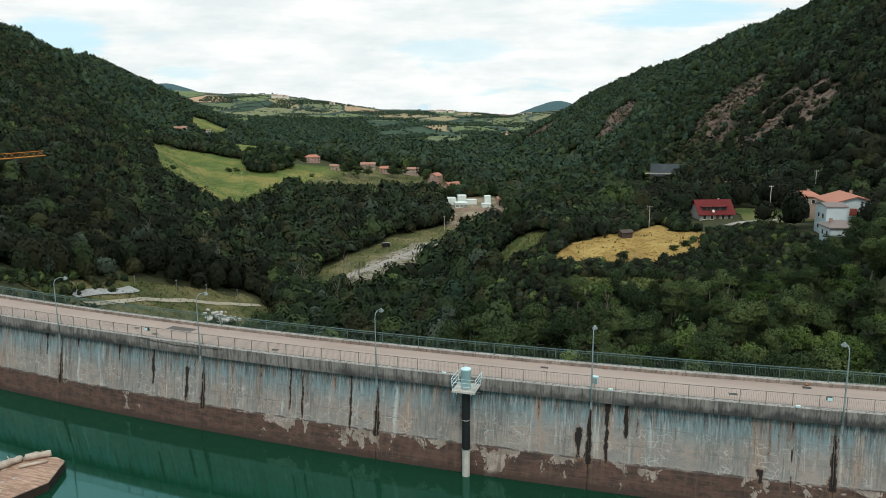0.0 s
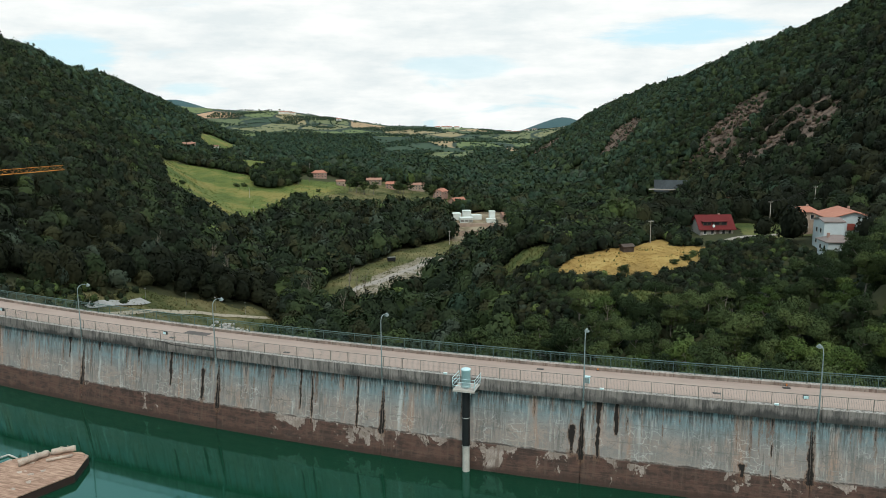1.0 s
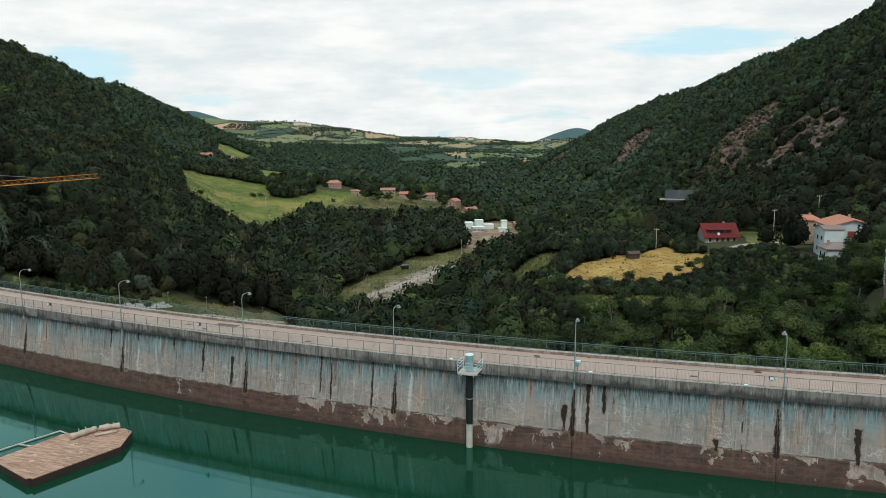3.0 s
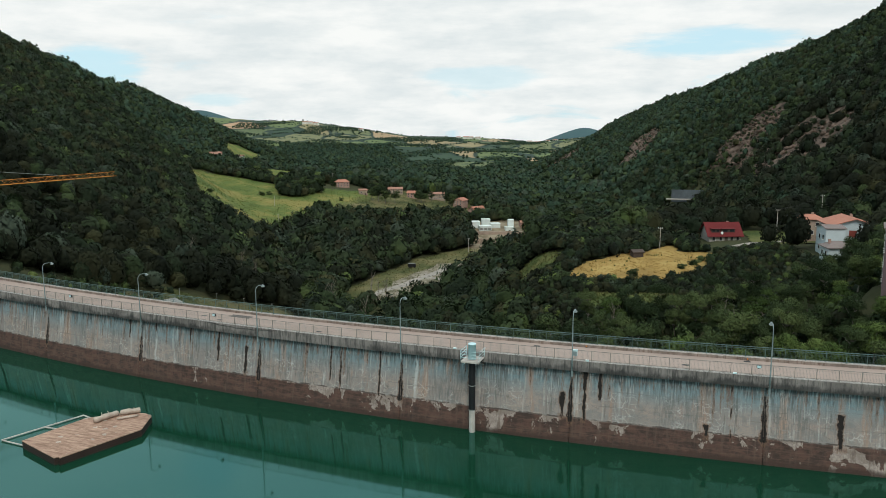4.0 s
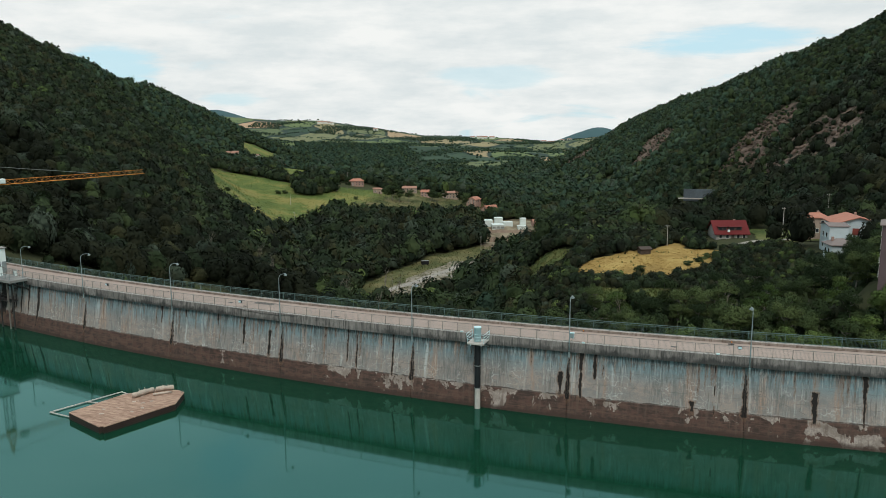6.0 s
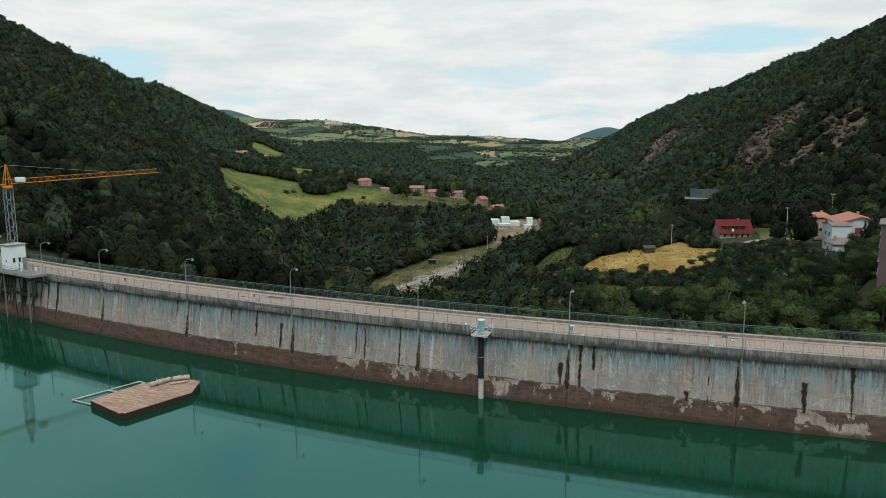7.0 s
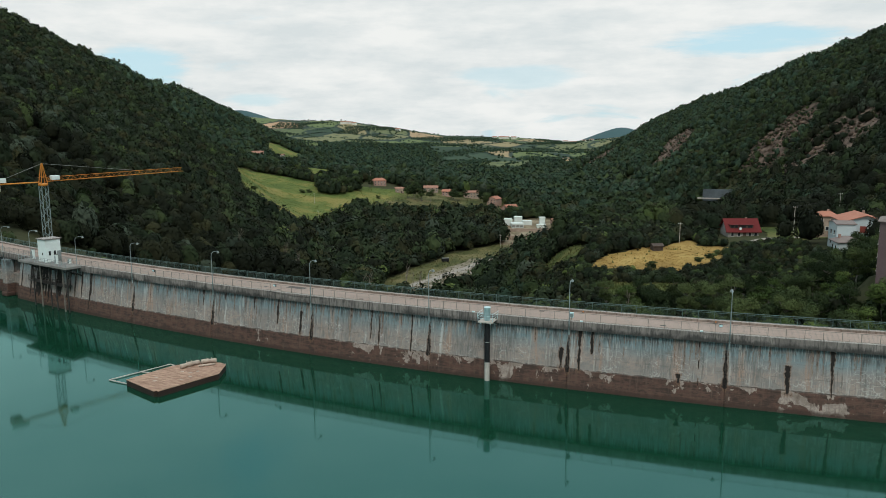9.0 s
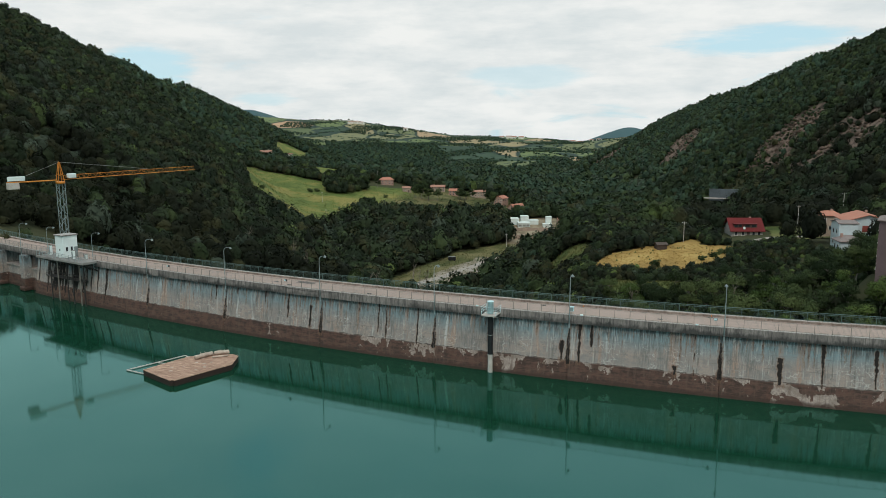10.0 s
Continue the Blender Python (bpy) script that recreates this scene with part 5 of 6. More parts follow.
M_SHUTTER = plain("red_brown_shutter", (0.24, 0.055, 0.04), 0.7, 0, 0.25, 2)
M_WOOD = plain("dark_timber", (0.07, 0.05, 0.04), 0.85, 0, 0.35, 3)


def roof_mesh(w, l, z, rise, over, hip=0.0, thick=0.22):
    """Gable or hipped roof: ridge along local x, hip gives how far its ends run in."""
    x, y = w / 2 + over, l / 2 + over
    zo = z - rise * over / (l / 2)
    bm = bmesh.new()
    top = [(-x, -y, zo), (x, -y, zo), (x, y, zo), (-x, y, zo), (-x + hip, 0, z + rise), (x - hip, 0, z + rise)]
    hi = [bm.verts.new(Vector(p) + Vector((0, 0, thick))) for p in top]
    lo = [bm.verts.new(p) for p in top]
    for f in ((0, 1, 5, 4), (2, 3, 4, 5), (1, 2, 5), (3, 0, 4)):
        if len(f) == 3 and hip == 0:
            continue
        bm.faces.new([hi[i] for i in f])
        bm.faces.new([lo[i] for i in f][::-1])
    ring = (0, 1, 2, 3) if hip else (0, 1, 5, 2, 3, 4)
    for i in range(len(ring)):
        a, b = ring[i], ring[(i + 1) % len(ring)]
        bm.faces.new((lo[a], lo[b], hi[b], hi[a]))
    bmesh.ops.recalc_face_normals(bm, faces=bm.faces)
    return bm


def walls_mesh(w, l, h, rise, hip):
    """Walls down into the slope, with gables where the roof is not hipped."""
    bm = bmesh.new()
    x, y, d = w / 2, l / 2, -4.0
    lo = [bm.verts.new((sx * x, sy * y, d)) for sx, sy in ((-1, -1), (1, -1), (1, 1), (-1, 1))]
    hi = [bm.verts.new((sx * x, sy * y, h)) for sx, sy in ((-1, -1), (1, -1), (1, 1), (-1, 1))]
    bm.faces.new(lo[::-1])
    bm.faces.new((lo[0], lo[1], hi[1], hi[0]))
    bm.faces.new((lo[2], lo[3], hi[3], hi[2]))
    if hip:
        bm.faces.new((lo[1], lo[2], hi[2], hi[1]))
        bm.faces.new((lo[3], lo[0], hi[0], hi[3]))
        bm.faces.new(hi)
    else:
        e, g = bm.verts.new((x, 0, h + rise)), bm.verts.new((-x, 0, h + rise))
        bm.faces.new((lo[1], lo[2], hi[2], e, hi[1]))
        bm.faces.new((lo[3], lo[0], hi[0], g, hi[3]))
        bm.faces.new((hi[0], hi[1], e, g))
        bm.faces.new((hi[2], hi[3], g, e))
    bmesh.ops.recalc_face_normals(bm, faces=bm.faces)
    return bm


def add_window(t, side, u, z, w, l, ww=0.95, wh=1.3, shutter=None):
    """A window on a wall: side is 'f' (local -y), 'b' (+y), 'r' (+x) or 'l' (-x); u along it."""
    m = {"f": pose(u, -l / 2, z), "b": pose(u, l / 2, z, 0, 0, 180), "r": pose(w / 2, u, z, 0, 0, 90), "l": pose(-w / 2, u, z, 0, 0, -90)}[side]
    fr = box(0, -0.03, 0, ww + 0.2, 0.1, wh + 0.2, 0.0, m=m)
    win = part("window", fr, shutter if shutter else M_CREAM, t)
    part("pane", box(0, -0.07, 0, ww, 0.06, wh, 0.0, m=m), shutter if shutter else M_PANE, win)
    part("sill", box(0, -0.1, -wh / 2 - 0.1, ww + 0.35, 0.25, 0.1, 0.0, m=m), M_CREAM, win)


def house(a, d, yaw, w, l, h, rise, wall, roof, label, z=None, hip=0.0, over=0.5, windows=(), chimney=None, door=None, name="house", shutter=None, dz=0.0):
    """A house; its front is local -y and faces up the valley at yaw 0 of the plan."""
    x, y = to_world(a, d)
    zz = float(height(a, d)) + dz if z is None else z
    t = thing(name, pose(x, y, zz, 0, 0, 20 + yaw), label, name.replace("_", " "))
    part("wall", walls_mesh(w, l, h, rise, hip), wall, t)
    rf = part("roof", roof_mesh(w, l, h, rise, over, hip), roof, t)
    for side, u, wz in windows:
        add_window(t, side, u, wz, w, l, 1.9 if shutter else 0.95, 2.0 if shutter else 1.3, shutter)
    if chimney:
        cx, cy = chimney
        ch = part("chimney", box(cx, cy, h + rise * 0.9, 0.7, 0.7, 1.8, 0.03), M_PINK, rf)
    if door:
        side, u = door
        m = {"f": pose(u, -l / 2, 1.05), "r": pose(w / 2, u, 1.05, 0, 0, 90), "l": pose(-w / 2, u, 1.05, 0, 0, -90)}[side]
        part("door", box(0, -0.04, 0, 1.1, 0.1, 2.1, 0.0, m=m), M_WOOD, t)
    return t


# red-roofed house above the hay field
rh_ = house(105.7, 275.5, 0, 11.8, 9.0, 2.9, 4.0, M_GREYWALL, M_REDROOF, "low house with dark red sheet roof and dormers", z=-7.6, over=0.8,
            windows=[("f", -4.2, 1.4), ("f", -1.6, 1.4), ("f", 2.4, 1.4), ("f", 4.6, 1.4)], chimney=(2.5, 0.6), door=("f", 0.4))
for dx, dw in ((-3.3, 3.0), (1.4, 4.8)):
    dm = part("dormer", box(dx, -2.6, 4.35, dw, 2.6, 1.3, 0.02), M_WOOD, rh_)
    part("dormer_roof", box(dx, -2.7, 5.08, dw + 0.6, 3.2, 0.16, 0.02), M_REDROOF, dm)
    for i in range(2):
        part("dormer_window", box(dx + (i - 0.5) * dw * 0.5, -3.92, 4.35, dw * 0.32, 0.06, 0.8, 0.0), M_PANE, dm)
part("satellite_dish", lathe([(0.05, 0.0), (0.4, 0.1), (0.55, 0.25), (0.5, 0.25)], 12), M_WHITE, rh_).matrix_local = pose(-1.4, -4.7, 3.6, 80, 0, 10)

# white house group: main house, middle wing, low annex, neighbour behind
house(132.4, 238.5, -104, 15.0, 13.0, 8.9, 2.0, M_PLASTER, M_TILE, "large white house with orange tiled gable roof and red shutters", z=-5.4, over=0.9, shutter=M_SHUTTER,
      windows=[("r", -4.2, 6.3), ("r", -0.6, 6.3), ("r", 3.4, 6.3), ("r", 3.4, 2.4), ("r", -0.6, 2.4), ("r", -4.2, 2.4), ("f", -4.0, 6.3), ("f", 0.0, 6.3), ("f", 4.0, 6.3)], chimney=(-3.0, 1.5))
house(122.6, 230.5, -8, 5.6, 8.0, 10.2, 0.7, M_PLASTER, M_GREYROOF, "tall narrow white house wing with flat grey roof", z=-7.0, over=0.35,
      windows=[("l", 1.0, 7.4), ("l", -2.0, 7.4), ("l", 1.0, 4.0)])
house(120.4, 222.0, -8, 7.4, 7.0, 6.6, 1.4, M_PLASTER, M_GREYROOF, "low white annex with hipped grey-brown roof", z=-8.0, hip=3.0, over=0.6,
      windows=[("l", -1.5, 4.6), ("l", 1.5, 4.6), ("l", 0, 1.8), ("f", 2.6, 4.6)], chimney=(-2.5, -0.4))
house(131.5, 261.5, -10, 7.2, 7.0, 6.2, 1.3, M_STONE, M_TILE, "small stone house with hipped orange roof", z=-3.8, hip=2.6, over=0.6,
      windows=[("f", -2, 4.4), ("f", 1.6, 4.4), ("l", 0, 4.4), ("f", 0, 1.6)], chimney=(1.0, 0.3))
house(104.4, 160.7, -30.6, 13.0, 10.0, 13.2, 1.2, M_MAUVE, M_GREYROOF, "tall mauve plastered apartment house with flat eaves", z=-0.9, hip=4.0, over=0.5,
      windows=[(s, u, z) for s in ("f", "l") for u in (-3.2, 0.0, 3.2) for z in (2.0, 5.2, 8.4, 11.4)])
house(160.8, 386, 10, 5.0, 5.0, 4.2, 1.2, M_CREAM, M_TILE2, "small cream house on the wooded slope", z=-11.4, windows=[("f", 0.0, 2.6)])

# farm and hamlet
house(-99, 778, 20, 13.5, 9.0, 5.8, 2.2, M_PINK, M_TILE, "pink farmhouse with bright tiled roof above the meadow", windows=[(s, u, z) for s in ("f",) for u in (-5, -1.5, 2, 5) for z in (1.8, 4.2)], chimney=(3, 1), hip=3.0, dz=-0.5)
house(-74, 748, 10, 9.0, 7.0, 4.6, 1.2, M_STONE, M_TILE2, "small stone barn by the meadow", windows=[("f", -2, 2.4)], door=("f", 1.8))
house(-43, 776, 0, 15.0, 8.0, 5.0, 1.8, M_STONE, M_TILE2, "long stone farm building in the hamlet", windows=[("f", u, z) for u in (-6, -2, 2, 6) for z in (1.6, 3.8)], chimney=(-4, 1))
house(-25, 764, -12, 10.0, 8.0, 5.2, 1.9, M_PINK, M_TILE, "pink house with orange roof in the hamlet", windows=[("f", u, z) for u in (-3.2, 0, 3.2) for z in (1.6, 4.0)], chimney=(2, 1))
house(0, 772, 6, 16.0, 8.0, 6.0, 1.5, M_STONE, M_TILE2, "tall stone house with low tiled roof in the hamlet", windows=[("f", u, z) for u in (-6, -3, 0, 3, 6) for z in (1.8, 4.4)], chimney=(-5, 1))
house(24, 742, 62, 13.0, 10.0, 7.6, 2.4, M_PINK, M_TILE, "large pink house with gabled orange roof in the hamlet", windows=[("l", u, z) for u in (-3, 0, 3) for z in (1.8, 4.2, 6.4)] + [("f", u, 5.8) for u in (-5, 0, 5)], chimney=(2, 1))
house(34, 626, 40, 13.0, 9.0, 5.6, 3.0, M_PINK, M_TILE, "brick barn with orange roof and dark open front", windows=[("l", -2.5, 3.0), ("f", -4, 3.0)], door=("l", 1.5), name="barn", dz=2.0)
house(-266, 902, 10, 14.0, 9.0, 6.5, 2.2, M_STONE, M_TILE2, "old stone farmhouse high on the slope", windows=[("f", u, z) for u in (-4, 0, 4) for z in (2, 4.8)], chimney=(3, 1), dz=1.0)
for sa, sd, sw in ((-258, 985, 9), (-243, 992, 10), (-228, 1000, 9)):
    house(sa, sd, 8, sw, 6.0, 3.2, 1.2, M_CREAM, M_TILE2, "low shed with pale tiled roof", name="shed", windows=[("f", -2.0, 1.8)], door=("f", 1.5), dz=1.5)
house(68.5, 253.5, 10, 3.6, 3.0, 2.2, 0.6, M_WOOD, M_WOOD, "dark timber hut beside the hay field", name="hut", door=("f", 0.5), over=0.4)


# white plant: boxes of different heights round a yard
def plant_block(a, d, w, l, h, label, parapet=0.4, bays=0, dz=0.0):
    x, y = to_world(a, d)
    t = thing("plant_building", pose(x, y, float(height(a, d)) + dz, 0, 0, 24), label, "plant building", "white plant buildings")
    part("wall", box(0, 0, h / 2 - 2, w, l, h + 4, 0.06), M_PLANT, t)
    part("parapet", box(0, 0, h + parapet / 2, w + 0.3, l + 0.3, parapet, 0.04), M_PLANT, t)
    for i in range(bays):
        part("panel", box(-w / 2 + (i + 0.5) * w / bays, -l / 2 - 0.04, h * 0.45, w / bays * 0.8, 0.1, h * 0.5, 0.0), M_STEEL, t)
    return t


plant_block(28, 554, 8, 8, 4.7, "white box-like plant building with parapet")
plant_block(35.5, 545, 9, 8, 3.1, "low white plant building with a grey gate", bays=3)
plant_block(37, 559, 6, 6, 5.6, "white plant building with a raised head")
plant_block(43.5, 552, 7, 7, 3.6, "white plant building with parapet")
plant_block(53.5, 544, 6.5, 5, 2.2, "low white pump house below the tower")
plant_block(54.8, 549, 4.2, 4.2, 6.6, "slender white tower of the plant", 0.7)
house(66, 556, 10, 7, 6, 3.6, 1.4, M_PINK, M_TILE2, "small brick shed beside the white tower", name="shed", windows=[("f", 0, 2.0)])


def terrace_wall(a0, d0, a1, d1, h, label, material, lift=0.0, base=None):
    """A retaining wall between two points of the plan."""
    (x0, y0), (x1, y1) = to_world(a0, d0), to_world(a1, d1)
    L = math.hypot(x1 - x0, y1 - y0)
    zz = float(min(height(a0, d0), height(a1, d1))) + lift if base is None else base
    t = thing("retaining_wall", pose((x0 + x1) / 2, (y0 + y1) / 2, zz, 0, 0, math.degrees(math.atan2(y1 - y0, x1 - x0))), label, "wall", kind="structure")
    part("body", box(0, 0, h / 2 - 1.5, L, 0.8, h + 3, 0.05), material, t)
    part("cap", box(0, 0, h + 0.1, L + 0.1, 1.0, 0.2, 0.03), material, t)
    return t, L


terrace_wall(26, 528, 66, 524, 2.6, "brown stone terrace wall below the plant", M_STONE)
terrace_wall(26, 498, 60, 502, 3.0, "brown stone terrace wall", M_STONE)
terrace_wall(28, 474, 56, 480, 3.0, "reddish stone terrace wall at the river works", M_PINK)


def gallery_wall(a0, d0, a1, d1, h, n, label, base=None):
    t, L = terrace_wall(a0, d0, a1, d1, h, label, M_GALLERY, 2.0, base)
    for i in range(n):
        x = -L / 2 + (i + 0.5) * L / n
        part("buttress", box(x, -0.6, h / 2 - 0.5, 0.7, 0.6, h + 1, 0.04), M_GALLERY, t)
    part("road_edge", box(0, -2.6, -0.4, L + 8, 1.2, 1.0, 0.05), M_PALE, t)


M_GALLERY = plain("dark_blue_grey_concrete", (0.105, 0.125, 0.138), 0.9, 0, 0.3, 0.6)
gallery_wall(199.5, 628, 231.6, 616, 7.2, 16, "dark buttressed retaining wall along the hill road", -23.6)
gallery_wall(178, 905, 212, 880, 4.0, 14, "long grey retaining wall on the hill road")


# ---- posts, small lamps and wires beyond the dam ----
def utility_pole(a, d, h, label="grey wooden utility pole with crossarm"):
    x, y = to_world(a, d)
    t = thing("utility_pole", pose(x, y, float(height(a, d)) - 0.5, 0, 0, 20), label, "utility pole", "utility poles")
    part("shaft", tube((0, 0, 0), (0, 0, h), 0.16, 0.10, 8), M_PALE, t)
    part("crossarm", box(0, 0, h - 0.5, 1.6, 0.12, 0.12), M_PALE, t)
    for x in (-0.7, 0, 0.7):
        part("insulator", tube((x, 0, h - 0.44), (x, 0, h - 0.18), 0.06, n=6), M_WHITE, t)
    return Vector((*to_world(a, d), float(height(a, d)) - 0.5 + h - 0.2))


def path_lamp(a, d, h, label="thin grey lamp post beside the path"):
    x, y = to_world(a, d)
    t = thing("lamp_post", pose(x, y, float(height(a, d)), 0, 0, 20), label, "lamp post", "lamp posts beyond the dam")
    part("pole", tube((0, 0, 0), (0, 0, h), 0.09, 0.06, 8), M_STEEL, t)
    part("head", lathe([(0.08, h), (0.3, h + 0.1), (0.34, h + 0.25), (0.1, h + 0.45)], 10), M_STEEL, t)


for a, d in ((-90, 256), (-82, 272), (-75, 283), (-67, 295)):
    path_lamp(a, d, 4.6)
_tips = [utility_pole(125, 272, 11.5), utility_pole(148, 285, 11.0)]
utility_pole(79, 262, 9.0)
utility_pole(20, 470, 10.0)
utility_pole(-120, 560, 10.0)
utility_pole(-140, 640, 10.0)
utility_pole(-110, 790, 12.0)
for tp, tq in ((_tips[0], _tips[1]),):
    for o in (-0.6, 0.6):
        w = thing("wire", pose(0, 0, 0), "thin dark overhead wire between poles", "wire")
        part("strand", sweep([tp.lerp(tq, i / 10) + Vector((o, 0, -1.0 * math.sin(math.pi * i / 10))) for i in range(11)], 0.03, 4), M_STEELDARK, w)
_x, _y = to_world(146, 262)
hill_lamp = street_lamp(pose(_x, _y, float(height(146, 262)) + 0.1, 0, 0, 110))
tagged(hill_lamp, "grey street lamp by the road above the houses", "street lamp", "lamp posts beyond the dam")


def truck(a, d):
    x, y = to_world(a, d)
    t = thing("trailer", pose(x, y, float(height(a, d)) + 0.55, 0, 0, 30), "dark closed trailer parked beside the track", "trailer")
    part("body", box(0, 0, 1.5, 4.6, 2.2, 1.9, 0.12), M_BLACK, t)
    part("roof", box(0, 0, 2.5, 4.5, 2.1, 0.12, 0.04), M_STEEL, t)
    for x in (-1.4, 1.4):
        for y in (-1.0, 1.0):
            part("wheel", tube((x, y - 0.12, 0.4), (x, y + 0.12, 0.4), 0.4, n=12), M_BLACK, t)


truck(-15, 430)


# far farmsteads on the hill crests
def far_farm(q, d, w, wall, roof, label):
    house(q * d, d, random.uniform(-30, 30), w, w * 0.6, 6.0, 2.0, wall, roof, label, name="farmhouse", over=0.4, dz=0.0,
          windows=[("f", u, z) for u in (-w * 0.25, w * 0.25) for z in (1.8, 4.4)])


for q, d, w in ((-0.175, 2380, 16), (-0.168, 2390, 22), (-0.160, 2385, 18), (-0.10, 2300, 14), (0.030, 2420, 14), (0.040, 2430, 20), (0.047, 2425, 14), (0.056, 2430, 16), (0.125, 2400, 18), (0.135, 2410, 24), (0.150, 2400, 16), (0.16, 2390, 14)):
    far_farm(q, d, w, M_CREAM, M_TILE2, "pale farmhouse on the far hill crest")

# ---- woods ----
def unit(v):
    return v / np.linalg.norm(v, axis=1)[:, None]


def leaf_faces(r, c, u, size, stretch=0.55):
    """Triangular leaf clumps at c, lying roughly across the outward way u, wound to face outward."""
    n = len(c)
    e1 = r.normal(size=(n, 3))
    e1 = unit(e1 - 0.8 * (e1 * u).sum(1)[:, None] * u)
    e2 = unit(np.cross(unit(u + 0.28 * r.normal(size=(n, 3))), e1))
    s = (size * r.uniform(0.6, 1.4, n))[:, None]
    return np.stack([c - e1 * s - e2 * s * stretch, c + e1 * s - e2 * s * stretch * 1.2, c + e2 * s], 1).reshape(-1, 3)


def crown_template(seed, leaves, size, tall=1.25, sub=1, core=0.8):
    """A crown about 1 in radius, standing on z = 0: an uneven core and a shell of leaf clumps. Corners, normals, faces."""
    r = np.random.RandomState(seed)
    bm = bmesh.new()
    bmesh.ops.create_icosphere(bm, subdivisions=sub, radius=1.0)
    v = np.array([p.co for p in bm.verts])
    v /= np.linalg.norm(v, axis=1)[:, None]
    f = np.array([[p.index for p in t.verts] for t in bm.faces])
    bm.free()
    lobes = unit(r.normal(size=(9, 3)) * np.array([1, 1, 0.8]) + np.array([0, 0, 0.2]))
    amp = r.uniform(0.10, 0.45, 9)

    def swell(u):
        return 0.68 + (np.maximum(u @ lobes.T - 0.5, 0) * 1.7 * amp).sum(1)

    def facing(u):
        near = np.maximum(u @ lobes.T - 0.5, 0) * amp
        return unit(u + 1.6 * (near @ lobes) - 0.55 * u * near.sum(1)[:, None] + 0.12 * r.normal(size=u.shape) + np.array([0, 0, 0.15]))
    cv = v * (swell(v) * core * r.uniform(0.82, 1.14, len(v)))[:, None]
    u = unit(r.normal(size=(leaves, 3)))
    u[:, 2] = np.where(u[:, 2] < -0.45, -u[:, 2], u[:, 2])
    c = u * (swell(u) * r.uniform(0.88, 1.09, leaves))[:, None]
    lv = leaf_faces(r, c, u, size)
    lf = np.arange(leaves * 3).reshape(-1, 3) + len(cv)
    V = np.concatenate([cv, lv])
    N = np.concatenate([unit(facing(v) + 0.3 * r.normal(size=v.shape)), np.repeat(facing(u), 3, 0)])
    V[:, 2] = V[:, 2] * tall + tall * 0.75
    return V, N, np.concatenate([f, lf])


def scatter(n, a0, a1, d0, d1, seed):
    r = np.random.RandomState(seed)
    return r.uniform(a0, a1, n), r.uniform(d0, d1, n), r


def build_woods(name, label, A, D, R, templates, mats, seed, weights):
    """All crowns of one stretch of wood as one mesh; every tree has one of the leaf colours and its own tone."""
    r = np.random.RandomState(seed)
    weights = list(weights) + [0] * (len(mats) - len(weights))
    Z = height(A, D)
    X, Y = to_world(A, D)
    V, N, F, M, T, off = [], [], [], [], [], 0
    for i in range(len(A)):
        tv, tn, tf = templates[r.randint(len(templates))]
        th = r.uniform(0, 6.28)
        c, s = math.cos(th), math.sin(th)
        h = R[i] * r.uniform(0.72, 1.28)
        V.append(np.stack([(tv[:, 0] * c - tv[:, 1] * s) * R[i] + X[i], (tv[:, 0] * s + tv[:, 1] * c) * R[i] + Y[i], tv[:, 2] * h + Z[i] + R[i] * 0.2], 1))
        N.append(np.stack([tn[:, 0] * c - tn[:, 1] * s, tn[:, 0] * s + tn[:, 1] * c, tn[:, 2]], 1))
        F.append(tf + off)
        M.append(np.full(len(tf), r.choice(len(mats), p=weights)))
        T.append(np.full(len(tv), r.beta(1.7, 1.7)))
        off += len(tv)
    ob = mesh_object(name, np.concatenate(V), np.concatenate(F), mats, np.concatenate(M), True, None, np.concatenate(N), np.concatenate(T))
    return tagged(ob, label, "woods", kind="stuff")


BUILDINGS = [(106, 274, 10), (132, 239, 11), (119, 224, 10), (131, 261, 10), (125, 250, 8), (103, 161, 6.5), (-98, 770, 24), (-76, 748, 8), (34, 626, 10), (-266, 896, 15), (-246, 990, 20),
             (203, 615, 13), (215, 610, 15), (228, 606, 13), (68, 253, 4), (161, 385, 6), (154, 366, 11), (-258, 874, 12), (-240, 972, 10), (195, 890, 14)]


def open_land(a, d):
    """True where no trees stand: meadow, fields, tracks, buildings, water, dam."""
    x, y = to_world(a, d)
    t = y - dam_y(x)
    no = (t < np.where(x < -70, 9.5, 13))
    no |= inside(LOWZONE, a, d)
    for poly in (MEADOW, HIGH_MEADOW, SIDE_MEADOW, HAMLET_MEADOW, FIELD, FIELD_END, GLADE, STRIP, RIVERBED, BANK, BANK_FOOT, YARD, ROADSIDE, GARDEN):
        no |= inside(poly, a, d)
    no &= ~inside(COPSE, a, d)
    for ba, bd, br in BUILDINGS:
        no |= np.hypot(a - ba, d - bd) < br
    return no


def on_scree(a, d):
    no = np.zeros(a.shape, bool)
    for poly in SCREES:
        no |= inside(poly, a + 4 * wave(a, d, 77, 25), d + 6 * wave(a, d, 78, 30))
    # bare runs follow the fall of the slope
    return no & (wave(a * 0.16, d, 79, 30) > np.where(d < 640, -0.1, -0.9))


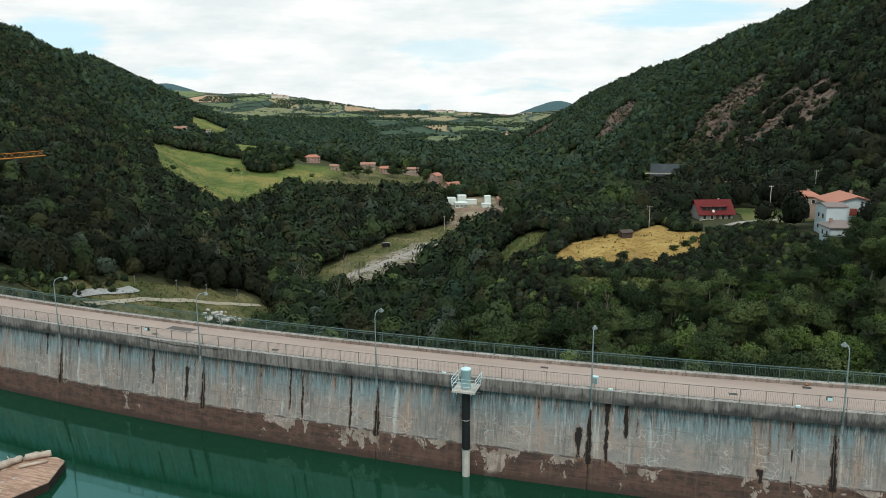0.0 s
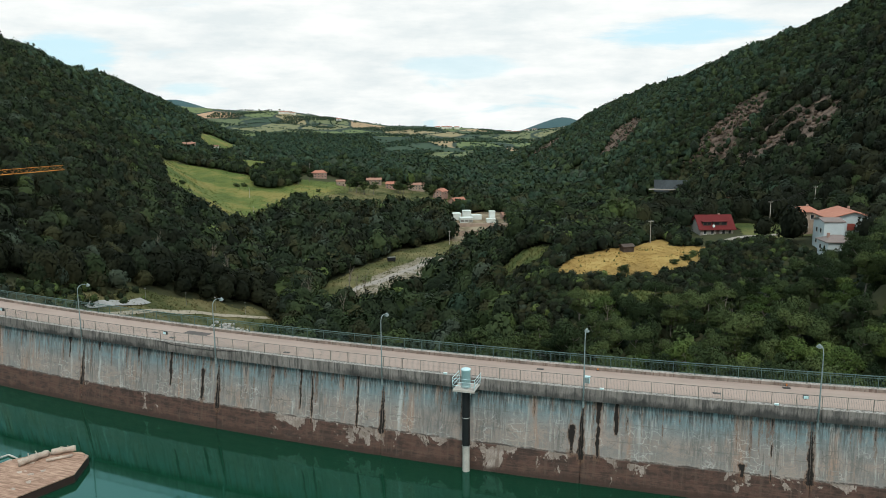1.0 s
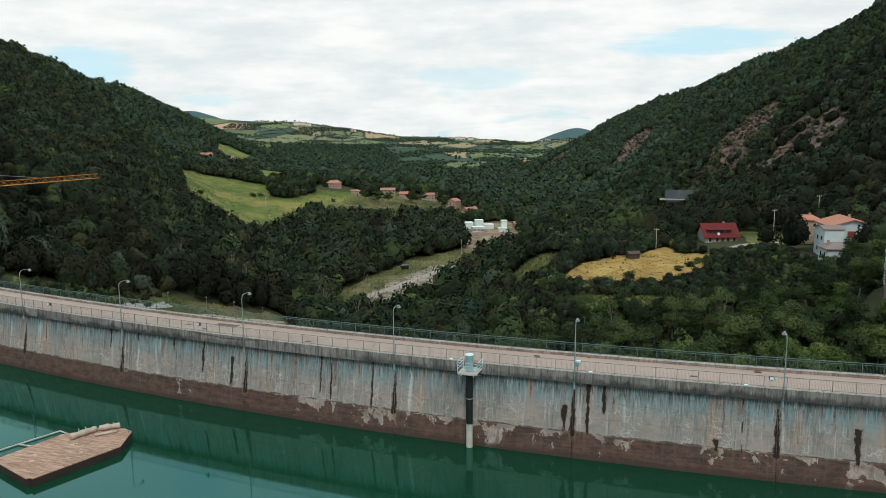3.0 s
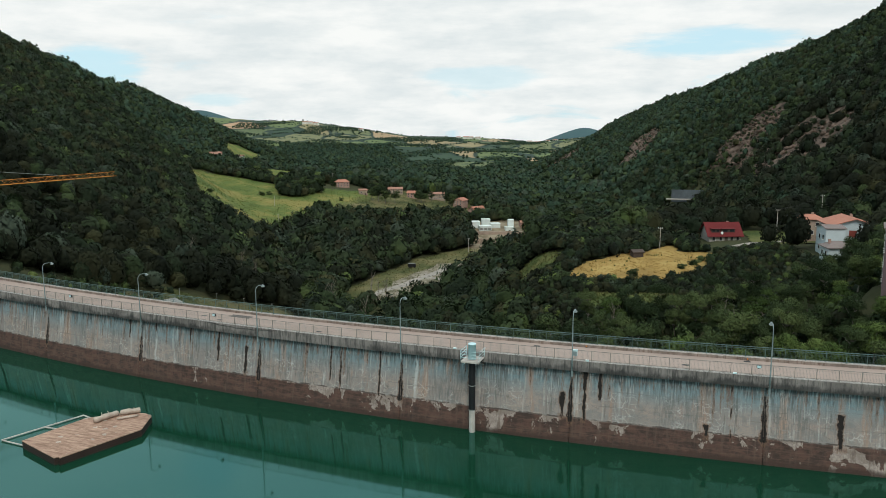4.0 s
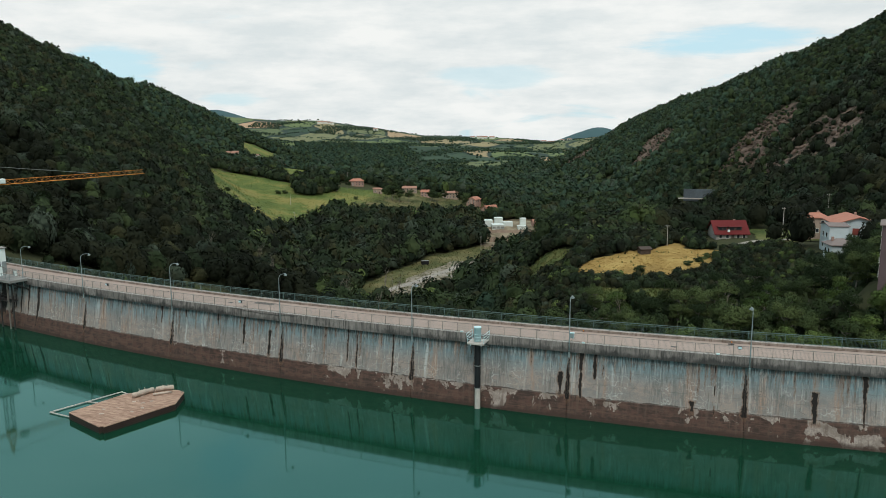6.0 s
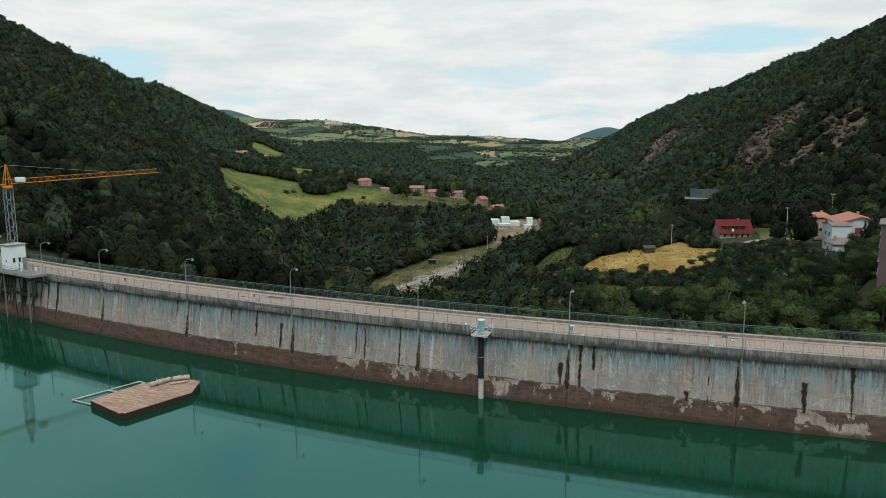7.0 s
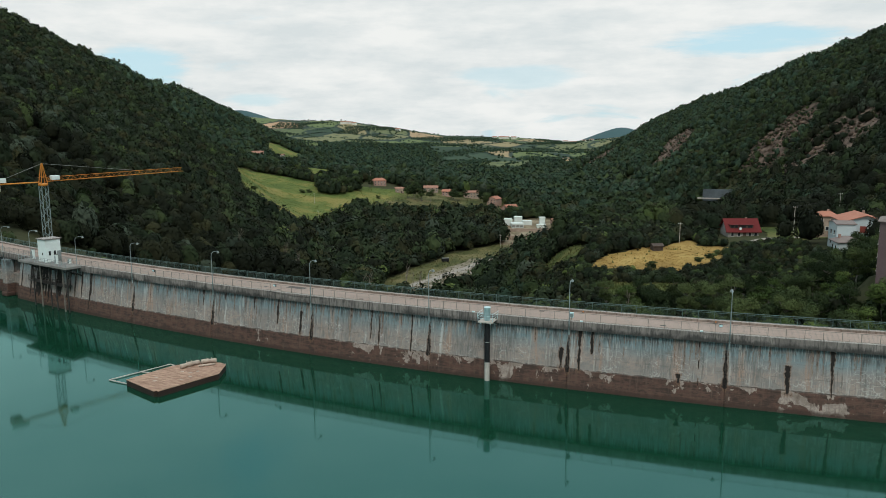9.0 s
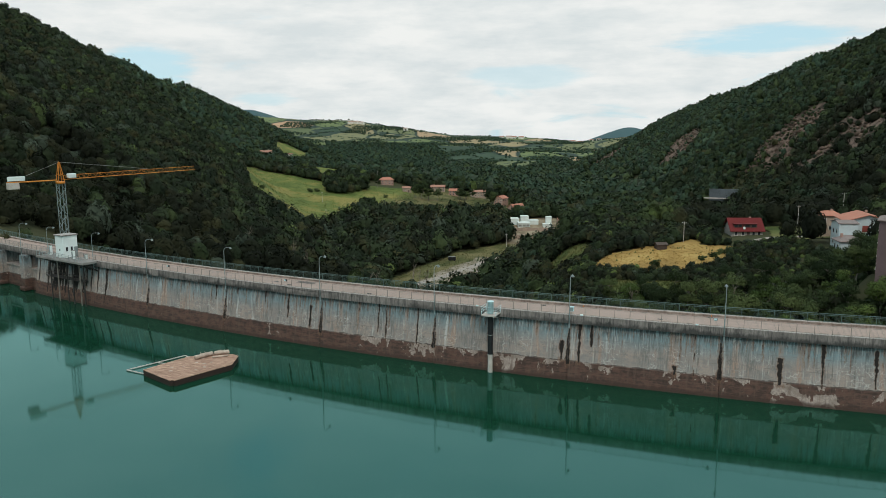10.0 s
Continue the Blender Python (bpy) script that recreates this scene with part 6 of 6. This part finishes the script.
TNEAR = [crown_template(s + 40, 620, 0.092, 1.3, 2, 0.74) for s in range(6)]
TVALLEY = [crown_template(s + 80, 420, 0.108, 1.2, 2, 0.74) for s in range(7)]
TMID = [crown_template(s + 10, 150, 0.160, 1.2, 1, 0.80) for s in range(8)]
TMID2 = [crown_template(s + 60, 64, 0.215, 1.15, 1, 0.86) for s in range(8)]
TFAR = [crown_template(s + 20, 13, 0.30, 1.1, 1, 0.92) for s in range(7)]
LEAVES = [M_LEAF_WOODS, M_LEAF_NEAR, M_LEAF_LIGHT, M_LEAF_GREY, M_LEAF_BROWN, M_LEAF_HAZE, M_LEAF_TREE, M_LEAF_SHADED]


def forest(name, label, a0, a1, d0, d1, spacing, keep, seed, templates, rmin, rmax, weights=(0.66, 0.22, 0.025, 0.06, 0.035)):
    r = np.random.RandomState(seed)
    A, D = np.meshgrid(np.arange(a0, a1, spacing), np.arange(d0, d1, spacing))
    A = (A + (np.arange(len(A)) % 2)[:, None] * spacing * 0.5).ravel()
    D = D.ravel()
    n = len(A)
    A, D = A + r.uniform(-0.46, 0.46, n) * spacing, D + r.uniform(-0.46, 0.46, n) * spacing
    ok = keep(A, D) & ~open_land(A, D)
    ok &= ~(on_scree(A, D) & (r.uniform(size=n) < 0.90))
    A, D = A[ok], D[ok]
    R = rmin + (rmax - rmin) * r.beta(1.6, 1.8, len(A))
    R = R * np.interp(height(A, D), [-42, -22, 10], [1.45, 1.2, 0.96])
    R = np.where(on_scree(A, D), R * 0.5, R)
    return build_woods(name, label, A, D, R, templates, LEAVES, seed + 1, weights)


def seen(a, d):
    return np.abs(a) < 0.66 * d + 45


def grass_tufts(poly, n, tall, material, label, seed):
    """Blades of uncut grass over an outline."""
    P = np.array(poly, float)
    A, D, r = scatter(n, P[:, 0].min(), P[:, 0].max(), P[:, 1].min(), P[:, 1].max(), seed)
    ok = inside(poly, A, D)
    A, D = A[ok], D[ok]
    n = len(A)
    X, Y = to_world(A, D)
    Z = height(A, D) + 0.5 * wave(A, D, 21, 35) + 0.3
    V = []
    for k in range(3):
        th = r.uniform(0, 6.28, n)
        w, h = r.uniform(0.12, 0.3, n), tall * r.uniform(0.5, 1.2, n)
        c, q = np.cos(th) * w, np.sin(th) * w
        ox, oy = r.normal(size=n) * 0.25, r.normal(size=n) * 0.25
        V.append(np.stack([np.stack([X + ox - c, Y + oy - q, Z], 1), np.stack([X + ox + c, Y + oy + q, Z], 1), np.stack([X + ox + r.normal(size=n) * 0.2, Y + oy + r.normal(size=n) * 0.2, Z + h], 1)], 1))
    V = np.concatenate(V).reshape(-1, 3)
    return tagged(mesh_object("grass", V, np.arange(len(V)).reshape(-1, 3), [material]), label, "grass", kind="stuff")


grass_tufts(FIELD, 1500, 0.3, M_STRAW, "tall dry grass standing on the hay field", 71)
grass_tufts(FIELD, 60, 0.7, M_GRASS3, "green weeds among the dry grass", 72)
grass_tufts(GLADE, 900, 0.8, M_GRASS3, "tall green grass in the glade", 73)
grass_tufts(STRIP, 900, 0.8, M_GRASS3, "tall green grass below the hay field", 74)
grass_tufts(BANK, 2500, 0.6, M_GRASS2, "rough grass on the bank below the dam", 75)
grass_tufts(RIVERBED, 2500, 0.8, M_GRASS2, "rough grass by the river works", 76)
grass_tufts(MEADOW, 5000, 0.9, M_GRASS, "uncut grass on the sloping meadow", 77)
grass_tufts(HAMLET_MEADOW, 3000, 0.9, M_GRASS2, "uncut grass below the hamlet", 78)


# ---- single trees behind the dam ----
def tree_parts(seed, dense=230, leaf=0.135):
    """Trunk with limbs, and a crown of leaf clumps with gaps: two meshes."""
    r = np.random.RandomState(seed)
    rnd = random.Random(seed)
    tall = rnd.uniform(0.9, 1.15)
    bm = bmesh.new()
    pts = [Vector((rnd.uniform(-.12, .12) * i, rnd.uniform(-.12, .12) * i, 1.55 * i)) for i in range(6)]
    for p, q, i in zip(pts, pts[1:], range(5)):
        add_tube(bm, p, q, 0.24 - 0.042 * i, 0.24 - 0.042 * (i + 1), n=6, caps=False)
    blobs = []
    for i in range(9):
        th = i * 2.4 + rnd.uniform(-.4, .4)
        base = pts[2].lerp(pts[5], rnd.uniform(0, 0.95))
        reach = rnd.uniform(1.3, 3.0) * (1.15 - 0.05 * i)
        tip = base + Vector((math.cos(th) * reach, math.sin(th) * reach, rnd.uniform(0.4, 2.4)))
        mid = base.lerp(tip, 0.5) + Vector((0, 0, -0.25))
        add_tube(bm, base, mid, 0.085, 0.06, n=5, caps=False)
        add_tube(bm, mid, tip, 0.06, 0.02, n=5, caps=False)
        blobs.append((tip, rnd.uniform(1.1, 1.9)))
    blobs += [(pts[5] + Vector((rnd.uniform(-.5, .5), rnd.uniform(-.5, .5), 0.6)), rnd.uniform(1.3, 1.8)), (pts[4], 1.5), (pts[3], 1.3)]
    for f in bm.faces:
        f.smooth = True
    trunk = bpy.data.meshes.new("trunk")
    bm.to_mesh(trunk)
    bm.free()
    trunk.materials.append(M_BARK)
    C, U = [], []
    for c, rad in blobs:
        n = int(dense * rad ** 1.6)
        u = unit(r.normal(size=(n, 3)))
        u[:, 2] = np.where(u[:, 2] < -0.3, u[:, 2] * 0.4, u[:, 2])
        C.append(np.array(c) + u * (rad * r.uniform(0.5, 1.08, n) ** 0.7)[:, None] * np.array([1, 1, 0.8]))
        U.append(u)
    C, U = np.concatenate(C), unit(np.concatenate(U))
    n = len(C)
    V = leaf_faces(r, C, U, leaf * np.ones(n), 0.5)
    middle = C.mean(0)
    N = unit(0.55 * U + 0.6 * unit(C - middle) + 0.42 * r.normal(size=(n, 3)) + np.array([0, 0, 0.25]))
    ob = mesh_object("crown", V, np.arange(n * 3).reshape(-1, 3), [M_LEAF_SINGLE], None, True, None, np.repeat(N, 3, 0))
    crown = ob.data
    bpy.data.objects.remove(ob)
    return trunk, crown


TREE_KINDS = [tree_parts(s) for s in range(200, 208)]
FAR_KINDS = [tree_parts(s, 60, 0.26) for s in range(210, 216)]
LIGHT_KINDS = []
for tk, ck in TREE_KINDS[:3]:
    c2 = ck.copy()
    c2.materials[0] = M_LEAF_SINGLE_LIGHT
    LIGHT_KINDS.append((tk, c2))
GREY_KINDS = []
for tk, ck in TREE_KINDS[3:5]:
    c2 = ck.copy()
    c2.materials[0] = M_LEAF_SINGLE_GREY
    GREY_KINDS.append((tk, c2))


def plant_tree(a, d, size, kinds, label, rnd, squash=1.0):
    x, y = to_world(a, d)
    t = thing("tree", pose(x, y, float(height(a, d)) - 0.3, 0, 0, rnd.uniform(0, 360)), label, "tree", "trees behind the dam")
    trunk, crown = rnd.choice(kinds)
    for nm, me in (("trunk", trunk), ("crown", crown)):
        o = new(nm, me)
        o.parent = t
        o.scale = (size * squash, size * squash, size)


def near_trees():
    rnd = random.Random(9)
    spots = []
    tries = 0
    while len(spots) < 290 and tries < 40000:
        tries += 1
        d = 95 + 125 * rnd.random() ** 1.2
        a = rnd.uniform(-0.36 * d, 0.64 * d + 6)
        if open_land(np.array([a]), np.array([d]))[0]:
            continue
        if any((a - p) ** 2 + (d - q) ** 2 < 27 for p, q in spots):
            continue
        spots.append((a, d))
    for a, d in spots:
        g = float(height(a, d))
        deep = np.clip((-g - 14) / 30, 0, 1)
        size = rnd.uniform(0.8, 1.15) * (1 + 0.75 * deep)
        k = rnd.random()
        if k < 0.13 and a > 20:
            plant_tree(a, d, size, LIGHT_KINDS, "light yellow-green broadleaf tree below the dam", rnd)
        elif k < 0.05:
            plant_tree(a, d, size, GREY_KINDS, "grey-green broadleaf tree below the dam", rnd, 0.75)
        else:
            plant_tree(a, d, size * 1.1, TREE_KINDS, "dark green broadleaf tree below the dam", rnd, rnd.uniform(0.74, 0.95))


near_trees()
# near slopes: shade comes from the share of darkened leaf colour
forest("woods", "dense dark green deciduous wood near the dam", -140, 160, 95, 225, 6.0, lambda a, d: (a < -0.36 * d) | (a > 0.64 * d), 29, TNEAR, 2.6, 4.2, (0.10, 0.06, 0.0, 0.04, 0.10, 0.0, 0.0, 0.70))
forest("woods", "shrubs and young trees under the taller ones", -90, 150, 90, 225, 5.6, lambda a, d: (a > -0.4 * d) & (a < 0.66 * d), 30, TMID, 1.6, 2.8, (0.2, 0.45, 0.04, 0.06, 0.15, 0.0, 0.10))
forest("woods", "green riverside wood on the valley floor", -70, 110, 220, 340, 5.5, lambda a, d: (a > -60) & (a < 88), 32, TVALLEY, 2.2, 4.0, (0.30, 0.38, 0.03, 0.08, 0.06, 0.03, 0.12))
forest("woods", "dense dark green deciduous wood in the valley", -330, 330, 220, 340, 5.5, lambda a, d: seen(a, d) & ((a <= -60) | (a >= 88)), 31, TVALLEY, 2.2, 4.2, (0.16, 0.05, 0.0, 0.04, 0.11, 0.0, 0.02, 0.62))
forest("woods", "dense dark green deciduous wood on the left valley side", -420, 60, 340, 560, 4.7, seen, 33, TMID, 2.3, 4.2, (0.42, 0.16, 0.01, 0.06, 0.17, 0.0, 0.0, 0.18))
forest("woods", "deciduous wood above the meadow", -440, 60, 560, 800, 4.8, seen, 34, TMID2, 2.4, 4.2, (0.52, 0.28, 0.01, 0.04, 0.15))
forest("woods", "fresh green wood along the valley floor", 20, 140, 340, 800, 4.9, lambda a, d: a < 100 + 0.06 * (d - 340), 40, TMID2, 2.3, 3.9, (0.14, 0.44, 0.01, 0.12, 0.04, 0.20, 0.05))
forest("woods", "dense dark green deciduous wood on the right valley side", 20, 430, 340, 560, 4.7, lambda a, d: seen(a, d) & (a >= 100 + 0.06 * (d - 340)), 35, TMID, 2.2, 4.1, (0.36, 0.14, 0.0, 0.04, 0.08, 0.02, 0.0, 0.36))
# paler mix: light on the upper slope put into leaf colour, besides bluer green
forest("woods", "dense wood on the steep slope above the road", 20, 420, 560, 800, 4.8, lambda a, d: seen(a, d) & (a >= 100 + 0.06 * (d - 340)), 36, TMID2, 2.3, 4.0, (0.30, 0.44, 0.0, 0.03, 0.07, 0.16))
# the far woods lean on the leaf colour tinted with haze
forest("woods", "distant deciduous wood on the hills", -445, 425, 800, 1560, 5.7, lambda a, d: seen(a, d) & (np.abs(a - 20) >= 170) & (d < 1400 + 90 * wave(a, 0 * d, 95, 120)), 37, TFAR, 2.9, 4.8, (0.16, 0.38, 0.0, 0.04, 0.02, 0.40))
forest("woods", "haze-tinted blue-green wood on the distant valley floor", -160, 200, 800, 1560, 5.7, lambda a, d: (np.abs(a - 20) < 170) & (d < 1400 + 90 * wave(a, 0 * d, 95, 120)), 41, TFAR, 2.9, 4.8, (0.04, 0.34, 0.0, 0.16, 0.0, 0.46))
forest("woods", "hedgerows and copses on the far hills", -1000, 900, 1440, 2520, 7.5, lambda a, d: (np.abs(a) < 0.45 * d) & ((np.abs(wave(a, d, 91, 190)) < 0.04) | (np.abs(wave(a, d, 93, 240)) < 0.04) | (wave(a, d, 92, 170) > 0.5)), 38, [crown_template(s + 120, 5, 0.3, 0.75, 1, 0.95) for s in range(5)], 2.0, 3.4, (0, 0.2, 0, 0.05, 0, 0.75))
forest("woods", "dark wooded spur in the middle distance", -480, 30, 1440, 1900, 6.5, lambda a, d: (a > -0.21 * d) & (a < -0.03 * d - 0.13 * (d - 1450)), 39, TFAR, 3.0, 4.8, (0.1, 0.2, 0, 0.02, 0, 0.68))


def low_shrubs():
    n = 4200
    A, D, r = scatter(n, 26, 118, 198, 300, 44)
    ok = inside(LOWZONE, A, D)
    for poly in (FIELD, FIELD_END, GLADE, STRIP):
        ok &= ~inside(poly, A, D)
    ok &= np.hypot(A - 105, D - 264) > 12
    A, D = A[ok], D[ok]
    R = np.interp(D, [198, 206, 212, 226, 235, 262, 300], [1.7, 1.2, 1.4, 1.25, 1.5, 2.0, 3.2]) * r.uniform(0.6, 1.25, len(A)) * np.where(A > 90, 0.75, 1)
    # a third of these shrubs take the leaf colour darkened for shade
    build_woods("shrubs", "low hedges and brambles round the hay field", A, D, R, [crown_template(s + 90, 70, 0.17, 1.0, 1, 0.85) for s in range(5)], LEAVES, 45, (0.32, 0.18, 0.04, 0.02, 0.12, 0.0, 0.0, 0.32))


low_shrubs()


def sparse_scrub(poly, n, r0, r1, seed, label):
    P = np.array(poly)
    A, D, r = scatter(n, P[:, 0].min(), P[:, 0].max(), P[:, 1].min(), P[:, 1].max(), seed)
    ok = inside(poly, A, D)
    A, D = A[ok], D[ok]
    build_woods("shrubs", label, A, D, r.uniform(r0, r1, len(A)), [crown_template(s + 90, 46, 0.19, 1.0, 1, 0.85) for s in range(3)], LEAVES, seed + 1, (0.4, 0.3, 0.08, 0.06, 0.16))


sparse_scrub(ROADSIDE, 500, 1.0, 2.2, 47, "low scrub along the hill road")
sparse_scrub(BANK_FOOT, 260, 0.8, 1.7, 46, "low scrub at the foot of the bank")
sparse_scrub([(-106, 200), (-100, 262), (-90, 262), (-92, 205)], 90, 0.7, 1.6, 48, "brown scrub on the slope by the path")
for i, sc in enumerate(SCREES):
    sparse_scrub(sc, 200, 0.7, 1.5, 50 + i, "scattered brown-green scrub on the bare slope")
_r = random.Random(12)


def plant_bush(a, d, size, label):
    x, y = to_world(a, d)
    t = thing("bush", pose(x, y, float(height(a, d)) + 0.2, 0, 0, _r.uniform(0, 360)), label, "bush", "bushes on open ground")
    for i in range(2):
        o = new("crown", _r.choice(FAR_KINDS)[1])
        o.parent = t
        o.scale = (size, size, size * 0.8)
        o.location = (_r.uniform(-0.5, 0.5), _r.uniform(-0.5, 0.5), -3.6 * size)
        o.rotation_euler = (0, 0, _r.uniform(0, 6.28))


for a, d, sz in ((62, 233, 0.55), (79, 238, 0.36), (84, 241, 0.45), (88, 245, 0.4), (94, 258, 0.4), (104, 245, 0.5), (112, 246, 0.6),
                 (107, 218, 0.8), (-160, 680, 0.9), (-155, 686, 0.8), (-170, 560, 0.7), (-140, 745, 0.9), (-90, 700, 0.7)):
    plant_bush(a, d, sz, "dark green bush standing on open grass")
for a, d, sz in ((110, 206, 0.85), (119, 211, 0.95), (120, 204, 1.1), (114, 208, 0.75), (122.5, 203, 0.95), (125, 209, 1.0), (130, 215, 1.0), (135, 222, 1.05), (127, 212, 1.0), (133, 217, 1.1), (120, 206, 0.9), (138, 226, 1.0), (116, 202, 0.8), (114, 212, 0.6), (-20, 742, 1.1), (-18, 748, 1.2), (12, 752, 0.9), (14, 738, 0.9),
                 (-62, 760, 1.3), (-57, 752, 1.4), (-60, 768, 1.1), (-12, 758, 0.8), (36, 742, 1.0), (96, 148, 0.9), (92, 156, 0.8), (100, 146, 0.9), (106, 147, 0.85), (90, 163, 0.8), (98, 194, 0.8), (94, 186, 0.9), (101, 187, 0.8), (97, 178, 0.85), (106, 195, 0.8), (91, 193, 0.8)):
    plant_tree(a, d, sz, TREE_KINDS, "dark green broadleaf tree beside the houses", _r)


# copse, hedge and single trees round the meadow and the hamlet
for n, a0, d0, a1, d1, z0, z1 in ((9, -142, 690, -112, 742, 1.1, 1.5), (8, -136, 700, -108, 745, 1.1, 1.6), (12, -232, 792, -156, 750, 0.55, 0.9), (10, -236, 800, -168, 772, 0.8, 1.2),
                                  (6, -66, 722, -42, 716, 1.3, 1.7), (4, -16, 744, -8, 748, 1.0, 1.3), (4, 10, 752, 20, 738, 1.1, 1.4), (5, -110, 800, -60, 806, 1.1, 1.5), (6, -30, 800, 30, 806, 1.2, 1.6)):
    for i in range(n):
        f = (i + _r.uniform(0.1, 0.9)) / n
        plant_tree(a0 + (a1 - a0) * f + _r.uniform(-4, 4), d0 + (d1 - d0) * f + _r.uniform(-5, 5), _r.uniform(z0, z1), FAR_KINDS, "dark green tree beside the sloping meadow", _r)


def bare_tree(a, d, size, label="pale bare tree with thin upright branches"):
    x, y = to_world(a, d)
    t = thing("bare_tree", pose(x, y, float(height(a, d)) - 0.3, 0, 0, _r.uniform(0, 360)), label, "tree", "bare trees")
    top = Vector((_r.uniform(-0.6, 0.6), _r.uniform(-0.6, 0.6), 11)) * size
    part("trunk", sweep([(0, 0, 0), top * 0.4 + Vector((0.2, 0, 0)), top], [0.22 * size, 0.15 * size, 0.03], 6), M_DEADWOOD, t)
    for i in range(14):
        b = top * _r.uniform(0.25, 0.9)
        th = _r.uniform(0, 6.28)
        tip = b + Vector((math.cos(th) * _r.uniform(0.8, 2.0), math.sin(th) * _r.uniform(0.8, 2.0), _r.uniform(1.5, 3.5))) * size
        part("branch", sweep([b, b.lerp(tip, 0.5) + Vector((0, 0, -0.15)), tip], [0.07 * size, 0.05 * size, 0.015], 5), M_DEADWOOD, t)


M_DEADWOOD = plain("bleached_dead_wood", (0.17, 0.145, 0.115), 0.9, 0, 0.3, 3)
for a, d, sz in ((-46, 322, 1.5), (-50, 328, 1.2), (-30, 330, 1.7), (-24, 336, 1.4), (-28, 342, 1.2), (-76, 310, 1.5), (-88, 330, 1.4), (-30, 300, 1.3), (44, 185, 1.0), (70, 180, 1.1), (-100, 300, 1.3)):
    bare_tree(a, d, sz)
